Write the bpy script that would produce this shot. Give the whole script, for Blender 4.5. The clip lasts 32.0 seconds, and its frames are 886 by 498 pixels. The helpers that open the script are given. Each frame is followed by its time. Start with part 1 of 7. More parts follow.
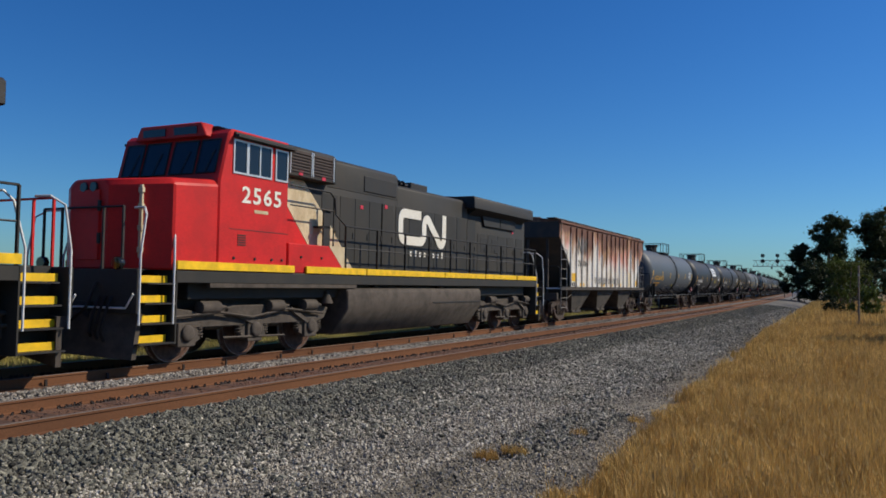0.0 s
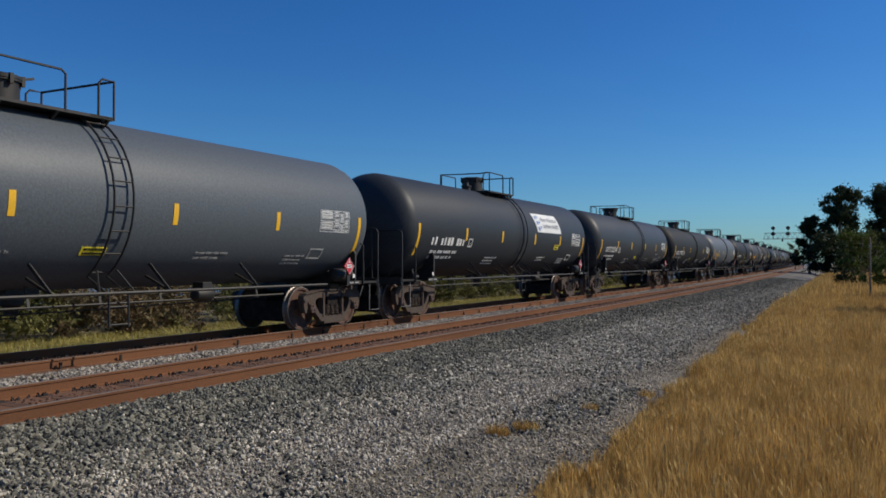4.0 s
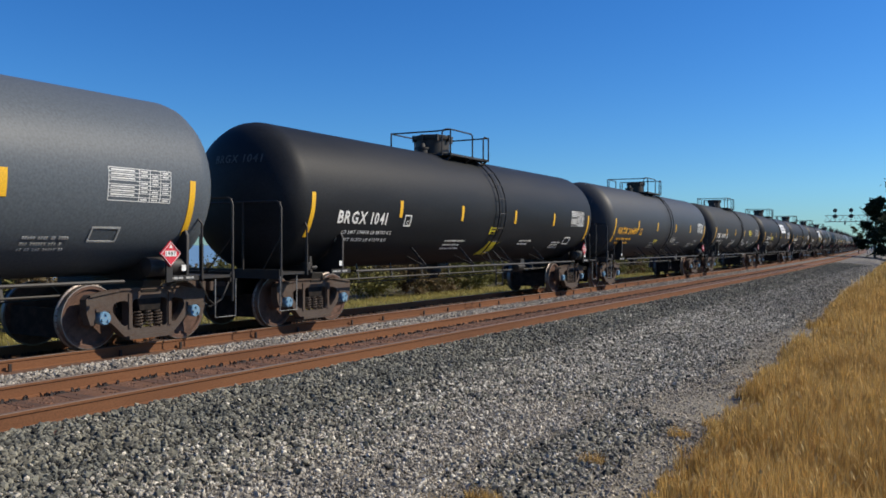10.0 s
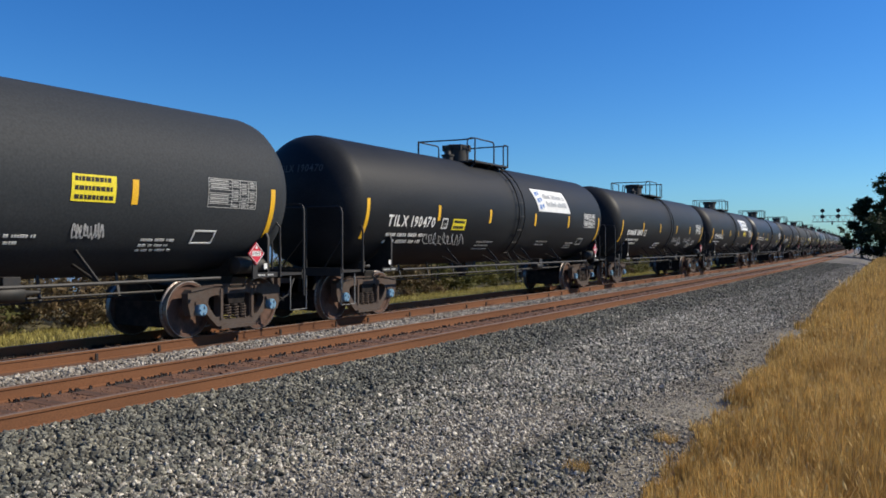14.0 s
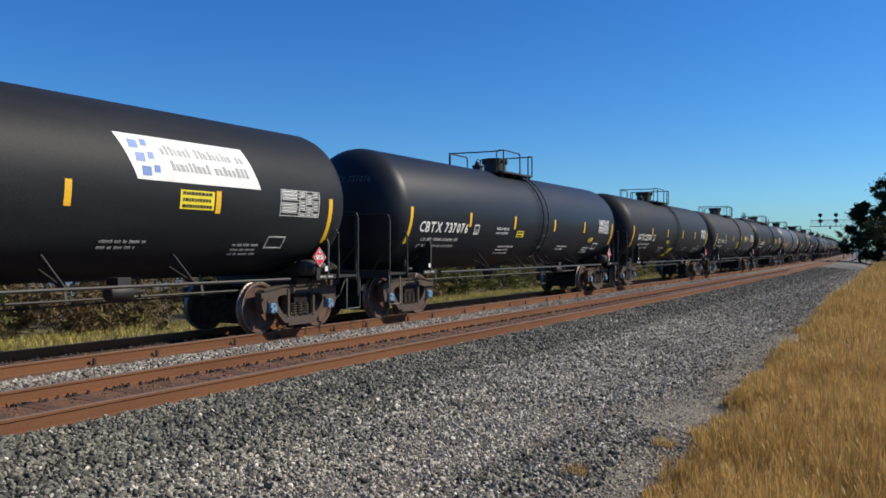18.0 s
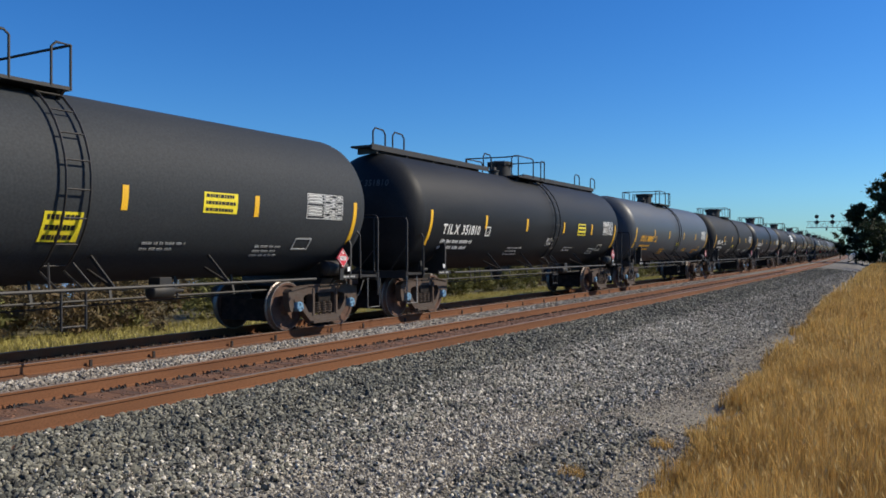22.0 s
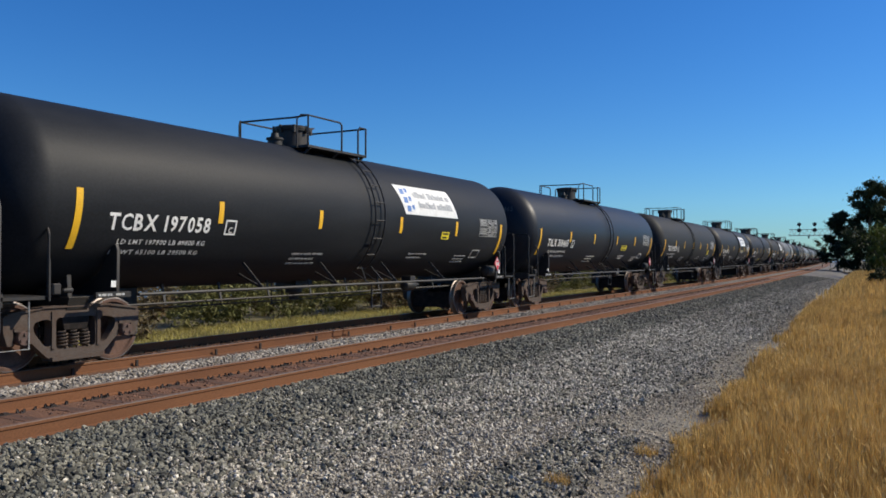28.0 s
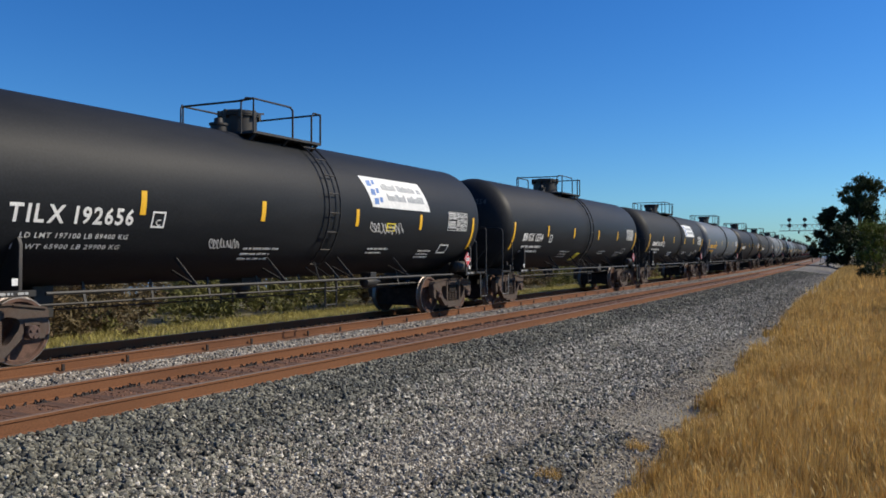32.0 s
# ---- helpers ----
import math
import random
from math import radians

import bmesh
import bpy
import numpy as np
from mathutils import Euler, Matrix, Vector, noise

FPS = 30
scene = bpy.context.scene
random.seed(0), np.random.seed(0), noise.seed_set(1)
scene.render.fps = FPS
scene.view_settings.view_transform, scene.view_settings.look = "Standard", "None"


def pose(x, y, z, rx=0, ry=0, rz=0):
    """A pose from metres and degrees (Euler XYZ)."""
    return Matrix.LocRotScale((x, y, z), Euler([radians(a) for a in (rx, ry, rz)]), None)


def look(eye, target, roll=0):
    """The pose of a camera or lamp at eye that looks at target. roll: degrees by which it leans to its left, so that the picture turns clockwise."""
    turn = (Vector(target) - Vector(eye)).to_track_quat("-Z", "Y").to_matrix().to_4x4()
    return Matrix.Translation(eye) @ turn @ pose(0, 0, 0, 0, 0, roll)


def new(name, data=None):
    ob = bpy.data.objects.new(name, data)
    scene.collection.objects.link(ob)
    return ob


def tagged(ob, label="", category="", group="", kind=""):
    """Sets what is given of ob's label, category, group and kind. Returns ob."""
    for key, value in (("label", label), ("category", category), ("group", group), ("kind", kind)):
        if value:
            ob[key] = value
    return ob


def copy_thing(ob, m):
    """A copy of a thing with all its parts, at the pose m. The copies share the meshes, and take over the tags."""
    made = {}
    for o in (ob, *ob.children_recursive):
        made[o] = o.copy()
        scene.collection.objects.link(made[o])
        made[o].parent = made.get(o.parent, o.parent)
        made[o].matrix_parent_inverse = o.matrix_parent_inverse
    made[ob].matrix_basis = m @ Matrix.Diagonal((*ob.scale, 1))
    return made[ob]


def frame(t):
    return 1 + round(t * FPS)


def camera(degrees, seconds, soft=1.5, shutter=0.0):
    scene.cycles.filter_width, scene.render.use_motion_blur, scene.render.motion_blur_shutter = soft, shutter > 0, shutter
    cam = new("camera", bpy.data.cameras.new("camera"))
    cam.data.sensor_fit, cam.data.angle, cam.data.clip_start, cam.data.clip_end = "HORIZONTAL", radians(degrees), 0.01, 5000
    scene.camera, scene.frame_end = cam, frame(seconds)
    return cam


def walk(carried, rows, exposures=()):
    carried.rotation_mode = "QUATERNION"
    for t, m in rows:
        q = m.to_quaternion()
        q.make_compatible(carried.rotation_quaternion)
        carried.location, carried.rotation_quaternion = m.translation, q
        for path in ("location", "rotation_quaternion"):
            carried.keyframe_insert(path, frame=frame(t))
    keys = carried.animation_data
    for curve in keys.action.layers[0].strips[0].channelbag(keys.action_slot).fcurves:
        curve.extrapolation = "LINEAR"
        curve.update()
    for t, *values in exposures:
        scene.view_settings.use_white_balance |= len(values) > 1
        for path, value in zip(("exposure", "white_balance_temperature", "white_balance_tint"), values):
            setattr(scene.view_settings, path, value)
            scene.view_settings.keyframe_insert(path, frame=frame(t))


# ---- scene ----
cam = camera(57.6, 32.0, soft=1.7)


def aim(x, y, z, yaw, tilt, roll=0.0):
    """A camera pose that looks along the track (+y), turned left by yaw, up by tilt and leaning by roll."""
    return pose(x, y, z, 90 + tilt, 0, yaw) @ Matrix.Rotation(radians(roll), 4, "Z")


walk(cam, [(t, aim(*row)) for t, *row in (
    (0, 0.663, -3.470, 1.614, 27.209, 2.478, 0.925),
    (0.5, 0.663, -3.470, 1.614, 27.021, 2.519, 1.150),
    (1, 0.663, -3.470, 1.614, 26.474, 2.235, 1.222),
    (1.5, 0.663, -3.470, 1.614, 26.428, 1.953, 0.970),
    (2, 0.663, -3.470, 1.614, 26.947, 1.629, 0.623),
    (2.5, 0.663, -3.470, 1.614, 27.274, 1.340, 0.416),
    (3, 0.663, -3.470, 1.614, 27.514, 1.170, 0.240),
    (3.5, 0.663, -3.470, 1.614, 27.710, 1.055, 0.065),
    (4.2, 0.663, -3.470, 1.614, 27.873, 0.828, 0.032),
    (4.9, 0.663, -3.470, 1.614, 28.034, 0.609, -0.000),
    (5.5, 0.663, -3.470, 1.614, 28.168, 0.421, -0.029),
    (6, 0.663, -3.470, 1.614, 28.383, 0.268, -0.099),
    (6.5, 0.663, -3.470, 1.614, 28.527, 0.139, -0.089),
    (7, 0.663, -3.470, 1.614, 28.618, 0.079, -0.112),
    (7.5, 0.663, -3.470, 1.614, 28.642, 0.116, -0.325),
    (8, 0.663, -3.470, 1.614, 28.716, 0.141, -0.373),
    (8.5, 0.663, -3.470, 1.614, 28.727, 0.144, -0.373),
    (9, 0.474, -2.410, 1.623, 29.895, 0.027, -0.336),
    (9.5, 0.218, -0.978, 1.636, 31.010, -0.117, -0.016),
    (10, 0.034, 0.051, 1.645, 31.403, -0.288, 0.078),
    (10.5, -0.011, 0.305, 1.647, 31.229, -0.377),
    (11, -0.011, 0.305, 1.647, 30.954, -0.420),
    (11.5, -0.011, 0.305, 1.647, 30.850, -0.358),
    (12, -0.011, 0.305, 1.647, 30.917, -0.222),
    (12.5, -0.011, 0.305, 1.647, 30.852, -0.145),
    (13, -0.011, 0.305, 1.647, 30.852, -0.145),
    (13.5, -0.011, 0.305, 1.647, 30.799, -0.191),
    (14, -0.011, 0.305, 1.647, 30.669, -0.247),
    (14.5, -0.011, 0.305, 1.647, 30.599, -0.212),
    (15.5, -0.011, 0.305, 1.647, 30.558, -0.149),
    (16.5, -0.011, 0.305, 1.647, 30.517, -0.086),
    (17, -0.011, 0.305, 1.647, 30.514, -0.059),
    (17.5, -0.011, 0.305, 1.647, 30.503, -0.007),
    (18, -0.011, 0.305, 1.647, 30.545, 0.073),
    (18.5, -0.011, 0.305, 1.647, 30.605, 0.195),
    (19, -0.011, 0.305, 1.647, 30.649, 0.233),
    (19.5, -0.011, 0.305, 1.647, 30.637, 0.252),
    (20, -0.011, 0.305, 1.647, 30.584, 0.291),
    (20.5, -0.011, 0.305, 1.647, 30.552, 0.294),
    (21, -0.011, 0.305, 1.647, 30.459, 0.237),
    (21.5, -0.011, 0.305, 1.647, 30.421, 0.207),
    (22, -0.011, 0.305, 1.647, 30.341, 0.157),
    (22.5, -0.011, 0.305, 1.647, 30.247, 0.127),
    (23, -0.011, 0.305, 1.647, 30.112, 0.186),
    (23.5, -0.011, 0.305, 1.647, 29.891, 0.272),
    (24, -0.011, 0.305, 1.647, 29.812, 0.310),
    (24.5, -0.011, 0.305, 1.647, 29.722, 0.326),
    (25, -0.011, 0.305, 1.647, 29.554, 0.424),
    (25.5, -0.011, 0.305, 1.647, 29.465, 0.585),
    (26.5, -0.011, 0.305, 1.647, 29.421, 0.639),
    (27.5, -0.011, 0.305, 1.647, 29.377, 0.692),
    (28, -0.011, 0.305, 1.647, 29.313, 0.707),
    (28.5, -0.011, 0.305, 1.647, 29.159, 0.700),
    (29, -0.011, 0.305, 1.647, 29.000, 0.669),
    (29.5, -0.011, 0.305, 1.647, 28.925, 0.671),
    (30, -0.011, 0.305, 1.647, 28.765, 0.651),
    (30.5, -0.011, 0.305, 1.647, 28.699, 0.629),
    (31, -0.011, 0.305, 1.647, 28.649, 0.576),
    (31.5, -0.011, 0.305, 1.647, 28.677, 0.507),
    (32, -0.011, 0.305, 1.647, 28.723, 0.367),
)], exposures=((0, -0.42), (3, -0.54), (6, -0.16), (8.4, -0.12), (10, -0.02), (25, 0.0), (28, -0.06), (32, -0.08)))

from mathutils import geometry

# ---------------------------------------------------------------- light
SUN = Vector((0.62, 0.47, 0.62)).normalized()
world = bpy.data.worlds.new("world")
scene.world = world
world.use_nodes = True
sky = world.node_tree.nodes.new("ShaderNodeTexSky")
sky.sky_type = "NISHITA"
sky.sun_disc = False
sky.sun_elevation = math.asin(SUN.z)
sky.sun_rotation = math.atan2(SUN.x, SUN.y)
sky.altitude, sky.air_density, sky.dust_density, sky.ozone_density = 0, 1.0, 0.3, 2.5
deep = world.node_tree.nodes.new("ShaderNodeHueSaturation")
deep.inputs["Saturation"].default_value = 1.3
cool = world.node_tree.nodes.new("ShaderNodeMix")
cool.data_type, cool.blend_type = "RGBA", "MULTIPLY"
cool.inputs[0].default_value = 1
cool.inputs[7].default_value = (0.455, 0.81, 1.20, 1)
world.node_tree.links.new(sky.outputs[0], deep.inputs["Color"])
world.node_tree.links.new(deep.outputs[0], cool.inputs[6])
world.node_tree.links.new(cool.outputs[2], world.node_tree.nodes["Background"].inputs[0])
world.node_tree.nodes["Background"].inputs[1].default_value = 0.105
sun = new("sun", bpy.data.lights.new("sun", "SUN"))
sun.data.energy, sun.data.angle, sun.data.color = 5.6, radians(0.53), (1.0, 0.90, 0.74)
sun.matrix_world = look((0, 0, 60), Vector((0, 0, 60)) - SUN)
scene.view_settings.exposure = 0.0

# ---------------------------------------------------------------- plan
D = 11.96                              # distance of the train's track abreast of the camera
BEND0, BEND1 = -12.0, 130.0            # a gentle bend to the left lies between these, and a gentler one beyond
CURVE, CURVE2 = 0.000294, 0.0001
GAP = 3.57                             # spacing of the two tracks
CAR = 18.33                            # length of a tank car over its couplers
RC, ZC = 1.53, 2.60                    # tank radius and axis height
HOPPER, LOCO = 18.9, 22.3


def swing(a):
    """How far the line has swung to the left at arc a, and its heading there."""
    d = min(max(a, BEND0), BEND1) - BEND0
    e = max(0.0, a - BEND1)
    h = CURVE * d
    return 0.5 * CURVE * d * d + h * e + 0.5 * CURVE2 * e * e, h + CURVE2 * e


def track(a, u=0.0):
    """The place beside the track's centre line at arc a, u metres to its right, and the heading there."""
    left, h = swing(a)
    return Vector((-D - left + u * math.cos(h), a + u * math.sin(h), 0)), h


# ---------------------------------------------------------------- materials
def mat(name, base, rough=0.6, metal=0.0, spots=None, scale=8.0, amount=0.5, grain=60.0, bump=0.15, island=0.0, coat=0.0, spec=0.5,
        lo=0.42, hi=0.62, stretch=(1, 1, 1), depth=0.01):
    """A surface with a base colour, broad spots of a second colour and fine grain with relief."""
    m = bpy.data.materials.new(name)
    m.use_nodes = True
    n, link = m.node_tree.nodes, m.node_tree.links
    b = n["Principled BSDF"]
    b.inputs["Roughness"].default_value = rough
    b.inputs["Metallic"].default_value = metal
    b.inputs["Specular IOR Level"].default_value = spec
    b.inputs["Coat Weight"].default_value = coat
    co = n.new("ShaderNodeTexCoord")
    mp = n.new("ShaderNodeMapping")
    mp.inputs["Scale"].default_value = stretch
    link.new(co.outputs["Object"], mp.inputs[0])
    big = n.new("ShaderNodeTexNoise")
    big.inputs["Scale"].default_value, big.inputs["Detail"].default_value, big.inputs["Roughness"].default_value = scale, 6, 0.6
    link.new(mp.outputs[0], big.inputs["Vector"])
    ramp = n.new("ShaderNodeMapRange")
    ramp.inputs[1].default_value, ramp.inputs[2].default_value = lo, hi
    ramp.inputs[3].default_value, ramp.inputs[4].default_value = 0, amount
    link.new(big.outputs[0], ramp.inputs[0])
    mix = n.new("ShaderNodeMix")
    mix.data_type = "RGBA"
    link.new(ramp.outputs[0], mix.inputs[0])
    mix.inputs[6].default_value = (*base, 1)
    mix.inputs[7].default_value = (*(spots or [c * 0.6 for c in base]), 1)
    fine = n.new("ShaderNodeTexNoise")
    fine.inputs["Scale"].default_value, fine.inputs["Detail"].default_value = grain, 3
    link.new(co.outputs["Object"], fine.inputs["Vector"])
    val = n.new("ShaderNodeMapRange")
    val.inputs[1].default_value, val.inputs[2].default_value = 0.3, 0.7
    val.inputs[3].default_value, val.inputs[4].default_value = 0.82, 1.18
    link.new(fine.outputs[0], val.inputs[0])
    last = val.outputs[0]
    if island:
        geo = n.new("ShaderNodeNewGeometry")
        r = n.new("ShaderNodeMapRange")
        r.inputs[3].default_value, r.inputs[4].default_value = 1 - island, 1 + island
        link.new(geo.outputs["Random Per Island"], r.inputs[0])
        mul = n.new("ShaderNodeMath")
        mul.operation = "MULTIPLY"
        link.new(last, mul.inputs[0])
        link.new(r.outputs[0], mul.inputs[1])
        last = mul.outputs[0]
    tint = n.new("ShaderNodeMix")
    tint.data_type, tint.blend_type = "RGBA", "MULTIPLY"
    tint.inputs[0].default_value = 1
    link.new(mix.outputs[2], tint.inputs[6])
    link.new(last, tint.inputs[7])
    link.new(tint.outputs[2], b.inputs["Base Color"])
    if bump:
        bp = n.new("ShaderNodeBump")
        bp.inputs["Strength"].default_value, bp.inputs["Distance"].default_value = bump, depth
        link.new(fine.outputs[0], bp.inputs["Height"])
        link.new(bp.outputs[0], b.inputs["Normal"])
    rr = n.new("ShaderNodeMapRange")
    rr.inputs[3].default_value, rr.inputs[4].default_value = rough * 0.88, min(1, rough * 1.15)
    link.new(big.outputs[0], rr.inputs[0])
    link.new(rr.outputs[0], b.inputs["Roughness"])
    return m


def tank_paint(name, base, rough, dust=0.35, spec=0.3):
    base = (base[0] * 0.88, base[1], base[2] * 1.13)
    return mat(name, base, rough, spots=[c * 0.8 + 0.022 for c in base], scale=0.9, amount=dust, grain=25, bump=0.03, stretch=(1, 0.35, 1.6), spec=spec)


PAINT = {
    "black": tank_paint("black_tank_paint", (0.0145, 0.0145, 0.015), 0.55, 0.3, 0.17),
    "gloss": tank_paint("glossy_black_paint", (0.013, 0.015, 0.019), 0.46, 0.2, 0.24),
    "soot": tank_paint("sooty_black_paint", (0.021, 0.0205, 0.020), 0.62, 0.35, 0.15),
    "brown": tank_paint("dusty_charcoal_paint", (0.034, 0.034, 0.0335), 0.66, 0.35, 0.16),
    "sheen": tank_paint("worn_glossy_paint", (0.034, 0.0345, 0.036), 0.56, 0.3, 0.28),
    "slate": tank_paint("slate_black_paint", (0.034, 0.035, 0.036), 0.5, 0.35, 0.22),
    "grey": tank_paint("dark_grey_paint", (0.088, 0.092, 0.094), 0.52, 0.3, 0.30),
    "iron": tank_paint("iron_grey_paint", (0.052, 0.054, 0.057), 0.48, 0.3, 0.35),
    "pale": tank_paint("weathered_grey_paint", (0.13, 0.132, 0.13), 0.52, 0.35, 0.25),
}
M_IRON = mat("black_iron", (0.012, 0.0115, 0.011), 0.6, spots=(0.032, 0.024, 0.018), scale=6, amount=0.5)
M_CAST = mat("cast_steel_truck", (0.086, 0.068, 0.057), 0.85, spec=0.15, spots=(0.080, 0.052, 0.039), scale=5, amount=0.7, bump=0.3)
# the truck steel again, with the shade under the cars put into its colour
M_CASTSHADE = mat("shaded_cast_steel", (0.014, 0.012, 0.011), 0.85, spec=0.15, spots=(0.05, 0.035, 0.028), scale=5, amount=0.6, bump=0.3)
M_WHEEL = mat("rusty_wheel_steel", (0.125, 0.074, 0.056), 0.85, spec=0.15, spots=(0.05, 0.034, 0.029), scale=7, amount=0.6)
M_TREAD = mat("polished_tread_steel", (0.24, 0.21, 0.19), 0.5, metal=0.8, amount=0.2, bump=0.02)
M_CAP = mat("blue_bearing_cap", (0.10, 0.24, 0.38), 0.6, spots=(0.20, 0.24, 0.26), scale=18, amount=0.6)
M_CAPBR = mat("rusty_bearing_cap", (0.10, 0.058, 0.045), 0.8, spots=(0.05, 0.035, 0.03), scale=14, amount=0.7)
M_YEL = mat("yellow_reflective_tape", (0.78, 0.44, 0.02), 0.42, amount=0.25, spots=(0.6, 0.34, 0.04), scale=5, bump=0.02)
M_LEMON = mat("lemon_yellow_decal", (0.80, 0.66, 0.03), 0.45, amount=0.2, bump=0.02)
M_WHITE = mat("white_stencil_paint", (0.74, 0.74, 0.71), 0.5, spots=(0.5, 0.5, 0.47), scale=6, amount=0.4, bump=0.02)
M_GREYTXT = mat("faded_stencil_paint", (0.42, 0.42, 0.40), 0.6, amount=0.6, scale=9, bump=0.02)
M_HEADTXT = mat("dark_grey_stencil_paint", (0.085, 0.085, 0.083), 0.7, amount=0.7, scale=9, spots=(0.03, 0.03, 0.03), bump=0.01)
M_PALETXT = mat("grey_print", (0.28, 0.30, 0.31), 0.5, amount=0.3, bump=0.01)
M_AMBER = mat("amber_stencil_paint", (0.80, 0.42, 0.02), 0.5, amount=0.25, bump=0.02)
M_CHALK = mat("white_scrawl_paint", (0.58, 0.58, 0.56), 0.6, amount=0.7, scale=14, spots=(0.2, 0.2, 0.2), bump=0.02)
M_REDP = mat("red_placard", (0.60, 0.03, 0.05), 0.4, amount=0.2, bump=0.01)
M_BLUE = mat("faded_blue_ink", (0.10, 0.20, 0.46), 0.5, amount=0.2, bump=0.01)
M_ENGRED = mat("red_engine_paint", (0.60, 0.020, 0.018), 0.5, spec=0.25, spots=(0.36, 0.018, 0.016), scale=1.6, amount=0.5, bump=0.03)
M_ENGBLK = mat("black_engine_paint", (0.034, 0.033, 0.030), 0.6, spots=(0.050, 0.044, 0.036), scale=1.4, amount=0.6, bump=0.05, spec=0.25, stretch=(1, 1, 0.4))
M_ENGDK = mat("sooty_roof_paint", (0.010, 0.010, 0.010), 0.65, spots=(0.022, 0.019, 0.017), scale=2.5, amount=0.5)
M_CREAM = mat("cream_engine_paint", (0.66, 0.55, 0.36), 0.5, spots=(0.38, 0.26, 0.12), scale=2.2, amount=0.6, stretch=(1, 1, 0.4), bump=0.03)
M_IVORY = mat("ivory_emblem_paint", (0.80, 0.77, 0.68), 0.5, spots=(0.62, 0.56, 0.44), scale=1.5, amount=0.4, bump=0.02)
M_STRIPE = mat("yellow_sill_paint", (0.86, 0.53, 0.004), 0.45, spots=(0.66, 0.39, 0.01), scale=1.1, amount=0.35, grain=5, bump=0)
M_DIRT = mat("dusty_frame_paint", (0.086, 0.068, 0.053), 0.85, spots=(0.042, 0.033, 0.026), scale=3, amount=0.7, bump=0.25)
M_RAILW = mat("white_handrail_paint", (0.68, 0.68, 0.66), 0.45, amount=0.4, scale=9)
M_GLASS = mat("dark_cab_glass", (0.010, 0.012, 0.014), 0.06, amount=0.1, bump=0.0)
M_FRAME = mat("aluminium_window_frame", (0.62, 0.62, 0.60), 0.4, metal=0.6, amount=0.3)
M_MESH = mat("louvre_steel", (0.055, 0.035, 0.028), 0.7, amount=0.5)
M_RAIL = mat("rusty_rail", (0.165, 0.073, 0.034), 0.9, spec=0.2, spots=(0.105, 0.048, 0.026), scale=1.2, amount=0.7, bump=0.2, stretch=(1, 0.15, 1))
M_HEAD = mat("worn_rail_head", (0.13, 0.095, 0.075), 0.6, spots=(0.17, 0.085, 0.05), scale=2.5, amount=0.6, stretch=(1, 0.1, 1))
M_TIE = mat("weathered_tie", (0.105, 0.050, 0.029), 0.9, spots=(0.060, 0.034, 0.024), scale=6, amount=0.7, bump=0.4, stretch=(0.3, 1, 1))
M_PIN = mat("rusty_spike", (0.026, 0.019, 0.016), 0.85)
M_STEP = mat("worn_step_paint", (0.22, 0.22, 0.21), 0.6, spots=(0.06, 0.055, 0.05), scale=9, amount=0.8)
M_CONC = mat("galvanised_steel", (0.36, 0.37, 0.37), 0.5, metal=0.4, amount=0.4)
M_LADDER = mat("weathered_ladder_steel", (0.30, 0.29, 0.27), 0.65, spots=(0.16, 0.11, 0.08), scale=7, amount=0.7)
M_BARK = mat("eucalyptus_bark", (0.22, 0.17, 0.13), 0.85, spots=(0.12, 0.09, 0.07), scale=2, amount=0.8, bump=0.5)
M_WOOD = mat("grey_post_wood", (0.20, 0.16, 0.12), 0.85, amount=0.6, scale=5, bump=0.4)


def leaf_mat(name, a, b, rough=0.55, glow=0.25, vary=0.35):
    m = mat(name, a, rough, spots=b, scale=0.5, amount=0.9, grain=3, bump=0, island=vary, spec=0.12)
    n, link = m.node_tree.nodes, m.node_tree.links
    b = n["Principled BSDF"]
    thin = n.new("ShaderNodeBsdfTranslucent")
    link.new(b.inputs["Base Color"].links[0].from_socket, thin.inputs["Color"])
    both = n.new("ShaderNodeMixShader")
    both.inputs[0].default_value = glow
    link.new(b.outputs[0], both.inputs[1])
    link.new(thin.outputs[0], both.inputs[2])
    link.new(both.outputs[0], n["Material Output"].inputs["Surface"])
    return m


M_LEAF = leaf_mat("eucalyptus_leaf", (0.030, 0.045, 0.018), (0.055, 0.065, 0.026))
M_LEAFDK = leaf_mat("dark_tree_leaf", (0.020, 0.030, 0.012), (0.035, 0.045, 0.018))
M_LEAFLT = leaf_mat("light_shrub_leaf", (0.075, 0.105, 0.020), (0.11, 0.12, 0.03))
M_SCRUB = leaf_mat("dry_scrub_leaf", (0.125, 0.100, 0.052), (0.15, 0.10, 0.055))
M_OLIVE = leaf_mat("olive_scrub_leaf", (0.125, 0.130, 0.045), (0.165, 0.150, 0.055))
M_STRAW = leaf_mat("dry_straw", (0.56, 0.375, 0.130), (0.40, 0.245, 0.078), 0.6, 0.3, 0.5)
M_SEED = leaf_mat("pale_seed_head", (0.58, 0.41, 0.165), (0.46, 0.30, 0.105), 0.6, 0.3, 0.35)
M_VERGE = leaf_mat("verge_grass", (0.42, 0.37, 0.12), (0.27, 0.23, 0.07), 0.6)


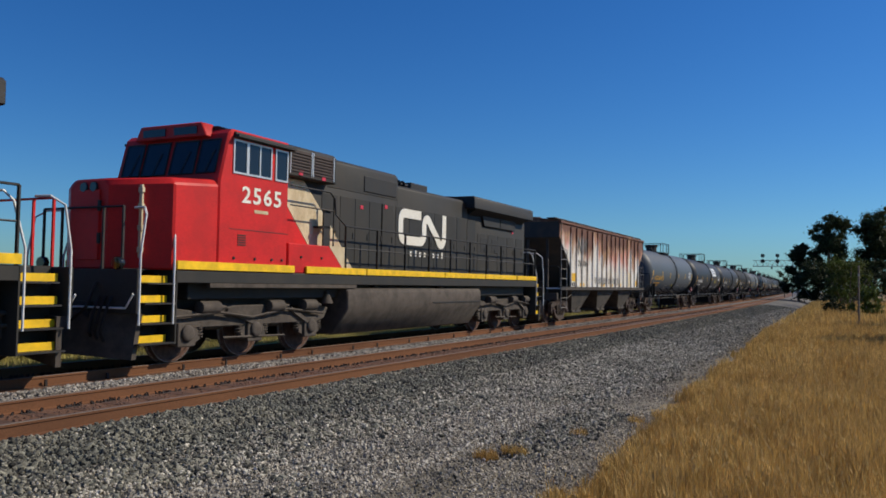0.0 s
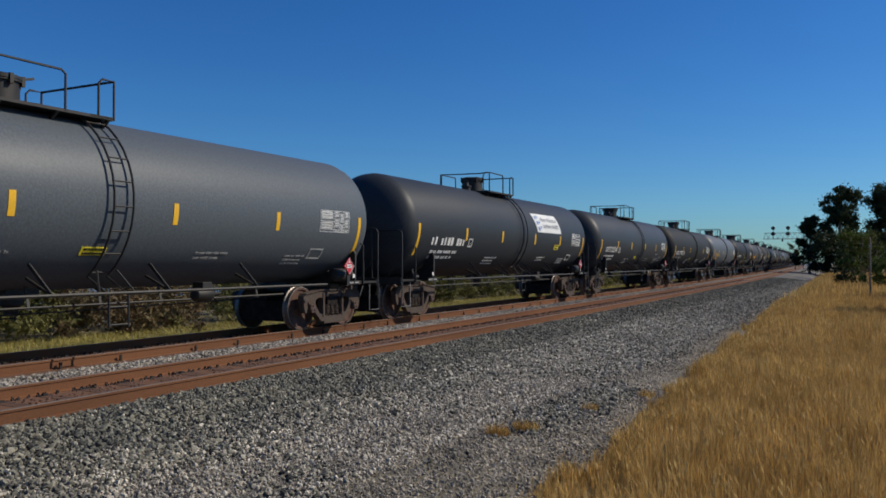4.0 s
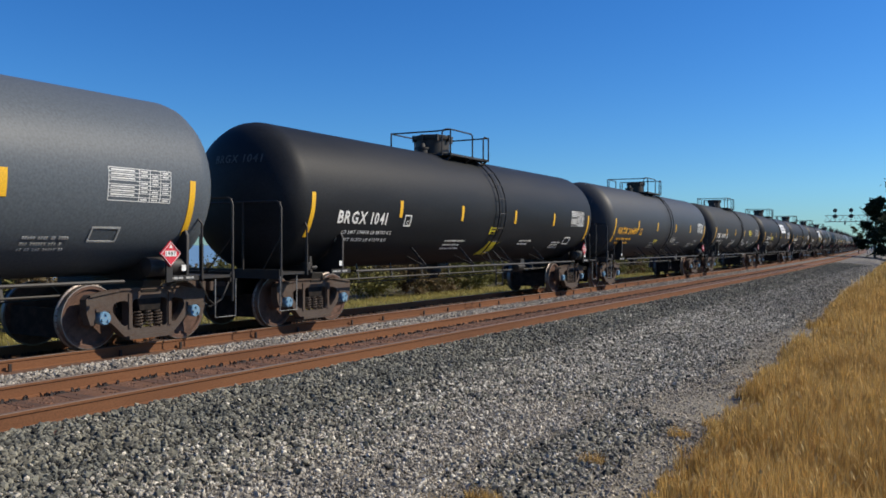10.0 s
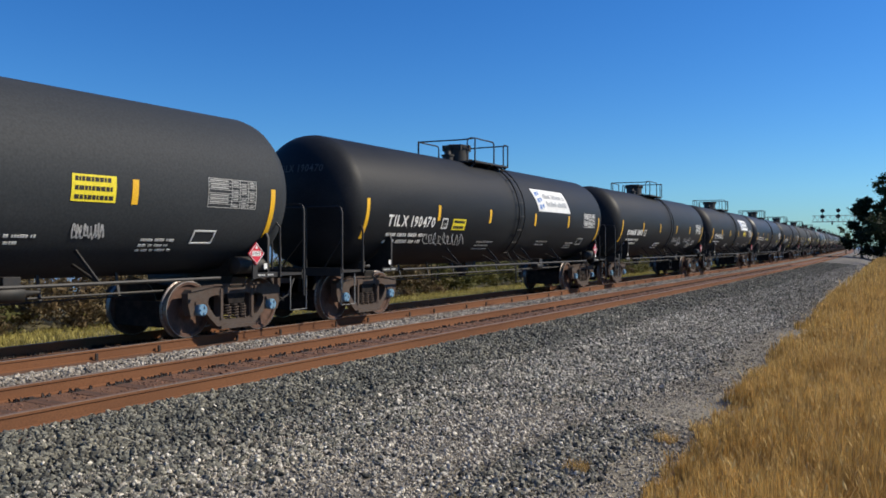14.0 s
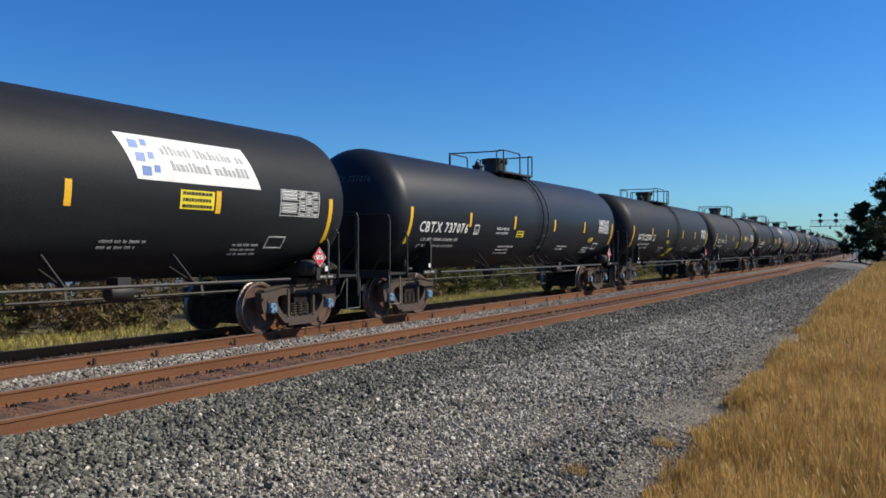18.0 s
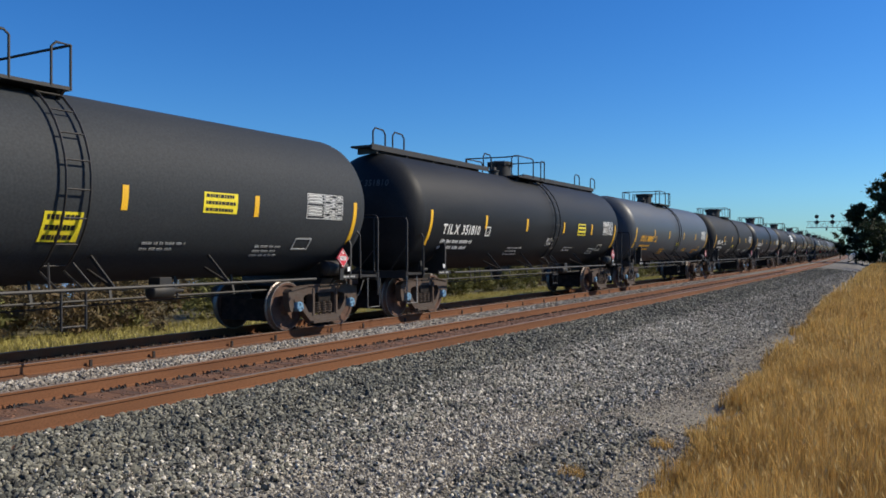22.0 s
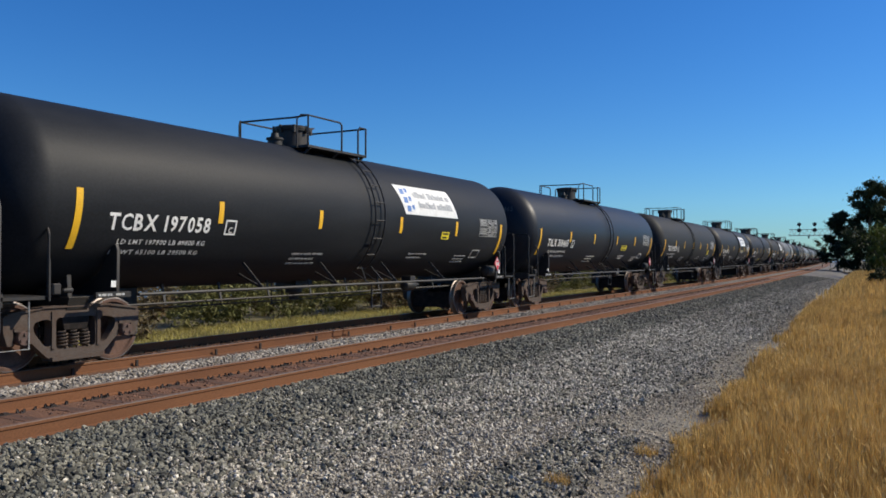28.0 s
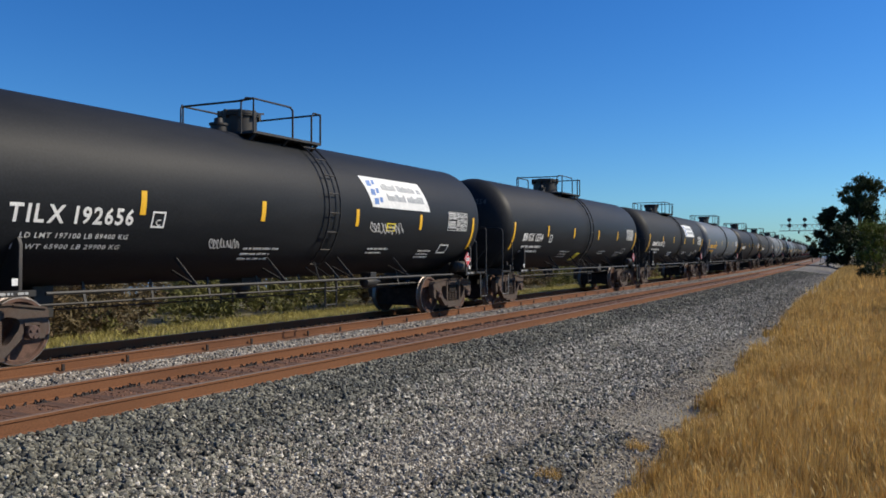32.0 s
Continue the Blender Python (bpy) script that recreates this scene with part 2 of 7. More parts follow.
def ground_mat():
    """Bare ground: grey dirt beside the ballast, straw-coloured soil under the grass, olive beyond the tracks."""
    m = mat("dry_ground", (0.165, 0.145, 0.104), 0.95, spots=(0.225, 0.20, 0.145), scale=1.3, amount=0.9, grain=45, bump=0.6, depth=0.03)
    n, link = m.node_tree.nodes, m.node_tree.links
    geo = n.new("ShaderNodeNewGeometry")
    sep = n.new("ShaderNodeSeparateXYZ")
    link.new(geo.outputs["Position"], sep.inputs[0])
    wav = n.new("ShaderNodeTexNoise")
    wav.inputs["Scale"].default_value, wav.inputs["Detail"].default_value = 0.6, 4
    link.new(geo.outputs["Position"], wav.inputs["Vector"])
    add = n.new("ShaderNodeMath")
    add.operation = "MULTIPLY_ADD"
    add.inputs[1].default_value = 0.02
    link.new(sep.outputs["Y"], add.inputs[0])
    link.new(sep.outputs["X"], add.inputs[2])
    ad2 = n.new("ShaderNodeMath")
    ad2.operation = "MULTIPLY_ADD"
    ad2.inputs[1].default_value = 2.2
    link.new(wav.outputs[0], ad2.inputs[0])
    link.new(add.outputs[0], ad2.inputs[2])
    side = n.new("ShaderNodeMapRange")
    side.inputs[1].default_value, side.inputs[2].default_value = -0.5, 0.4
    link.new(ad2.outputs[0], side.inputs[0])
    mx = n.new("ShaderNodeMix")
    mx.data_type = "RGBA"
    link.new(side.outputs[0], mx.inputs[0])
    b = n["Principled BSDF"]
    old = b.inputs["Base Color"].links[0].from_socket
    link.new(old, mx.inputs[6])
    mx.inputs[7].default_value = (0.30, 0.20, 0.085, 1)
    far = n.new("ShaderNodeMapRange")
    far.inputs[1].default_value, far.inputs[2].default_value = -15.0, -17.5
    link.new(sep.outputs["X"], far.inputs[0])
    m2 = n.new("ShaderNodeMix")
    m2.data_type = "RGBA"
    link.new(far.outputs[0], m2.inputs[0])
    link.new(mx.outputs[2], m2.inputs[6])
    m2.inputs[7].default_value = (0.15, 0.125, 0.055, 1)
    link.new(m2.outputs[2], b.inputs["Base Color"])
    return m


M_GROUND = ground_mat()
M_BALLAST = mat("packed_ballast", (0.105, 0.10, 0.09), 0.92, spots=(0.18, 0.16, 0.13), scale=1.1, amount=0.9, grain=38, bump=1.0, depth=0.04)
M_STONE = mat("ballast_stone", (0.094, 0.092, 0.072), 0.85, spots=(0.185, 0.17, 0.125), scale=1.3, amount=0.7, grain=40, bump=0.3, island=0.85)
M_PALE = mat("pale_ballast_stone", (0.50, 0.455, 0.365), 0.85, spots=(0.19, 0.17, 0.135), scale=1.5, amount=0.6, grain=40, bump=0.3, island=0.5)
M_PALEBED = mat("dusty_pale_stone", (0.30, 0.27, 0.225), 0.85, spots=(0.13, 0.105, 0.08), scale=1.5, amount=0.7, grain=40, bump=0.3, island=0.6)
M_FINE = mat("brown_gravel_stone", (0.37, 0.325, 0.25), 0.9, spots=(0.15, 0.135, 0.11), scale=2, amount=0.7, grain=40, bump=0.3, island=0.6)
M_RUSTBED = mat("rust_dusted_bed", (0.135, 0.064, 0.034), 0.95, spots=(0.10, 0.050, 0.029), scale=1.5, amount=0.8, grain=30, bump=0.8, depth=0.02)
M_RUSTY = mat("rust_stained_stone", (0.135, 0.066, 0.040), 0.9, spots=(0.085, 0.05, 0.036), scale=2, amount=0.7, grain=40, bump=0.3, island=0.5)
M_WATER = mat("bay_water", (0.16, 0.27, 0.38), 0.4, amount=0.3, scale=0.05, grain=1.5, bump=0.4, depth=0.3)


def hopper_mat():
    """Chalky grey-white paint, rusted through along the top edge, with faded red patches."""
    m = mat("weathered_hopper_paint", (0.70, 0.68, 0.635), 0.75, spots=(0.50, 0.42, 0.32), scale=1.4, amount=0.75, grain=14, bump=0.04, stretch=(1, 1, 0.35))
    n, link = m.node_tree.nodes, m.node_tree.links
    b = n["Principled BSDF"]
    old = b.inputs["Base Color"].links[0].from_socket
    co = n.new("ShaderNodeTexCoord")
    sep = n.new("ShaderNodeSeparateXYZ")
    link.new(co.outputs["Object"], sep.inputs[0])
    mp = n.new("ShaderNodeMapping")
    mp.inputs["Scale"].default_value = (1, 1.1, 0.22)
    link.new(co.outputs["Object"], mp.inputs[0])

    # each panel between two ribs has rusted to a depth of its own
    cell = n.new("ShaderNodeMath")
    cell.operation = "MULTIPLY_ADD"
    cell.inputs[1].default_value, cell.inputs[2].default_value = 1 / 0.88, 7.5
    link.new(sep.outputs["Y"], cell.inputs[0])
    whole = n.new("ShaderNodeMath")
    whole.operation = "FLOOR"
    link.new(cell.outputs[0], whole.inputs[0])
    dice = n.new("ShaderNodeTexWhiteNoise")
    dice.noise_dimensions = "1D"
    link.new(whole.outputs[0], dice.inputs["W"])
    tall = n.new("ShaderNodeMath")
    tall.operation = "MULTIPLY_ADD"
    tall.inputs[1].default_value = 1.05
    link.new(dice.outputs[0], tall.inputs[0])
    link.new(sep.outputs["Z"], tall.inputs[2])

    def layer(last, colour, scale, gain, lo, hi, seed, detail=9, rough=0.68):
        tx = n.new("ShaderNodeTexNoise")
        tx.noise_dimensions = "4D"
        tx.inputs["W"].default_value = seed
        tx.inputs["Scale"].default_value, tx.inputs["Detail"].default_value, tx.inputs["Roughness"].default_value = scale, detail, rough
        link.new(mp.outputs[0], tx.inputs["Vector"])
        ma = n.new("ShaderNodeMath")
        ma.operation = "MULTIPLY_ADD"
        ma.inputs[1].default_value = gain
        link.new(tx.outputs[0], ma.inputs[0])
        link.new(tall.outputs[0], ma.inputs[2])
        rg = n.new("ShaderNodeMapRange")
        rg.inputs[1].default_value, rg.inputs[2].default_value = lo, hi
        link.new(ma.outputs[0], rg.inputs[0])
        mx = n.new("ShaderNodeMix")
        mx.data_type = "RGBA"
        link.new(rg.outputs[0], mx.inputs[0])
        link.new(last, mx.inputs[6])
        mx.inputs[7].default_value = (*colour, 1)
        return mx.outputs[2]

    c = layer(old, (0.64, 0.24, 0.205), 0.9, 5.5, 6.15, 6.9, 3.0, 5, 0.55)
    c = layer(c, (0.30, 0.17, 0.09), 3.2, 4.5, 5.55, 6.35, 5.0)
    c = layer(c, (0.135, 0.054, 0.032), 1.3, 2.8, 5.50, 5.72, 9.0, 6, 0.55)
    link.new(c, b.inputs["Base Color"])
    return m


M_HOPPER = hopper_mat()
M_HOPDK = mat("dark_hopper_steel", (0.045, 0.040, 0.037), 0.8, spots=(0.10, 0.07, 0.05), scale=2, amount=0.6)
M_BAY = mat("dusty_hopper_bay", (0.068, 0.056, 0.045), 0.8, spots=(0.028, 0.024, 0.020), scale=2.2, amount=0.7)
M_FADED = mat("faded_black_stencil", (0.045, 0.043, 0.040), 0.7, spots=(0.30, 0.28, 0.26), scale=7, amount=0.5, bump=0.02)


# ---------------------------------------------------------------- mesh tools
class Shape:
    """Collects vertices and faces of one mesh."""

    def __init__(self):
        self.v, self.f = [], []

    def add(self, verts, faces):
        k = len(self.v)
        self.v += [tuple(p) for p in verts]
        self.f += [[i + k for i in f] for f in faces]
        return self

    def box(self, x0, x1, y0, y1, z0, z1):
        v = [(x, y, z) for x in (x0, x1) for y in (y0, y1) for z in (z0, z1)]
        return self.add(v, [(0, 1, 3, 2), (4, 6, 7, 5), (0, 4, 5, 1), (2, 3, 7, 6), (0, 2, 6, 4), (1, 5, 7, 3)])

    def beam(self, p, q, w, h, up=(0, 0, 1)):
        """A bar from p to q, w wide and h high."""
        p, q = Vector(p), Vector(q)
        d = (q - p).normalized()
        s = d.cross(Vector(up))
        s = s.normalized() if s.length > 1e-4 else Vector((1, 0, 0))
        t = s.cross(d)
        c = [s * (w / 2) * a + t * (h / 2) * b for a, b in ((-1, -1), (1, -1), (1, 1), (-1, 1))]
        return self.add([p + o for o in c] + [q + o for o in c], [(0, 1, 5, 4), (1, 2, 6, 5), (2, 3, 7, 6), (3, 0, 4, 7), (3, 2, 1, 0), (4, 5, 6, 7)])

    def tube(self, pts, r, n=6, closed=False):
        """A round pipe along a line of points."""
        pts = [Vector(p) for p in pts]
        rings = []
        m = len(pts)
        ref = None
        for i, p in enumerate(pts):
            a = pts[i - 1] if i or closed else p
            b = pts[(i + 1) % m] if i < m - 1 or closed else p
            d = (b - a).normalized()
            if ref is None:
                ref = Vector((0, 0, 1)) if abs(d.z) < 0.9 else Vector((1, 0, 0))
            s = d.cross(ref).normalized()
            ref = s.cross(d)
            rings.append([p + (s * math.cos(k * math.tau / n) + ref * math.sin(k * math.tau / n)) * r for k in range(n)])
        f = []
        for i in range(m if closed else m - 1):
            j = (i + 1) % m
            f += [(i * n + k, i * n + (k + 1) % n, j * n + (k + 1) % n, j * n + k) for k in range(n)]
        if not closed:
            f += [tuple(range(n - 1, -1, -1)), tuple((m - 1) * n + k for k in range(n))]
        return self.add([p for r_ in rings for p in r_], f)

    def turn(self, prof, axis, centre, n=24, ends=True):
        """A solid of revolution: prof holds (along, radius) pairs; axis is 'x', 'y' or 'z'."""
        v, f = [], []
        for a, r in prof:
            for k in range(n):
                c, s = r * math.cos(k * math.tau / n), r * math.sin(k * math.tau / n)
                p = {"x": (a, c, s), "y": (s, a, c), "z": (c, s, a)}[axis]
                v.append(Vector(p) + Vector(centre))
        m = len(prof)
        for i in range(m - 1):
            f += [(i * n + k, i * n + (k + 1) % n, (i + 1) * n + (k + 1) % n, (i + 1) * n + k) for k in range(n)]
        if ends:
            f += [tuple(range(n - 1, -1, -1)), tuple((m - 1) * n + k for k in range(n))]
        return self.add(v, f)

    def prism(self, poly, x0, x1):
        """An outline of (y, z) points pushed from x0 to x1."""
        n = len(poly)
        v = [(x0, y, z) for y, z in poly] + [(x1, y, z) for y, z in poly]
        return self.add(v, [(k, (k + 1) % n, n + (k + 1) % n, n + k) for k in range(n)] + [tuple(range(n - 1, -1, -1)), tuple(range(n, 2 * n))])

    def loft(self, poly, y0, y1):
        """An outline of (x, z) points pushed from y0 to y1."""
        n = len(poly)
        v = [(x, y0, z) for x, z in poly] + [(x, y1, z) for x, z in poly]
        return self.add(v, [(k, (k + 1) % n, n + (k + 1) % n, n + k) for k in range(n)] + [tuple(range(n - 1, -1, -1)), tuple(range(n, 2 * n))])


def mesh_of(name, shape, material, bevel=0.0, smooth=35):
    me = bpy.data.meshes.new(name)
    me.from_pydata(shape.v, [], shape.f)
    bm = bmesh.new()
    bm.from_mesh(me)
    bmesh.ops.recalc_face_normals(bm, faces=bm.faces)
    if bevel:
        sharp = [e for e in bm.edges if len(e.link_faces) == 2 and e.calc_face_angle(0) > radians(40)]
        bmesh.ops.bevel(bm, geom=sharp, offset=bevel, segments=1, affect="EDGES", clamp_overlap=True)
    bm.to_mesh(me)
    bm.free()
    if smooth:
        me.polygons.foreach_set("use_smooth", [True] * len(me.polygons))
        me.set_sharp_from_angle(angle=radians(smooth))
    me.materials.append(material)
    return me


def part(name, shape, material, parent, label="", bevel=0.0, smooth=35, at=None):
    ob = new(name, shape if isinstance(shape, bpy.types.Mesh) else mesh_of(name, shape, material, bevel, smooth))
    ob.parent = parent
    if at:
        ob.matrix_basis = at
    return tagged(ob, label)


def base(name, label, category, group="", kind="", at=None):
    ob = new(name)
    ob.empty_display_size = 0.2
    if at:
        ob.matrix_basis = at
    return tagged(ob, label, category, group, kind)


def raw_mesh(name, v, tris, material, smooth=False):
    """A large mesh from arrays of vertices and triangles."""
    me = bpy.data.meshes.new(name)
    me.vertices.add(len(v))
    me.vertices.foreach_set("co", np.asarray(v, np.float32).ravel())
    me.loops.add(len(tris) * 3)
    me.loops.foreach_set("vertex_index", np.asarray(tris, np.int32).ravel())
    me.polygons.add(len(tris))
    me.polygons.foreach_set("loop_start", np.arange(0, len(tris) * 3, 3, dtype=np.int32))
    me.polygons.foreach_set("use_smooth", np.full(len(tris), smooth))
    me.update(calc_edges=True)
    me.materials.append(material)
    return me


TEXTS = {}


def text_shape(s, bold=0.012):
    """Flat letters of height 1: vertices, faces and width."""
    if s not in TEXTS:
        cu = bpy.data.curves.new("letters", "FONT")
        cu.body, cu.size, cu.offset, cu.resolution_u, cu.space_character = s, 1.0, bold, 2, 1.14
        ob = bpy.data.objects.new("letters", cu)
        scene.collection.objects.link(ob)
        me = bpy.data.meshes.new_from_object(ob.evaluated_get(bpy.context.evaluated_depsgraph_get()))
        v = np.array([p.co[:2] for p in me.vertices])
        f = [tuple(p.vertices) for p in me.polygons]
        bpy.data.objects.remove(ob)
        v[:, 0] -= v[:, 0].min()
        v[:, 1] -= v[:, 1].min()
        v /= max(v[:, 1].max(), 1e-6)
        TEXTS[s] = (v, f, v[:, 0].max())
    return TEXTS[s]


def on_tank(s, t, lift=0.006, r=RC):
    """A place on the near side of the tank: s along it, t the arc height above its axis."""
    return ((r + lift) * math.cos(t / r), s, ZC + (r + lift) * math.sin(t / r))


def patch(shape, s0, s1, t0, t1, lift=0.006, shear=0.0, place=on_tank, n=None):
    """A sheet laid on the tank from s0 to s1 and t0 to t1, with its thickness."""
    n = n or max(1, int(abs(t1 - t0) / 0.12))
    v, f = [], []
    for i in range(n + 1):
        t = t0 + (t1 - t0) * i / n
        d = shear * i / n
        for s in (s0 + d, s1 + d):
            v += [place(s, t, lift), place(s, t, -0.01)]
    for i in range(n):
        a, b = 4 * i, 4 * i + 4
        f += [(a, a + 2, b + 2, b), (a, b, b + 1, a + 1), (a + 2, a + 3, b + 3, b + 2)]
    f += [(0, 1, 3, 2), (4 * n, 4 * n + 2, 4 * n + 3, 4 * n + 1)]
    return shape.add(v, f)


def letters(s, s0, t0, height, width=None, place=on_tank, bold=0.012, lift=0.010):
    v, f, w = text_shape(s, bold)
    k = (width / w) if width else height * 0.95
    sh = Shape()
    sh.add([place(s0 + x * k, t0 + y * height, lift) for x, y in v], f)
    return sh


# ---------------------------------------------------------------- ground and water
def cross_height(x):
    """Height of the bare ground across the line."""
    if x > -4.5:
        return -0.45
    if x > -15:
        return -0.62
    if x > -24:
        return -0.62 - (-15 - x) * 0.012
    if x > -46:
        return -0.73 - (-24 - x) * 0.05
    return -2.4


def build_ground():
    xs = [-2800, -1500, -700, -300, -150, -90, -60, -46, -40, -34, -29, -24, -20, -17, -15, -12, -8, -6, -4.5, -3.8, -3, -2.2, -1.4, -0.6, 0.4, 1.5, 3, 6, 10, 18, 35, 80, 200, 600, 1500, 2800]
    ys = [-400, -150, -60, -25, -10, -4] + [0.8 * k for k in range(0, 40)] + [34, 38, 44, 52, 62, 75, 90, 110, 140, 180, 240, 330, 480, 800, 1400, 2800]
    v = []
    for y in ys:
        for x in xs:
            z = cross_height(x)
            if -4.6 < x < 20 and -5 < y < 60:
                z += 0.05 * noise.noise((x * 0.5, y * 0.3, 0.0)) - (0.02 if x < -2.2 else 0)
            v.append((x, y, z))
    n = len(xs)
    f = [(j * n + i, j * n + i + 1, (j + 1) * n + i + 1, (j + 1) * n + i) for j in range(len(ys) - 1) for i in range(n - 1)]
    g = new("ground", mesh_of("ground", Shape().add(v, f), M_GROUND))
    tagged(g, "dry straw-coloured open ground with a grey dirt strip beside the ballast", "ground", kind="structure")
    w = Shape().box(-2800, -58, -900, 2700, -2.8, -1.9)
    tagged(new("water", mesh_of("water", w, M_WATER)), "calm blue bay water beyond the railway embankment", "water", kind="structure")


RUST = (3, 4, 5, 6, 10, 11, 12)   # spans of the bed stained by rust dust
BED = [(-5.2, -0.70), (-3.4, -0.60), (-2.0, -0.20), (-0.85, -0.16), (-0.66, -0.176), (0.66, -0.176), (0.85, -0.165), (1.18, -0.15), (1.6, -0.12), (2.1, -0.11), (2.72, -0.15), (2.91, -0.176), (4.23, -0.176), (4.42, -0.172), (5.2, -0.18), (6.4, -0.29), (7.9, -0.42), (8.6, -0.62)]


def bed_height(u):
    for (a, za), (b, zb) in zip(BED, BED[1:]):
        if a <= u <= b:
            return za + (zb - za) * (u - a) / (b - a)
    return -0.45


ARC = [-60, -40, -25, -12, -4] + [2 * k for k in range(0, 31)] + [65 + 8 * k for k in range(0, 62)]


def sweep(profile, offset, arcs=ARC, closed=True):
    """A profile of (u, z) carried along the track at a sideways offset."""
    sh = Shape()
    v = []
    for a in arcs:
        for u, z in profile:
            p, h = track(a, u + offset)
            v.append((p.x, p.y, z))
    n, m = len(profile), len(arcs)
    k = n if closed else n - 1
    f = [(j * n + i, j * n + (i + 1) % n, (j + 1) * n + (i + 1) % n, (j + 1) * n + i) for j in range(m - 1) for i in range(k)]
    return sh.add(v, f)


def build_tracks():
    bed = new("ballast_bed", mesh_of("ballast_bed", sweep(BED, 0, closed=False), M_BALLAST))
    bed.data.materials.append(M_RUSTBED)
    for p in bed.data.polygons:
        p.material_index = int(p.index % (len(BED) - 1) in RUST)
    tagged(bed, "grey crushed-stone ballast bed under two parallel tracks", "ballast", kind="structure")
    web = [(-0.07, -0.178), (0.07, -0.178), (0.07, -0.165), (0.022, -0.150), (0.022, -0.040), (0.036, -0.034), (0.036, -0.006), (-0.036, -0.006), (-0.036, -0.034), (-0.022, -0.040), (-0.022, -0.150), (-0.07, -0.165)]
    head = [(-0.036, -0.006), (0.036, -0.006), (0.033, -0.002), (0.022, 0.0), (-0.022, 0.0), (-0.033, -0.002)]
    tie_mesh = mesh_of("tie", Shape().box(-1.3, 1.3, -0.115, 0.115, -0.33, -0.171), M_TIE, bevel=0.012)
    plate_meshes = []
    dice = random.Random(8)
    for variant in range(12):
      plate = Shape()
      for s in (-0.753, 0.753):
        inner = -math.copysign(1, s)
        plate.box(s - 0.17, s + 0.17, -0.09, 0.09, -0.175, -0.166)
        for _ in range(dice.randint(8, 15)):
            e, w, off = dice.uniform(-0.24, 0.24), dice.uniform(0.006, 0.02), dice.uniform(0.08, 0.15)
            q = dice.uniform(-0.02, 0.02)
            plate.add([(s + inner * off, e - w, -0.175), (s + inner * off, e + w, -0.175), (s + inner * (off + 0.03), e + w, -0.175), (s + inner * (off + 0.03), e - w, -0.175), (s + inner * off, e + q, dice.uniform(-0.15, -0.115)), (s + inner * (off + 0.02), e + q + w, dice.uniform(-0.15, -0.12))], [(0, 1, 5, 4), (1, 2, 5), (2, 3, 4, 5), (3, 0, 4), (3, 2, 1, 0)])
        if variant in (6, 9):
            plate.box(*sorted((s - inner * 0.075, s - inner * 0.105)), -0.022, 0.022, -0.175, -0.055)
        plate.prism([(-0.04, -0.172), (0.035, -0.172), (0.025, -0.14), (-0.03, -0.14)], *sorted((s + inner * 0.12, s + inner * 0.16)))
      plate_meshes.append(mesh_of("tie_plate", plate, M_PIN, smooth=0))
    for name, off, words in (("main_track", 0.0, "rusty main-line track that carries the train"), ("siding_track", GAP, "empty rusty track beside the train")):
        top = base(name, words, "railway track", kind="structure")
        for s in (-0.753, 0.753):
            r = part("rail", sweep(web, off + s), M_RAIL, top, "rust-brown steel rail", smooth=25)
            part("rail_head", sweep(head, off + s), M_HEAD, r, "worn running surface of the rail", smooth=25)
        rest = Shape()
        for k in range(0, 640):
            a = -30 + 0.61 * k
            p, h = track(a, off)
            m = Matrix.Translation(p) @ Matrix.Rotation(h, 4, "Z")
            if 1.0 < a < 80:
                t = part("tie", tie_mesh, M_TIE, top, at=m)
                part("tie_plate", plate_meshes[(k * 7 + k // 5) % 6 + (6 if off == 0 else 0)], M_PIN, t)
            else:
                rest.add([m @ Vector(q) for q in ((-1.3, -0.1, -0.184), (1.3, -0.1, -0.184), (1.3, 0.1, -0.184), (-1.3, 0.1, -0.184), (-1.3, -0.1, -0.3), (1.3, -0.1, -0.3))], [(0, 1, 2, 3), (0, 4, 5, 1)])
        tagged(part("distant_ties", rest, M_TIE, top, smooth=0), kind="stuff")


# ---------------------------------------------------------------- loose stones
def ico():
    p = (1 + 5 ** 0.5) / 2
    v = np.array([(-1, p, 0), (1, p, 0), (-1, -p, 0), (1, -p, 0), (0, -1, p), (0, 1, p), (0, -1, -p), (0, 1, -p), (p, 0, -1), (p, 0, 1), (-p, 0, -1), (-p, 0, 1)], float)
    f = np.array([(0, 11, 5), (0, 5, 1), (0, 1, 7), (0, 7, 10), (0, 10, 11), (1, 5, 9), (5, 11, 4), (11, 10, 2), (10, 7, 6), (7, 1, 8), (3, 9, 4), (3, 4, 2), (3, 2, 6), (3, 6, 8), (3, 8, 9), (4, 9, 5), (2, 4, 11), (6, 2, 10), (8, 6, 7), (9, 8, 1)])
    return v / np.linalg.norm(v[0]), f


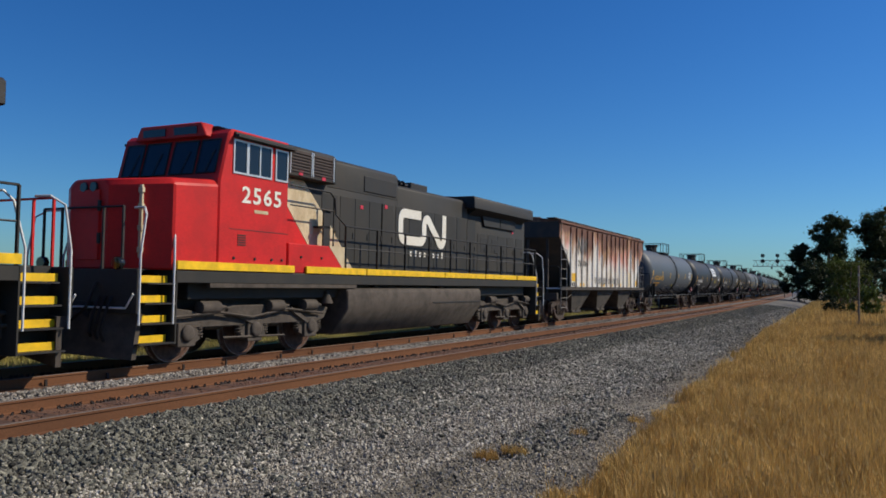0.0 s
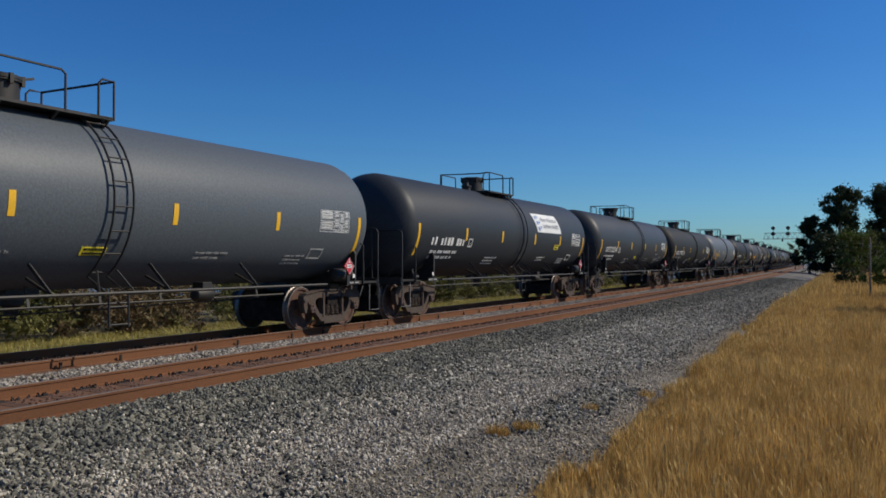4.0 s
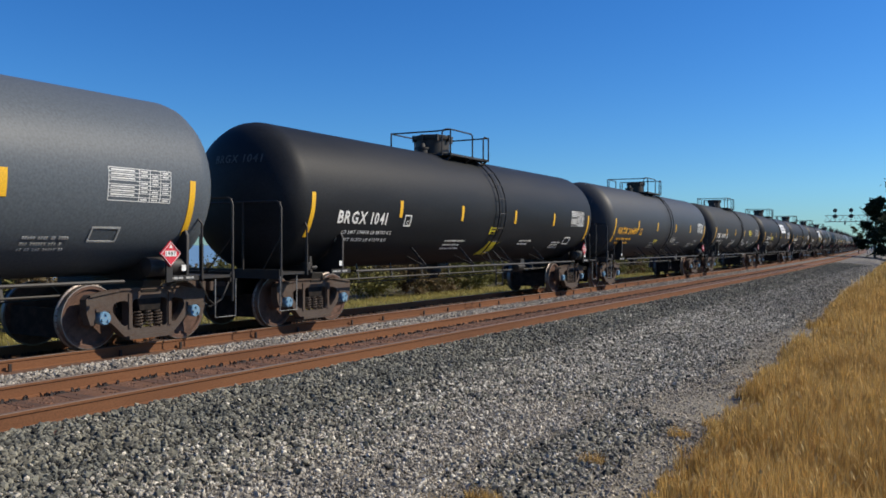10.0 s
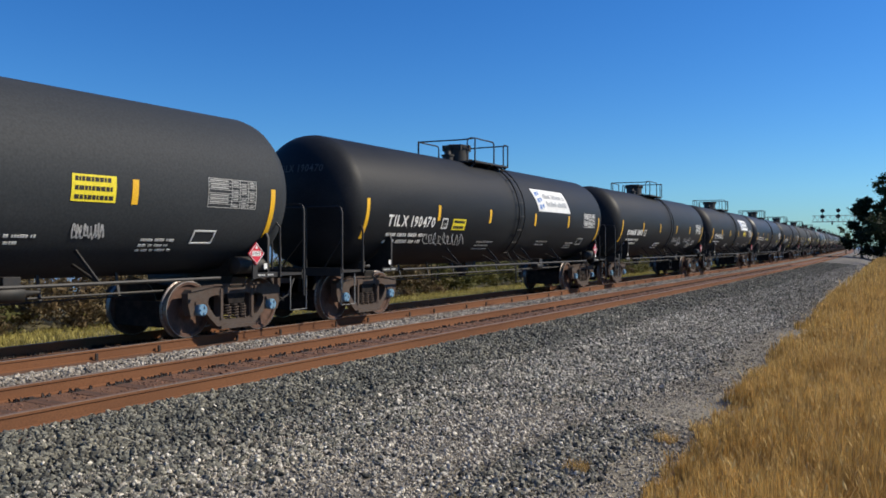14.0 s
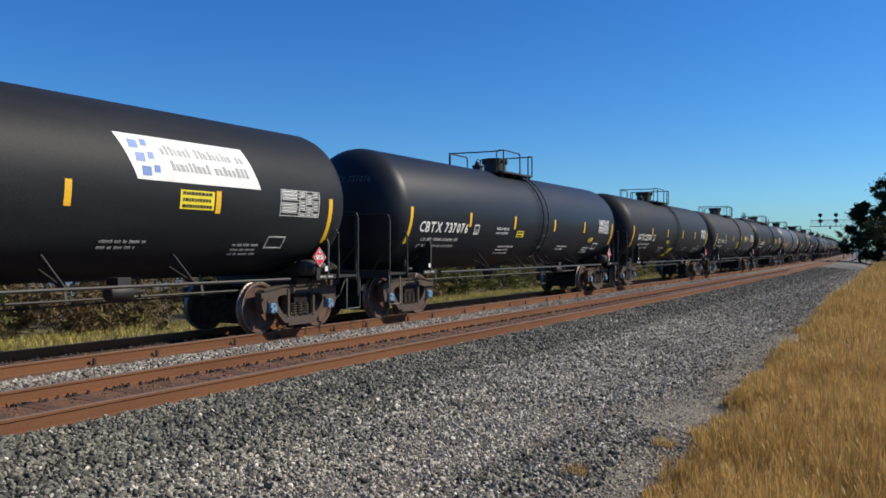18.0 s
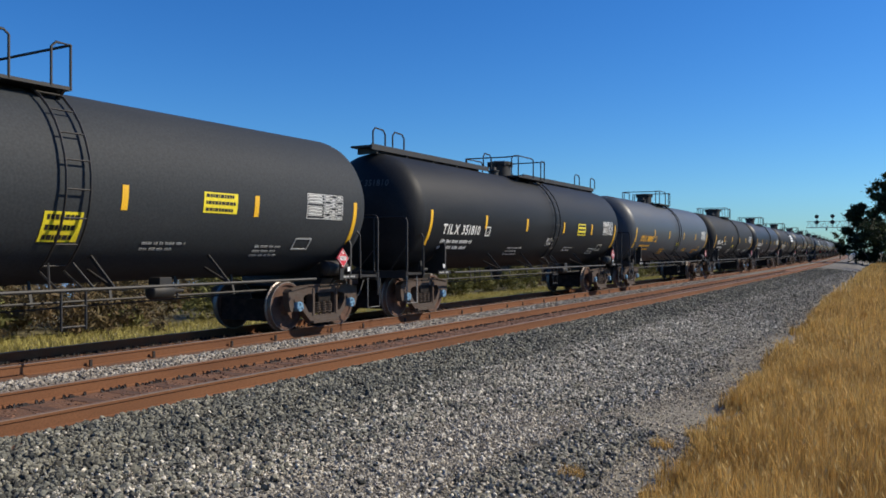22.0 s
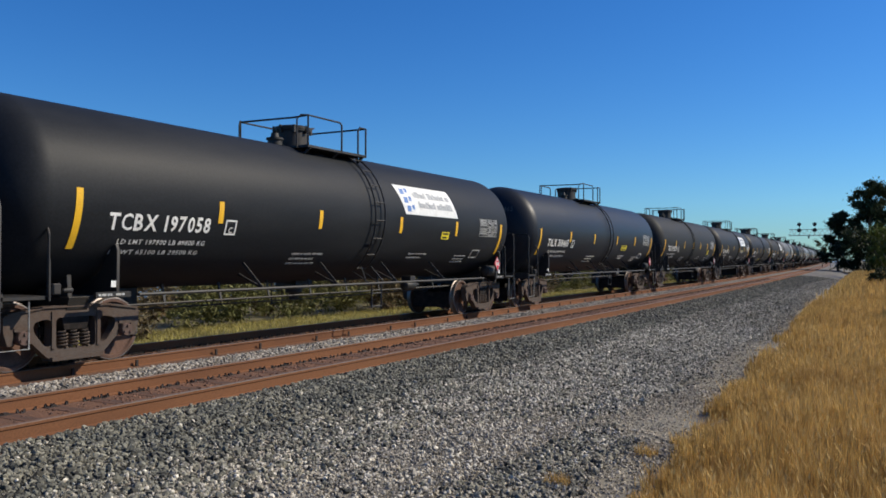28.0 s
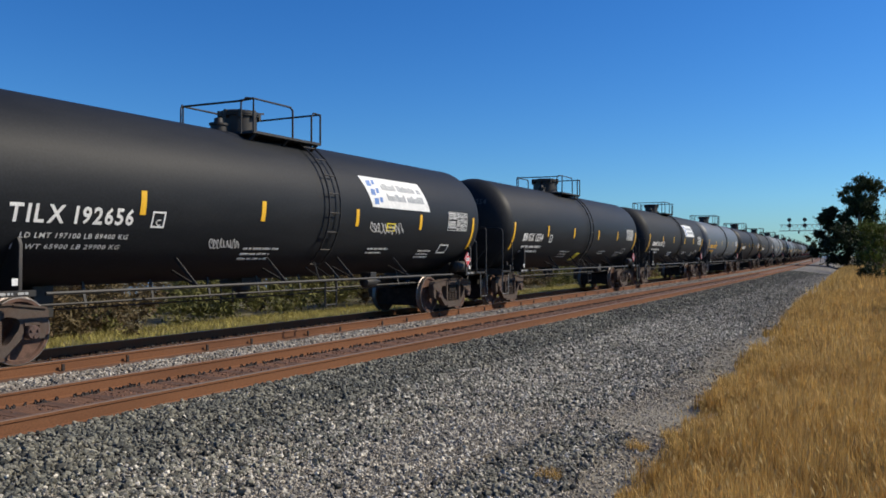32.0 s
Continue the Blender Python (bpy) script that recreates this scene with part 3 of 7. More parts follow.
def stones(name, label, spots, r0, r1, material, rng, fine=False):
    """Rough broken stones lying on the bed at the given (x, y, z) places."""
    v0, f0 = ico()
    if fine:
        v0 = np.array([(1, 0, 0), (-1, 0, 0), (0, 1, 0), (0, -1, 0), (0, 0, 1), (0, 0, -1)], float)
        f0 = np.array([(0, 2, 4), (2, 1, 4), (1, 3, 4), (3, 0, 4), (2, 0, 5), (1, 2, 5), (3, 1, 5), (0, 3, 5)])
    c = len(v0)
    n = len(spots)
    kinds = np.array([v0 * rng.uniform(0.62, 1.2, (c, 1)) * rng.uniform(0.6, 1.25, 3) for _ in range(24)])
    v = kinds[rng.integers(0, 24, n)] * (r0 + (r1 - r0) * rng.random(n) ** 1.6)[:, None, None]
    ax = rng.normal(size=(n, 4))
    ax /= np.linalg.norm(ax, axis=1)[:, None]
    w, x, y, z = ax.T
    rot = np.stack([1 - 2 * (y * y + z * z), 2 * (x * y - z * w), 2 * (x * z + y * w), 2 * (x * y + z * w), 1 - 2 * (x * x + z * z), 2 * (y * z - x * w), 2 * (x * z - y * w), 2 * (y * z + x * w), 1 - 2 * (x * x + y * y)], 1).reshape(n, 3, 3)
    v = np.einsum("nij,nkj->nki", rot, v) + spots[:, None, :]
    t = (f0[None] + (c * np.arange(n))[:, None, None]).reshape(-1, 3)
    ob = new(name, raw_mesh(name, v.reshape(-1, 3), t, material))
    return tagged(ob, label, "stones", kind="stuff")


def scatter(rng, x0, x1, y0, y1, per, lift=0.008, keep=None):
    n = int((x1 - x0) * (y1 - y0) * per)
    p = np.stack([rng.uniform(x0, x1, n), rng.uniform(y0, y1, n), np.zeros(n)], 1)
    if keep:
        p = p[np.array([keep(x, y) for x, y, _ in p])]
    p[:, 2] = [max(bed_height(x + D), -0.45 if x > -4.3 else -9) + lift for x in p[:, 0]]
    p[:, 0] -= [swing(y)[0] - 0.07 for y in p[:, 1]]
    return p


def build_stones():
    rng = np.random.default_rng(5)

    def patchy(x, y):
        """Where the coarse stones lie thick: the shoulder, and islands further out."""
        q = 0.6 * noise.noise((x * 0.9, y * 0.55, 3.0)) + 0.4 * noise.noise((x * 2.5, y * 2.0, 7.0))
        k = (-5.25 - x) * 1.5
        verge = edge_x(y) + swing(y)[0] - 0.07 - (1.0 if y < 22 else 0.4)
        k = max(k, min(0.7, (verge - x) * 2.0) - 1.5 * max(0.0, min(1.0, (13.0 - y) / 4.0)))
        dark = 1.1 - ((x + 3.05) / 0.42) ** 2 - ((y - 7.8) / 1.8) ** 2
        return q + max(k, dark * 0.9) > rng.uniform(-0.75, 0.35)

    p = np.concatenate([scatter(rng, -7.60, -5.2, -8, -0.5, 160, 0.012), scatter(rng, -7.60, -2.4, -0.5, 12, 680, 0.010, keep=patchy), scatter(rng, -7.60, -2.6, 12, 24, 440, 0.011, keep=patchy), scatter(rng, -7.60, -2.5, 24, 50, 170, 0.014, keep=patchy), scatter(rng, -7.60, -2.4, 50, 95, 60, 0.02, keep=patchy)])
    light = rng.random(len(p)) < np.where(p[:, 0] < -6.0, 0.035, np.where(p[:, 1] > 9.5, 0.46, 0.26))
    stones("ballast_stones", "dark grey broken ballast stones on the shoulder", p[~light], 0.018, 0.046, M_STONE, rng)
    chips = np.concatenate([p[light] + np.array([0, 0, 0.010]), scatter(rng, -5.5, -3.6, -0.5, 12, 300, 0.008), scatter(rng, -5.6, -3.2, 12, 26, 200, 0.012)])
    stones("pale_chips", "pale stone chips among the dark ballast", chips, 0.009, 0.030, M_PALE, rng)
    p = np.concatenate([scatter(rng, -6.0, -0.9, -0.5, 14, 800), scatter(rng, -6.2, -2.2, 14, 34, 300)])
    stones("fine_gravel", "small brownish gravel mixed with dirt", p, 0.009, 0.026, M_FINE, rng, True)
    p = np.concatenate([scatter(rng, -10.66, -9.56, 2, 22, 380, 0.012), scatter(rng, -10.66, -9.56, 22, 60, 130, 0.02)])
    stones("pale_stones", "pale sunlit ballast stones between the tracks", p, 0.02, 0.046, M_PALEBED, rng)
    p = np.concatenate([scatter(rng, -9.05, -7.85, 3, 34, 110, -0.006), scatter(rng, -12.6, -11.45, 3, 30, 60, -0.006)])
    stones("gauge_stones", "rust-stained ballast stones between the rails", p, 0.015, 0.036, M_RUSTY, rng)


# ---------------------------------------------------------------- grass
def blades(rng, spots, h0, h1, w, lean=0.35):
    """Curved blades: five vertices each."""
    spots, rise = spots if isinstance(spots, tuple) else (spots, 1.0)
    n = len(spots)
    h = rng.uniform(h0, h1, n) * rng.uniform(0.75, 1.1, n) * rise
    a = rng.uniform(0, math.tau, n)
    d = np.stack([np.cos(a), np.sin(a), np.zeros(n)], 1)
    s = np.stack([-np.sin(a), np.cos(a), np.zeros(n)], 1)
    b = rng.uniform(0.05, lean, n) * h
    ww = (w * rng.uniform(0.6, 1.4, n))[:, None]
    up = np.array([0, 0, 1.0])
    mid = spots + up * (h * 0.55)[:, None] + d * (b * 0.3)[:, None]
    top = spots + up * h[:, None] + d * b[:, None]
    v = np.stack([spots - s * ww * 0.5, spots + s * ww * 0.5, mid - s * ww * 0.45, mid + s * ww * 0.45, top], 1)
    f = np.array([(0, 1, 3), (0, 3, 2), (2, 3, 4)])
    return v.reshape(-1, 3), (f[None] + (5 * np.arange(n))[:, None, None]).reshape(-1, 3)


def join(parts_):
    vs, fs, k = [], [], 0
    for v, f in parts_:
        vs.append(v)
        fs.append(f + k)
        k += len(v)
    return np.concatenate(vs), np.concatenate(fs)


def seeds(rng, spots, h0, h1):
    """Slim seed heads on long stalks."""
    spots, rise = spots
    n = len(spots)
    h = rng.uniform(h0, h1, n) * rise
    a = rng.uniform(0, math.tau, n)
    d = np.stack([np.cos(a), np.sin(a), np.zeros(n)], 1) * (0.25 * h)[:, None]
    s = np.stack([-np.sin(a), np.cos(a), np.zeros(n)], 1)
    up = np.array([0, 0, 1.0])
    q = spots + up * h[:, None] + d
    t = q + up * 0.06 + d * 0.25
    m = (q + t) / 2
    v = np.stack([spots - s * 0.002, spots + s * 0.002, q, m - s * 0.0055, m + s * 0.0055, t], 1)
    f = np.array([(0, 1, 2), (2, 4, 3), (3, 4, 5)])
    return v.reshape(-1, 3), (f[None] + (6 * np.arange(n))[:, None, None]).reshape(-1, 3)


def edge_x(y):
    e = -1.70 - 0.043 * y if y < 40 else -3.42 - 0.025 * (y - 40)
    return e + 0.28 * noise.noise((0.0, y * 0.45, 11.0)) + 0.18 * noise.noise((4.0, y * 1.7, 2.0))


def bunches(rng, spots, rise, per, spread, h0, h1, w):
    """Tufts of blades that lean outward from a common foot."""
    n = len(spots)
    foot = np.repeat(spots, per, 0)
    size = np.repeat(rise * rng.uniform(0.65, 1.25, n), per)
    m = n * per
    a = rng.uniform(0, math.tau, m)
    q = np.sqrt(rng.random(m))
    d = np.stack([np.cos(a), np.sin(a), np.zeros(m)], 1)
    s = np.stack([-np.sin(a), np.cos(a), np.zeros(m)], 1)
    h = rng.uniform(h0, h1, m) * size
    foot = foot + d * (q * spread)[:, None]
    lean = (q * rng.uniform(0.05, 0.42, m) + rng.normal(0, 0.07, m)) * h
    up = np.array([0, 0, 1.0])
    ww = (w * rng.uniform(0.6, 1.5, m))[:, None]
    mid = foot + up * (h * 0.6)[:, None] + d * (lean * 0.35)[:, None]
    top = foot + up * (h * (1 - 0.25 * q))[:, None] + d * lean[:, None]
    v = np.stack([foot - s * ww * 0.5, foot + s * ww * 0.5, mid - s * ww * 0.45, mid + s * ww * 0.45, top], 1)
    f = np.array([(0, 1, 3), (0, 3, 2), (2, 3, 4)])
    return v.reshape(-1, 3), (f[None] + (5 * np.arange(m))[:, None, None]).reshape(-1, 3)


def build_grass():
    rng = np.random.default_rng(9)

    def field(n, y0, y1, x1):
        y = rng.uniform(y0, y1, n * 2)
        e = np.array([edge_x(b) for b in y])
        x = e + (x1 + 0.10 * y - e) * rng.random(n * 2)
        tuft = np.array([noise.noise((a * 1.1, b * 0.8, 5.0)) + 0.6 * noise.noise((a * 3.1, b * 2.5, 1.0)) for a, b in zip(x, y)])
        ok = (tuft > rng.uniform(-0.9, 0.1, n * 2)) & (x - e > rng.random(n * 2) ** 3 * 0.35)
        p = np.stack([x[ok], y[ok], np.full(ok.sum(), -0.47)], 1)
        rise = np.clip(0.45 + (x - e)[ok] * 0.7 + 0.45 * tuft[ok], 0.3, 1.15)
        return p[:n], rise[:n]

    near, mid, far = field(10500, 1.2, 16, 0.7), field(5500, 16, 45, 0.7), field(40000, 45, 150, 6.0)
    v, f = join([bunches(rng, *near, 20, 0.045, 0.16, 0.46, 0.0058), bunches(rng, *mid, 16, 0.07, 0.18, 0.46, 0.012), blades(rng, far, 0.25, 0.6, 0.035), bunches(rng, *field(1500, -9.0, 1.2, 6.0), 14, 0.05, 0.12, 0.34, 0.008)])
    tagged(new("dry_grass", raw_mesh("dry_grass", v, f, M_STRAW)), "tall dry golden grass beside the gravel", "grass", kind="stuff")
    v, f = join([seeds(rng, field(5000, 1.5, 20, 1.0), 0.30, 0.56), seeds(rng, field(2500, 20, 45, 1.0), 0.30, 0.54)])
    tagged(new("seed_heads", raw_mesh("seed_heads", v, f, M_SEED)), "pale seed heads standing over the dry grass", "grass", kind="stuff")
    tufts = []
    for x, y, r, n in ((-3.25, 5.35, 0.12, 420), (-3.05, 5.75, 0.13, 520), (-2.75, 7.35, 0.10, 160), (-2.35, 8.9, 0.10, 160), (-2.15, 9.6, 0.1, 160)):
        a, q = rng.uniform(0, math.tau, n), np.sqrt(rng.random(n)) * r
        tufts.append(blades(rng, np.stack([x + np.cos(a) * q * 1.3, y + np.sin(a) * q, np.full(n, -0.46)], 1), 0.05, 0.17, 0.005, 0.9))
    v, f = join(tufts)
    tagged(new("straw_tufts", raw_mesh("straw_tufts", v, f, M_STRAW)), "low straw tufts growing out of the gravel", "grass", kind="stuff")
    p = np.stack([-17.3 - 2.9 * rng.random(60000) ** 0.9, 4 + 126 * rng.random(60000) ** 1.6, np.full(60000, -0.66)], 1)
    v, f = blades(rng, p, 0.05, 0.20, 0.014, 0.7)
    tagged(new("verge_grass", raw_mesh("verge_grass", v, f, M_VERGE)), "short yellow-green verge grass behind the tracks", "grass", kind="stuff")


# ---------------------------------------------------------------- trees and shrubs
def leaves(rng, centres, radii, per, size):
    """Clumps of small leaf blades around the given centres."""
    n = len(centres) * per
    c = np.repeat(np.asarray(centres), per, 0)
    r = np.repeat(np.asarray(radii), per)
    d = rng.normal(size=(n, 3))
    d /= np.linalg.norm(d, axis=1)[:, None]
    p = c + d * (r * np.abs(rng.normal(0, 0.62, n)))[:, None] * np.array([1, 1, 0.75])
    a = rng.normal(size=(n, 3))
    a /= np.linalg.norm(a, axis=1)[:, None]
    b = np.cross(a, d)
    b /= np.linalg.norm(b, axis=1)[:, None] + 1e-6
    s = (size * rng.uniform(0.5, 1.4, n))[:, None]
    v = np.stack([p - a * s, p + b * s * 0.35, p + a * s, p - b * s * 0.35], 1).reshape(-1, 3)
    f = np.array([(0, 1, 2), (0, 2, 3)])
    return v, (f[None] + (4 * np.arange(n))[:, None, None]).reshape(-1, 3)


def tree(name, label, x, y, height, spread, seed, material, size, lobes, per=70, base_at=0.25, z=-0.45, clumps=55):
    """A tree of trunk, limbs and a crown of leaf clumps gathered in a few lobes."""
    rng = np.random.default_rng(seed)
    top = base(name, label, "tree", at=pose(x, y, z))
    trunk = Shape()
    r = 0.022 * height
    bend = rng.normal(size=(6, 2)) * 0.018 * height
    line = [Vector((bend[i][0] * i / 5, bend[i][1] * i / 5, height * 0.75 * i / 5)) for i in range(6)]
    for i in range(5):
        trunk.tube([line[i], line[i + 1]], r * (1 - 0.14 * i), 8)
    part("trunk", trunk, M_BARK, top)
    cs, rs = [], []
    for k in range(lobes):
        t = base_at + (1.0 - base_at) * (k + 0.6) / lobes
        a = k * 2.4 + rng.uniform(-0.5, 0.5)
        out = spread * (1.15 - 0.75 * t) * rng.uniform(0.35, 1.0)
        tip = Vector((math.cos(a) * out, math.sin(a) * out, height * (t - 0.06)))
        st = line[min(5, int(t * 5))]
        mid = (st + tip) / 2 + Vector((0, 0, 0.06 * height))
        part("limb", Shape().tube([st, mid, tip], r * 0.32, 5), M_BARK, top)
        lr = spread * rng.uniform(0.38, 0.56)
        for _ in range(clumps // lobes + 1):
            d = rng.normal(size=3)
            d /= np.linalg.norm(d)
            cs.append(np.array(tip) + d * lr * rng.random() ** 0.5 * np.array([1, 1, 0.8]))
            rs.append(lr * rng.uniform(0.35, 0.62))
    v, f = leaves(rng, cs, rs, per, size)
    part("crown", raw_mesh("crown", v, f, material), material, top, "uneven crown of narrow leaves with gaps")
    return top


def shrub(name, label, x, y, w, h, seed, material, size, clumps=26, per=60, z=-0.45):
    rng = np.random.default_rng(seed)
    top = base(name, label, "shrub", at=pose(x, y, z))
    stems = Shape()
    cs, rs = [], []
    for k in range(clumps):
        a, q = rng.uniform(0, math.tau), rng.random() ** 0.6
        t = rng.random()
        c = np.array([math.cos(a) * q * w * 0.5 * (1.1 - 0.5 * t), math.sin(a) * q * w * 0.5 * (1.1 - 0.5 * t), h * (0.12 + 0.78 * t)])
        cs.append(c)
        rs.append(0.20 * w * rng.uniform(0.6, 1.2))
        if k % 4 == 0:
            stems.tube([(c[0] * 0.15, c[1] * 0.15, 0), (c[0] * 0.6, c[1] * 0.6, c[2] * 0.6), c], 0.012 * h, 5)
    part("stems", stems, M_BARK, top)
    v, f = leaves(rng, cs, rs, per, size)
    part("foliage", raw_mesh("foliage", v, f, material), material, top)
    return top


def build_plants():
    tall = "tall dark-green eucalyptus with an uneven open crown"
    tree("eucalyptus", tall, -3.6, 152, 15.4, 4.0, 21, M_LEAF, 0.28, 12, 200, 0.28, clumps=150)
    tree("eucalyptus", tall, 3.4, 156, 15.8, 4.8, 22, M_LEAF, 0.28, 12, 200, 0.30, clumps=150)
    tree("eucalyptus", "smaller dark eucalyptus at the edge of the grove", -8.4, 150, 10.2, 2.5, 23, M_LEAFDK, 0.26, 9, 200, 0.15, clumps=110)
    tree("eucalyptus", "dark eucalyptus standing behind the grove", 9.0, 160, 12.0, 4.6, 24, M_LEAFDK, 0.26, 9, 200, 0.15, clumps=110)
    tree("thin_tree", "thin small tree beside the signal mast", -13.6, 190, 6.0, 2.2, 25, M_LEAFDK, 0.22, 5, 60, 0.3, clumps=24)
    shrub("shrub", "dark rounded shrub under the eucalyptus trees", -5.2, 144, 8, 7.0, 31, M_LEAFDK, 0.24, 44, 190)
    shrub("shrub", "dark rounded shrub under the eucalyptus trees", 0.0, 143, 10, 7.0, 32, M_LEAFDK, 0.24, 44, 190)
    shrub("shrub", "dark rounded shrub under the eucalyptus trees", 7.5, 145, 10, 6.5, 33, M_LEAFDK, 0.24, 44, 190)
    shrub("shrub", "light olive-green shrub in front of the grove", -0.3, 108, 6.0, 6.2, 34, M_LEAFLT, 0.17, 44, 190)
    shrub("shrub", "bright green low bush beside a thin pole", 1.4, 66, 2.6, 2.4, 35, M_LEAFLT, 0.16, 22, 80)
    shrub("shrub", "small dark-brown bush in the dry grass", -1.2, 74, 2.2, 1.6, 36, M_LEAFDK, 0.14, 20, 70)
    shrub("shrub", "large dark shrub at the field's edge", 4.6, 33, 4.6, 5.2, 37, M_LEAFDK, 0.13, 44, 130)
    shrub("shrub", "dark shrub beyond the dry grass", 6.5, 48, 6.0, 6.5, 38, M_LEAFDK, 0.18, 40, 120)
    pole = base("marker_pole", "thin grey wooden pole standing in the dry grass", "pole", at=pose(0.75, 47, -0.45))
    part("shaft", Shape().turn([(0, 0.055), (3.4, 0.045), (3.45, 0.02)], "z", (0, 0, 0), 10), M_WOOD, pole)
    part("band", Shape().turn([(2.9, 0.06), (3.0, 0.06)], "z", (0, 0, 0), 10), M_CONC, pole)
    rng = np.random.default_rng(77)
    cs, rs, ls, lr = [], [], [], []
    for k in range(1100):
        y = 2 + 170 * rng.random() ** 1.3
        x = -19.7 - 9 * rng.random() ** 1.2
        h = rng.uniform(1.1, 2.1) * (1.0 + 0.9 * max(0, noise.noise((y * 0.12, 0, 0))))
        for _ in range(4):
            c = (x + rng.normal() * 0.5, y + rng.normal() * 0.7, -0.75 + h * rng.uniform(0.15, 1.0))
            brown = noise.noise((y * 0.11, x * 0.1, 4.0)) > 0.14
            (cs if brown else ls).append(c)
            (rs if brown else lr).append(rng.uniform(0.35, 0.6))
    v, f = leaves(rng, cs, rs, 150, 0.085)
    tagged(new("scrub", raw_mesh("scrub", v, f, M_SCRUB)), "dry brown scrub along the embankment's far edge", "scrub", kind="stuff")
    v, f = leaves(rng, ls, lr, 150, 0.085)
    tagged(new("green_scrub", raw_mesh("green_scrub", v, f, M_OLIVE)), "olive-green scrub along the embankment's far edge", "scrub", kind="stuff")


# ---------------------------------------------------------------- signal gantry
def build_gantry():
    y = 200.0
    g = base("signal_gantry", "grey steel cantilever signal bridge over both tracks", "signal gantry", at=pose(0, y, 0))
    mast = Shape()
    for dx in (-0.45, 0.45):
        for dy in (-0.4, 0.4):
            mast.beam((-12.2 + dx, dy, -0.5), (-12.2 + dx, dy, 8.4), 0.14, 0.14)
    for k in range(8):
        z = -0.3 + k * 1.05
        for dy in (-0.4, 0.4):
            mast.beam((-12.65, dy, z), (-11.75, dy, z + 1.0), 0.06, 0.06)
    part("mast", mast, M_CONC, g)
    boom = Shape()
    for z in (7.0, 8.35):
        for dy in (-0.45, 0.45):
            boom.beam((-21.2, dy, z), (-11.7, dy, z), 0.09, 0.09)
    for k in range(9):
        x = -21.2 + k * 1.05
        for dy in (-0.45, 0.45):
            boom.beam((x, dy, 7.0), (x + 0.53, dy, 8.35), 0.035, 0.035)
            boom.beam((x + 0.53, dy, 8.35), (x + 1.05, dy, 7.0), 0.035, 0.035)
    part("boom", boom, M_CONC, g)
    rail = Shape()
    rail.beam((-21.2, -0.7, 6.9), (-11.7, -0.7, 6.9), 0.5, 0.05)
    part("walkway", rail, M_CONC, g)
    for x in (-19.0, -15.8):
        for z in (8.15, 9.45):
            h = Shape().turn([(-0.56, 0.44), (-0.50, 0.44)], "y", (x, -0.5, z), 20)
            h.box(x - 0.14, x + 0.14, -1.02, -0.7, z - 0.36, z + 0.36)
            part("signal_head", h, M_IRON, g, "round black signal target with hooded lamps")
        part("signal_post", Shape().tube([(x, -0.6, 6.9), (x, -0.6, 9.6)], 0.05), M_IRON, g)
    part("hanging_head", Shape().box(-17.2, -16.9, -0.7, -0.3, 6.3, 6.9), M_IRON, g, bevel=0.05)


build_ground()
build_tracks()
build_gantry()
build_plants()
build_grass()
build_stones()


# ---------------------------------------------------------------- running gear
DROP = 0.05            # the wheels reach this far below the datum of the cars


def wheel_meshes(r):
    """The axle, and the near-side wheel, tread and bearing cap, all about the axle's middle."""
    r = r + DROP
    axle = mesh_of("wheelset", Shape().turn([(-1.02, 0.085), (-0.6, 0.085), (-0.5, 0.075), (0.5, 0.075), (0.6, 0.085), (1.02, 0.085)], "x", (0, 0, 0), 12), M_WHEEL)
    prof = [(0.655, 0.12), (0.66, r - 0.10), (0.668, r - 0.07), (0.668, r + 0.028), (0.695, r + 0.026), (0.71, r), (0.80, r - 0.006), (0.80, r - 0.065), (0.765, r - 0.085), (0.745, 0.18), (0.80, 0.13), (0.81, 0.09)]
    wheel = mesh_of("wheel", Shape().turn(prof, "x", (0, 0, 0), 32), M_WHEEL)
    tr = Shape().turn([(0.712, r - 0.01), (0.712, r + 0.002), (0.801, r - 0.003), (0.803, r - 0.018)], "x", (0, 0, 0), 36, ends=False)
    tr.turn([(0.666, r + 0.005), (0.666, r + 0.030), (0.694, r + 0.029), (0.708, r + 0.004)], "x", (0, 0, 0), 36, ends=False)
    tread = mesh_of("tread", tr, M_TREAD)
    cp = Shape().turn([(1.02, 0.10), (1.15, 0.105), (1.165, 0.095), (1.165, 0.03)], "x", (0, 0, 0), 18)
    for k in range(3):
        a = k * math.tau / 3
        cp.turn([(1.16, 0.026), (1.185, 0.022)], "x", (0, 0.062 * math.cos(a), 0.062 * math.sin(a)), 6)
    return axle, wheel, tread, mesh_of("bearing_cap", cp, M_CAP)


def wheelset(parent, y, r, meshes, cap=True):
    axle, wheel, tread, caps = meshes
    w = part("wheelset", axle, None, parent, at=pose(0, y, r))
    for turned in (Matrix(), Matrix.Rotation(math.pi, 4, "Z")):
        part("wheel", wheel, None, w, "rust-brown steel wheel", at=turned)
        part("tread", tread, None, w, "bright worn wheel tread", at=turned)
        if cap:
            part("bearing_cap", caps, None, w, "three-bolt bearing end cap", at=turned)
    return w


WHEEL, AXLE = 0.457, 1.778
MESH = {}


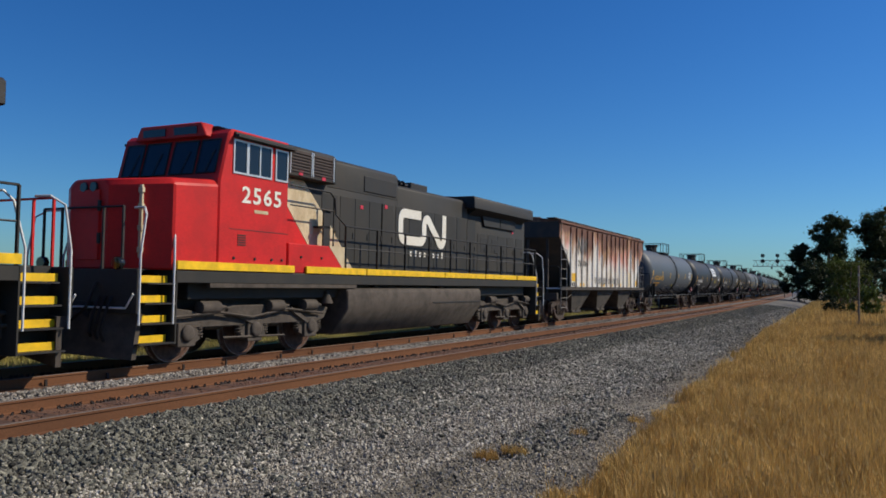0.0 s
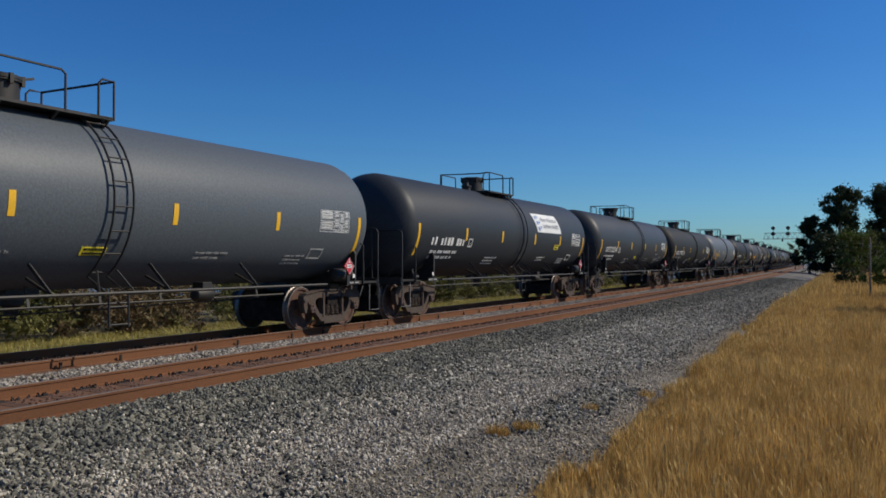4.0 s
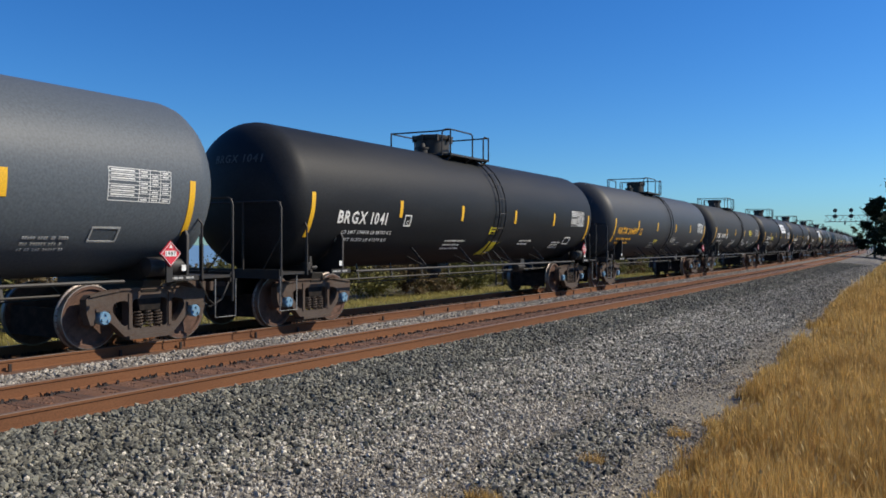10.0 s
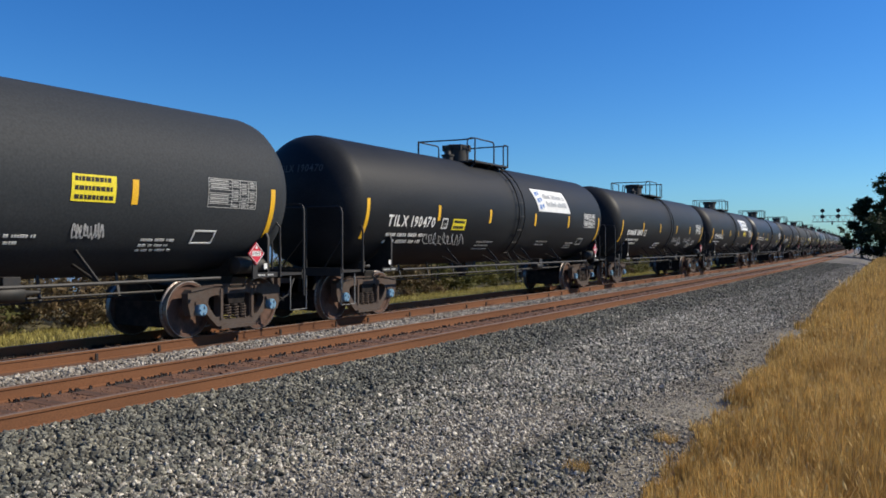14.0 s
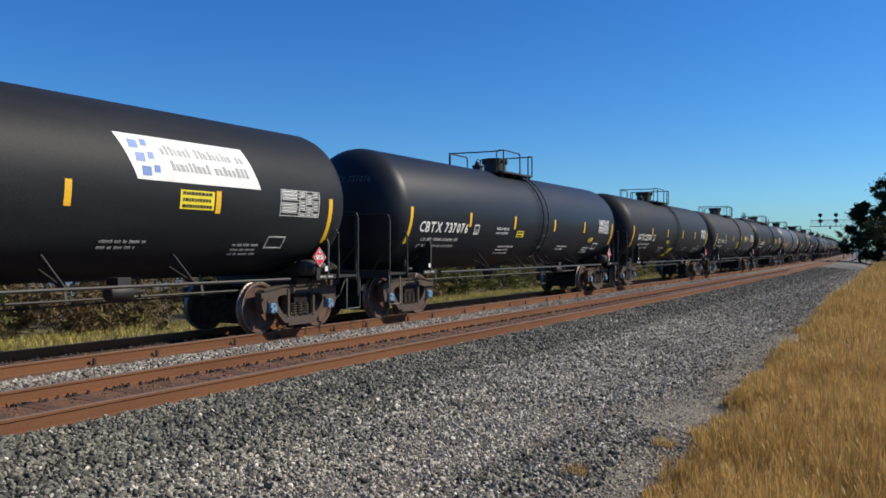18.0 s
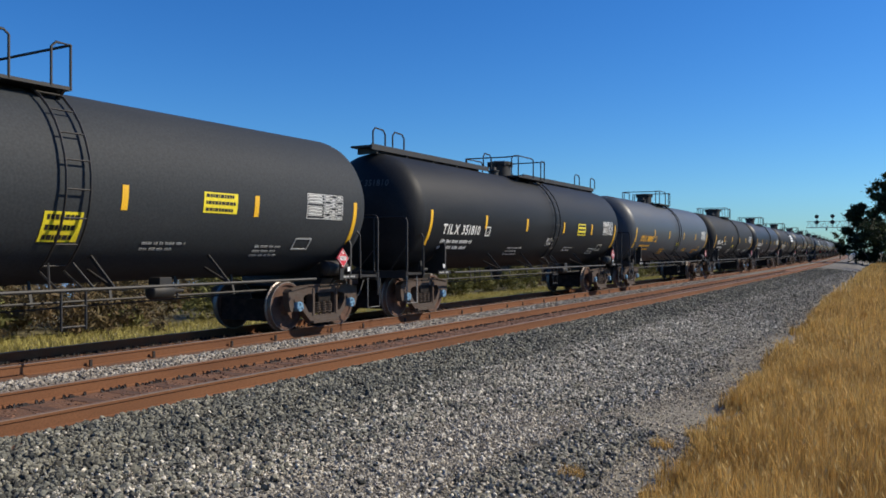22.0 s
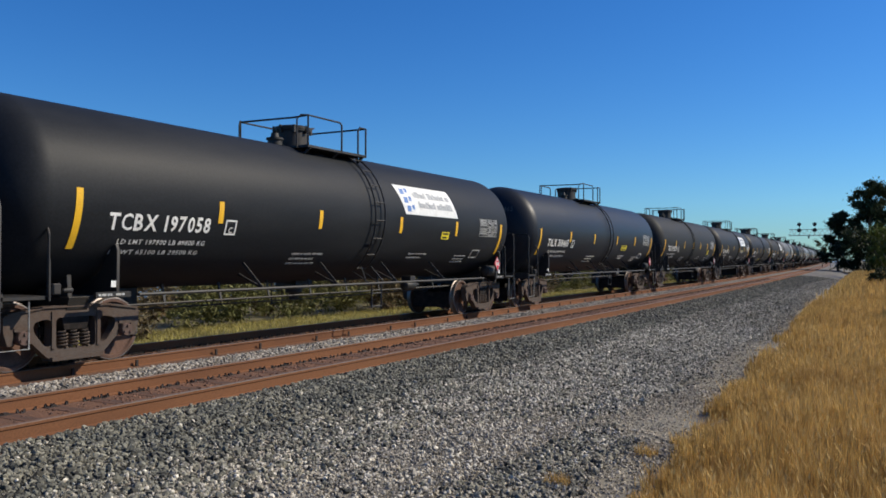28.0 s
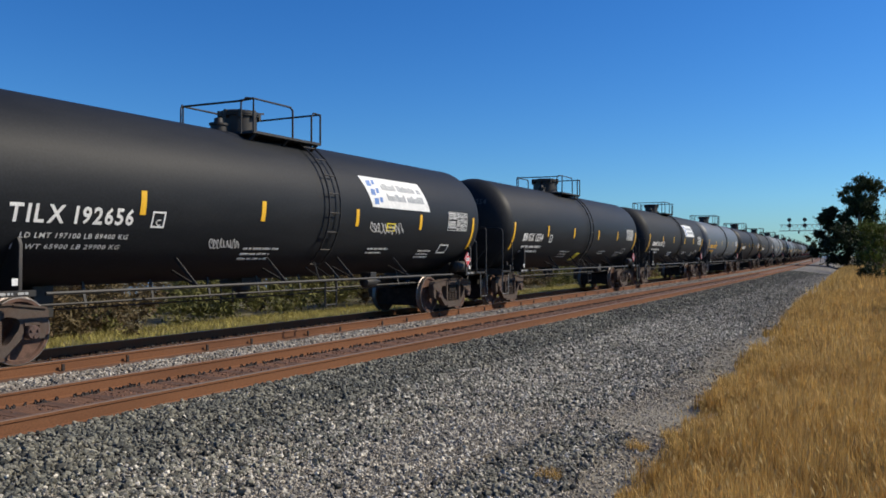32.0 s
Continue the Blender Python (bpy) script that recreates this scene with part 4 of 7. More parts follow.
def frame_mesh():
    """The cast side frame of a freight truck: one plate with rounded windows and two open jaws."""
    half = [(0.0, -0.36), (0.40, -0.36), (0.50, -0.31), (0.73, -0.09), (0.765, -0.09), (0.765, 0.12), (0.80, 0.14), (0.98, 0.14), (1.015, 0.12), (1.015, -0.10), (1.10, -0.10), (1.16, 0.08), (1.17, 0.30), (1.10, 0.365), (0.62, 0.425), (0.45, 0.44), (0.0, 0.44)]
    outer = half + [(-y, z) for y, z in half[-2:0:-1]]

    def rounded(pts, r=0.05):
        """The outline with its corners cut round."""
        out = []
        for i, p in enumerate(pts):
            p, a, b = Vector(p), Vector(pts[i - 1]), Vector(pts[(i + 1) % len(pts)])
            u, v = (a - p).normalized() * r, (b - p).normalized() * r
            out += [tuple(p + u), tuple(p + u * 0.3 + v * 0.3), tuple(p + v)]
        return out

    window = rounded([(0.42, 0.235), (0.52, 0.25), (0.70, 0.21), (0.71, 0.08), (0.52, -0.16), (0.42, -0.16)])
    holes = [window, [(-y, z) for y, z in window], rounded([(-0.34, -0.21), (0.34, -0.21), (0.34, 0.26), (-0.34, 0.26)], 0.06)]
    loops = [outer] + holes
    flat = [p for loop in loops for p in loop]
    n = len(flat)
    tris = geometry.tessellate_polygon([[Vector((y, z, 0)) for y, z in loop] for loop in loops])
    x0, x1 = 0.93, 1.09
    sh = Shape()
    f = [tuple(t) for t in tris] + [tuple(n + i for i in reversed(t)) for t in tris]
    k = 0
    for loop in loops:
        m = len(loop)
        f += [(k + i, k + (i + 1) % m, n + k + (i + 1) % m, n + k + i) for i in range(m)]
        k += m
    sh.add([(x1, y, z + WHEEL) for y, z in flat] + [(x0, y, z + WHEEL) for y, z in flat], f)
    # a raised lip along the top, and the spring seat
    for a, b in (((-0.60, 0.425), (0.60, 0.425)), ((0.60, 0.415), (1.12, 0.345)), ((-0.60, 0.415), (-1.12, 0.345))):
        sh.beam((x1 + 0.01, a[0], a[1] + WHEEL), (x1 + 0.01, b[0], b[1] + WHEEL), 0.04, 0.03)
    sh.box(x0 - 0.03, x1 + 0.06, -0.44, 0.44, WHEEL - 0.375, WHEEL - 0.32)
    for s in (-1, 1):
        sh.box(x1 - 0.02, x1 + 0.02, s * 0.39 - 0.03, s * 0.39 + 0.03, WHEEL - 0.2, WHEEL + 0.36)
        sh.box(x0, x1 + 0.02, s * 0.889 - 0.12, s * 0.889 + 0.12, WHEEL + 0.10, WHEEL + 0.15)
    return mesh_of("side_frame", sh, M_CAST)


def spring_mesh():
    sh = Shape()
    pts = [(1.03 + 0.07 * math.cos(k * 0.7), 0.07 * math.sin(k * 0.7), WHEEL - 0.20 + k * 0.0056) for k in range(46)]
    return mesh_of("coil_spring", sh.tube(pts, 0.014, 4), M_CAST)


def truck(parent, y, dark=False, spin=None):
    """A two-axle freight truck centred at y along its car."""
    if "set" not in MESH:
        MESH.update(set=wheel_meshes(WHEEL), side=frame_mesh(), spring=spring_mesh())
        sh = Shape().prism([(-0.20, 0.52), (0.20, 0.52), (0.24, 0.74), (-0.24, 0.74)], -1.08, 1.08)
        sh.turn([(0.72, 0.22), (0.80, 0.22)], "z", (0, 0, 0), 16)
        MESH["bolster"] = mesh_of("truck", sh, M_CASTSHADE, bevel=0.01)
        bb = Shape().beam((-0.85, 0.36, 0.42), (0.85, 0.36, 0.42), 0.07, 0.10)
        for x in (-0.76, 0.76):
            bb.box(x - 0.06, x + 0.06, 0.36, 0.44, 0.30, 0.58)
        MESH["beam"] = mesh_of("brake_beam", bb, M_CASTSHADE, bevel=0.01)
        # a plain dark plate added to fill the gap where rigging blocks the view
        MESH["guard"] = mesh_of("end_beam", Shape().box(-0.62, 0.62, 1.28, 1.34, 0.16, 0.62), M_CASTSHADE, bevel=0.01)
    t = part("truck", MESH["bolster"], None, parent, at=pose(0, y, 0))
    part("side_frame", MESH["side"], None, t)
    part("side_frame", MESH["side"], None, t, at=Matrix.Rotation(math.pi, 4, "Z"))
    for turned in (Matrix(), Matrix.Rotation(math.pi, 4, "Z")):
        part("brake_beam", MESH["beam"], None, t, at=turned)
        part("end_beam", MESH["guard"], None, t, at=turned)
    for q in (-0.19, 0.0, 0.19):
        part("coil_spring", MESH["spring"], None, t, at=pose(0, q, 0))
    for s in (-1, 1):
        wheelset(parent, y + s * AXLE / 2, WHEEL, MESH["set"])
    return t


def coupler(parent, y, s):
    sh = Shape().beam((0, y, 0.86), (0, y + s * 0.55, 0.86), 0.14, 0.18)
    sh.box(-0.17, 0.17, y + s * 0.52 - 0.05, y + s * 0.52 + 0.05, 0.70, 1.02)
    sh.prism([(y + s * 0.50, 0.72), (y + s * 0.76, 0.75), (y + s * 0.76, 0.97), (y + s * 0.50, 1.0)], -0.14, 0.05)
    part("coupler", sh, M_CAST, parent, "rusty knuckle coupler", bevel=0.015)
    hose = Shape().tube([(0.35, y + s * 0.25, 0.9), (0.36, y + s * 0.45, 0.55), (0.30, y + s * 0.70, 0.42), (0.18, y + s * 0.85, 0.55)], 0.025, 6)
    part("air_hose", hose, M_IRON, parent)


# ---------------------------------------------------------------- tank cars
F = -CAR / 2            # the car's front coupling line; the car faces -y
T0, T1 = 0.60, CAR - 0.60


def tank_mesh(name, material):
    prof = []
    for k in range(9):
        a = k / 8 * math.pi / 2
        prof.append((F + T0 + 0.78 - 0.78 * math.cos(a), max(0.04, RC * math.sin(a))))
    prof += [(-a, r) for a, r in prof[:9][::-1]]
    return mesh_of(name, Shape().turn(prof, "y", (0, 0, ZC), 72), material, smooth=20)


def stripe_mesh(s, t0, t1, w=0.115):
    return mesh_of("reflective_stripe", patch(Shape(), s - w / 2, s + w / 2, t0, t1, 0.008), M_YEL)


def base_tank(shift=0.0, tape=(4.55, 7.45, 10.65, 13.55)):
    """A bare tank car with all that its kind has in common, at the origin."""
    car = base("tank_car", "", "tank car", "train")
    part("tank", tank_mesh("tank", PAINT["black"]), None, car)
    # centre sills, saddles and bolsters
    for s in (-1, 1):
        sill = Shape().box(-0.30, 0.30, s * (F + 0.55) if s > 0 else F + 0.55, s * (F + 3.9) if s > 0 else F + 3.9, 0.58, 1.10)
        part("stub_sill", sill, M_IRON, car, bevel=0.01)
        y = s * (F + 2.08)
        sad = Shape()
        sad.loft([(-1.42, 1.02), (1.42, 1.02), (1.43, 1.74), (1.38, 1.84), (1.30, 1.80), (1.02, 1.40), (0.5, 1.10), (-0.5, 1.10), (-1.02, 1.40), (-1.30, 1.80), (-1.38, 1.84), (-1.43, 1.74)], y + 0.46, y + 0.52)
        sad.loft([(-1.10, 0.82), (1.10, 0.82), (1.16, 1.02), (-1.16, 1.02)], y - 0.18, y + 0.18)
        sad.loft([(-1.05, 1.0), (1.05, 1.0), (1.02, 1.36), (0.7, 1.16), (-0.7, 1.16), (-1.02, 1.36)], y - 0.12, y - 0.04)
        part("saddle", sad, M_IRON, car, bevel=0.008)
        # end platform, handrails and steps
        e = s * (F + 0.62)
        plat = Shape().box(-1.46, 1.46, min(e, e - s * -0.75), max(e, e - s * -0.75), 1.02, 1.07)
        plat.box(-1.46, 1.46, e - 0.05, e + 0.05, 0.94, 1.12)
        part("end_platform", plat, M_IRON, car)
        rail = Shape()
        rail.tube([(1.46, e, 0.6), (1.46, e, 2.30), (1.42, e, 2.40), (1.32, e, 2.43), (-1.32, e, 2.43), (-1.42, e, 2.40), (-1.46, e, 2.30), (-1.46, e, 0.6)], 0.022, 6)
        rail.tube([(0.55, e - s * 0.08, 1.1), (0.55, e - s * 0.08, 2.43)], 0.02, 6)
        rail.tube([(1.46, e, 1.75), (0.9, e + s * 0.1, 1.1)], 0.014, 5)
        part("end_handrail", rail, M_IRON, car)
        for x in (-1.48, 1.48):
            post = Shape().tube([(x, e + s * 0.72, 1.05), (x, e + s * 0.72, 1.95), (x - math.copysign(0.08, x), e + s * 0.75, 2.05)], 0.020, 6)
            post.beam((x, e + s * 0.72, 1.0), (x, e + s * 0.72, 1.6), 0.05, 0.03)
            part("grab_post", post, M_IRON, car)
            st = Shape().tube([(x, e - s * 0.05, 1.0), (x, e - s * 0.05, 0.34), (x, e + s * 0.42, 0.34), (x, e + s * 0.42, 1.0)], 0.014, 5)
            part("step_stirrup", st, M_STEP, car, "pale worn stirrup step")
        coupler(car, s * (F + 0.62), -s)
        truck(car, y)
        tag = Shape().box(1.432, 1.438, y + 0.35, y + 0.44, 1.16, 1.26)
        part("stencil_plate", tag, M_WHITE, car)
        edge = Shape()
        q, rr = y + 0.10, random.Random(4)
        while q < y + 0.62:
            w = rr.uniform(0.03, 0.10)
            edge.box(1.462, 1.468, q, q + w, 1.03, 1.065)
            q += w + rr.choice((0.015, 0.02, 0.07))
        tagged(part("platform_stencil", edge, M_GREYTXT, car), "small white safety stencil on the platform edge", kind="stuff")
        part("platform_edge", Shape().box(1.40, 1.462, y + 0.06, y + 0.70, 1.0, 1.09), M_IRON, car)
        cock = Shape().box(1.22, 1.34, y - 0.50 * s - 0.07, y - 0.50 * s + 0.07, 1.07, 1.24).turn([(-0.08, 0.03), (0.10, 0.045)], "y", (1.27, y - 0.30 * s, 1.13), 10)
        part("valve_bracket", cock, M_IRON, car, bevel=0.02)
    # side pipes and braces
    for x in (-1, 1):
        pipe = Shape().tube([(x * 1.50, F + 2.9, 1.03), (x * 1.50, -F - 2.9, 1.03)], 0.030, 6)
        part("side_pipe", pipe, M_IRON, car, "long black side rail under the tank")
        for s in (F + 5.7, F + 8.1, F + 10.5, F + 12.9):
            br = Shape().beam((x * 1.10, s, 1.52), (x * 1.50, s + 0.12, 1.03), 0.035, 0.05)
            br.beam((x * 1.50, s + 0.12, 1.03), (x * 0.9, s + 0.10, 1.30), 0.04, 0.04)
            part("side_brace", br, M_IRON, car)
    rod = Shape().tube([(0.55, F + 3.0, 0.80), (0.55, -F - 3.2, 0.80)], 0.022, 5)
    rod.tube([(-0.6, F + 3.2, 0.93), (-0.6, -F - 3.0, 0.93)], 0.025, 5)
    rod.tube([(0.2, F + 3.2, 0.70), (0.2, 0.5, 0.68), (0.2, -F - 3.0, 0.74)], 0.016, 5)
    part("brake_rod", rod, M_IRON, car)
    for k in range(8):
        s = F + 4.3 + k * 1.4
        hang = Shape().beam((0.55, s, 0.76), (0.45, s, 1.20), 0.05, 0.02)
        part("pipe_hanger", hang, M_IRON, car)
    res = Shape().turn([(0.0, 0.05), (0.05, 0.16), (0.75, 0.16), (0.80, 0.05)], "y", (1.24, -F - 2.35, 1.235), 16)
    part("air_reservoir", res, M_IRON, car, "black air reservoir on the end platform")
    cyl = Shape().turn([(0.0, 0.06), (0.04, 0.13), (0.46, 0.13), (0.50, 0.05), (0.74, 0.03)], "y", (1.08, F + 11.6, 0.92), 14)
    cyl.box(0.94, 1.22, F + 11.72, F + 11.98, 1.03, 1.16)
    part("brake_cylinder", cyl, M_IRON, car, "black brake cylinder slung under the tank", bevel=0.008)
    out = Shape().turn([(0.66, 0.11), (0.80, 0.13), (0.84, 0.2), (1.08, 0.2)], "z", (0, -0.6, 0), 14)
    out.box(-0.3, 0.3, -0.9, -0.3, 0.98, 1.10)
    part("bottom_outlet", out, M_IRON, car)
    # top platform with its railings and the manway
    c = F + 8.7 + shift
    plat = Shape()
    for x in (-1, 1):
        plat.box(min(x * 0.42, x * 0.98), max(x * 0.42, x * 0.98), c - 1.12, c + 1.12, 4.03, 4.08)
        for s in (-1.0, 0.0, 1.0):
            plat.beam((x * 0.95, c + s, 4.03), (x * 0.75, c + s, 3.88), 0.05, 0.05)
    plat.box(-0.98, 0.98, c + 0.62, c + 1.12, 4.035, 4.085)
    part("top_platform", plat, M_IRON, car, "black grated walkway around the manway")
    z = 4.72
    for x in (-1, 1):
        q = x * 0.97
        a = Shape().tube([(q, c - 1.10, 4.05), (q, c - 1.10, z), (q, c + 0.05, z), (q, c + 0.13, z - 0.06), (q, c + 0.13, 4.05)], 0.022, 6)
        a.tube([(q, c - 1.10, z), (q * 0.9, c - 1.22, z), (q * 0.85, c - 1.3, z - 0.1), (q * 0.85, c - 1.3, 4.0)], 0.018, 6)
        part("platform_railing", a, M_IRON, car)
        b = Shape().tube([(q, c + 0.78, 4.05), (q, c + 0.78, z - 0.08), (q, c + 0.86, z), (q, c + 1.10, z), (q, c + 1.10, 4.05)], 0.022, 6)
        part("platform_railing", b, M_IRON, car)
    part("cross_railing", Shape().tube([(0.97, c + 1.10, z), (-0.97, c + 1.10, z)], 0.022, 6), M_IRON, car)
    part("cross_railing", Shape().tube([(0.97, c - 1.10, z), (0.55, c - 1.10, z - 0.02), (-0.97, c - 1.10, z)], 0.022, 6), M_IRON, car)
    m = c - 0.45
    dome = Shape().turn([(3.95, 0.45), (4.10, 0.45), (4.12, 0.37), (4.50, 0.37), (4.51, 0.41), (4.54, 0.41)], "z", (0, m, 0), 24)
    man = part("manway", dome, M_IRON, car, "round black manway dome on the tank's top")
    lid = Shape().turn([(4.545, 0.42), (4.60, 0.42), (4.63, 0.33), (4.64, 0.05)], "z", (0, m, 0), 24)
    bolt = mesh_of("bolt", Shape().box(-0.03, 0.03, -0.03, 0.03, 4.45, 4.62), M_IRON)
    for k in range(8):
        a = k * math.tau / 8
        part("bolt", bolt, None, man, at=pose(0.41 * math.cos(a), m + 0.41 * math.sin(a), 0))
    lid.beam((0.15, m + 0.35, 4.60), (0.15, m + 0.58, 4.66), 0.06, 0.04)
    part("lid", lid, M_IRON, man, "bolted manway lid")
    val = Shape().turn([(4.0, 0.16), (4.22, 0.16), (4.23, 0.19), (4.27, 0.19), (4.28, 0.10), (4.38, 0.08)], "z", (0.1, m - 0.72, 0), 16)
    part("relief_valve", val, M_IRON, car)
    val = Shape().turn([(4.0, 0.13), (4.20, 0.13), (4.21, 0.17), (4.26, 0.17)], "z", (0.0, m + 0.66, 0), 16)
    val.box(-0.12, 0.3, m + 0.60, m + 0.72, 4.12, 4.22)
    part("valve_box", val, M_IRON, car)
    # ladders over the side
    for x in (-1, 1):
        lad = Shape()
        for s in (-0.20, 0.20):
            pts = []
            for k in range(13):
                t = radians(62 - k * 9.6)
                pts.append((x * (RC + 0.09) * math.cos(t), c + 0.78 + s, ZC + (RC + 0.09) * math.sin(t)))
            pts.append((x * 1.50, c + 0.78 + s, 1.0))
            pts.append((x * 1.50, c + 0.78 + s, 0.45))
            lad.tube(pts, 0.022, 5)
        for k in range(8):
            t = radians(56 - k * 15)
            px, pz = x * (RC + 0.09) * math.cos(t), ZC + (RC + 0.09) * math.sin(t)
            lad.tube([(px, c + 0.58, pz), (px, c + 0.98, pz)], 0.014, 5)
        for pz in (0.5, 0.8):
            lad.tube([(x * 1.50, c + 0.58, pz), (x * 1.50, c + 0.98, pz)], 0.016, 5)
        lad.tube([(x * 1.50, c + 0.40, 1.0), (x * 1.2, c + 0.58, 1.42)], 0.018, 5)
        lad.tube([(x * 1.50, c + 1.16, 1.0), (x * 1.2, c + 0.98, 1.42)], 0.018, 5)
        part("ladder", lad, M_IRON, car, "curved black side ladder")
    # brake wheel at the front
    bw = Shape().tube([(-1.15 + 0.28 * math.cos(k * math.tau / 20), F + 0.52, 1.95 + 0.28 * math.sin(k * math.tau / 20)) for k in range(20)], 0.018, 5, closed=True)
    for k in range(3):
        a = k * math.pi / 3
        bw.tube([(-1.15 - 0.28 * math.cos(a), F + 0.52, 1.95 - 0.28 * math.sin(a)), (-1.15 + 0.28 * math.cos(a), F + 0.52, 1.95 + 0.28 * math.sin(a))], 0.012, 5)
    bw.box(-1.3, -1.0, F + 0.53, F + 0.63, 1.7, 2.2)
    part("brake_wheel", bw, M_IRON, car)
    # tape on the near side
    for s, t0, t1 in [(1.50, -0.90, 0.05), (16.75, -0.90, 0.05)] + [(q, -0.37, 0.02) for q in tape]:
        part("reflective_stripe", stripe_mesh(F + s, t0, t1), None, car, "yellow reflective tape")
    # the panel of dimensions
    pan = Shape()
    a, b, t0, t1 = F + 15.15, F + 16.30, -0.34, 0.16
    for s in (a, a + 0.55, a + 0.75, a + 0.95, b):
        patch(pan, s - 0.005, s + 0.005, t0, t1)
    for k in range(9):
        t = t0 + (t1 - t0) * k / 8
        patch(pan, a, b, t - 0.005, t + 0.005, 0.007)
        if k < 8:
            for s0, s1 in ((a + 0.04, a + 0.46), (a + 0.58, a + 0.70), (a + 0.79, a + 0.90), (a + 0.99, a + 1.10)):
                if (k * 7 + int(s0 * 10)) % 4:
                    patch(pan, s0, s1, t + 0.020, t + 0.042)
    part("data_panel", pan, M_WHITE, car, "white stencilled table of test dates")
    # hazard placard on its bracket
    pl = Shape().add([(1.56, -F - 2.16 + y, 1.50 + z_) for y, z_ in ((0, -0.21), (0.21, 0), (0, 0.21), (-0.21, 0))] + [(1.535, -F - 2.16 + y, 1.50 + z_) for y, z_ in ((0, -0.21), (0.21, 0), (0, 0.21), (-0.21, 0))], [(0, 1, 2, 3), (7, 6, 5, 4), (0, 4, 5, 1), (1, 5, 6, 2), (2, 6, 7, 3), (3, 7, 4, 0)])
    pc = part("placard", pl, M_REDP, car, "red diamond hazard placard")
    pc.location = (0, 0.10, -0.05)
    num = Shape().box(1.563, 1.566, -F - 2.27, -F - 2.05, 1.455, 1.545)
    for k in range(4):
        o = math.tau * k / 4
        num.beam((1.565, -F - 2.16 + 0.19 * math.cos(o), 1.5 + 0.19 * math.sin(o)), (1.565, -F - 2.16 + 0.19 * math.cos(o + math.pi / 2), 1.5 + 0.19 * math.sin(o + math.pi / 2)), 0.006, 0.012, up=(1, 0, 0))
    num.add([(1.566, -F - 2.16 - 0.035, 1.59), (1.566, -F - 2.16 + 0.035, 1.59), (1.566, -F - 2.16, 1.66)], [(0, 1, 2)])
    nb = part("number_band", num, M_WHITE, pc)
    part("bracket", Shape().box(1.50, 1.535, -F - 2.22, -F - 2.10, 1.04, 1.60), M_IRON, pc)
    flat = lambda s, t, lift: (1.563 + lift, s, t)
    part("digits", letters("1987", -F - 2.255, 1.465, 0.07, 0.19, place=flat, lift=0.005), M_ENGBLK, pc)
    return car


def bars(sh, rows, s0, t0, step, h, rng):
    """Rows of short strokes for writing too small to read."""
    w = h * 0.62
    for k, width in enumerate(rows):
        s, left = s0, rng.randint(2, 6)
        while s < s0 + width:
            patch(sh, s, s + w * rng.uniform(0.6, 1.0), t0 - k * step, t0 - k * step + h * rng.uniform(0.75, 1.0), 0.009)
            s += w * 1.3
            left -= 1
            if not left:
                s, left = s + w * 1.2, rng.randint(2, 6)
    return sh


def plate_box(sh, s, t, w=0.35, h=0.36):
    for a, b, c, d in ((0, w, 0, 0.03), (0, w, h - 0.03, h), (0, 0.03, 0, h), (w - 0.03, w, 0, h)):
        patch(sh, s + a, s + b, t + c, t + d, 0.009)
    return sh


def scrawl(s0, t0, w, h, rng, loops=9):
    """Spray-painted loops."""
    sh = Shape()
    pts = []
    for k in range(loops * 6):
        q = k / (loops * 6)
        pts.append((s0 + w * (q + 0.07 * math.cos(k * 1.1 + rng.uniform(0, 0.7))), t0 + h * (0.5 + 0.45 * math.sin(k * 1.07) * rng.uniform(0.5, 1.0))))
    for (a, b), (c, d) in zip(pts, pts[1:]):
        n = Vector((-(d - b), c - a)).normalized() * 0.012
        sh.add([on_tank(a + n.x, b + n.y, 0.011), on_tank(a - n.x, b - n.y, 0.011), on_tank(c - n.x, d - n.y, 0.011), on_tank(c + n.x, d + n.y, 0.011)], [(0, 1, 2, 3)])
    return sh


def sticker(car, o=0.0):
    """A white slanted panel with a blue emblem and two rows of small print."""
    st = part("sticker", patch(Shape(), F + 11.0 + o, F + 13.75 + o, 0.11, 0.88, 0.008, shear=-0.30), M_WHITE, car, "white slanted advertising panel")
    for k in range(3):
        for a, b, c, d in ((11.10, 11.28, 0.18, 0.33), (11.34, 11.46, 0.24, 0.36)):
            part("emblem", patch(Shape(), F + a + o - 0.09 * k, F + b + o - 0.09 * k, c + 0.22 * k, d + 0.22 * k, 0.012), M_BLUE, st, "faded blue block of the emblem")
    rng = random.Random(3)
    tx = Shape()
    for s0, w, t0 in ((11.55 + o, 1.85, 0.56), (11.72 + o, 1.75, 0.30)):
        s = F + s0
        left = rng.randint(6, 9)
        while s < F + s0 + w:
            q = rng.uniform(0.045, 0.085)
            patch(tx, s, s + q, t0, t0 + rng.choice((0.12, 0.12, 0.17)), 0.012, shear=-0.05)
            s += q + 0.03
            left -= 1
            if not left:
                s, left = s + 0.09, rng.randint(6, 9)
    tagged(part("small_print", tx, M_PALETXT, st), kind="stuff")


def spelled(text, s0, t0, height, width, bold=0.02, place=on_tank):
    """A line of writing, letter by letter: the name and shape of each."""
    marks, x = [], 0.0
    for c in text:
        if c == " ":
            x += 0.42
            continue
        w = text_shape(c, bold)[2]
        pad = max(0.0, 0.40 - w) / 2
        marks.append((c, x + pad, w))
        x += w + 2 * pad + 0.15
    k = width / (x - 0.15)
    return [("digit" if c.isdigit() else "letter", letters(c, s0 + a * k, t0, height, w * k, place=place, bold=bold)) for c, a, w in marks]


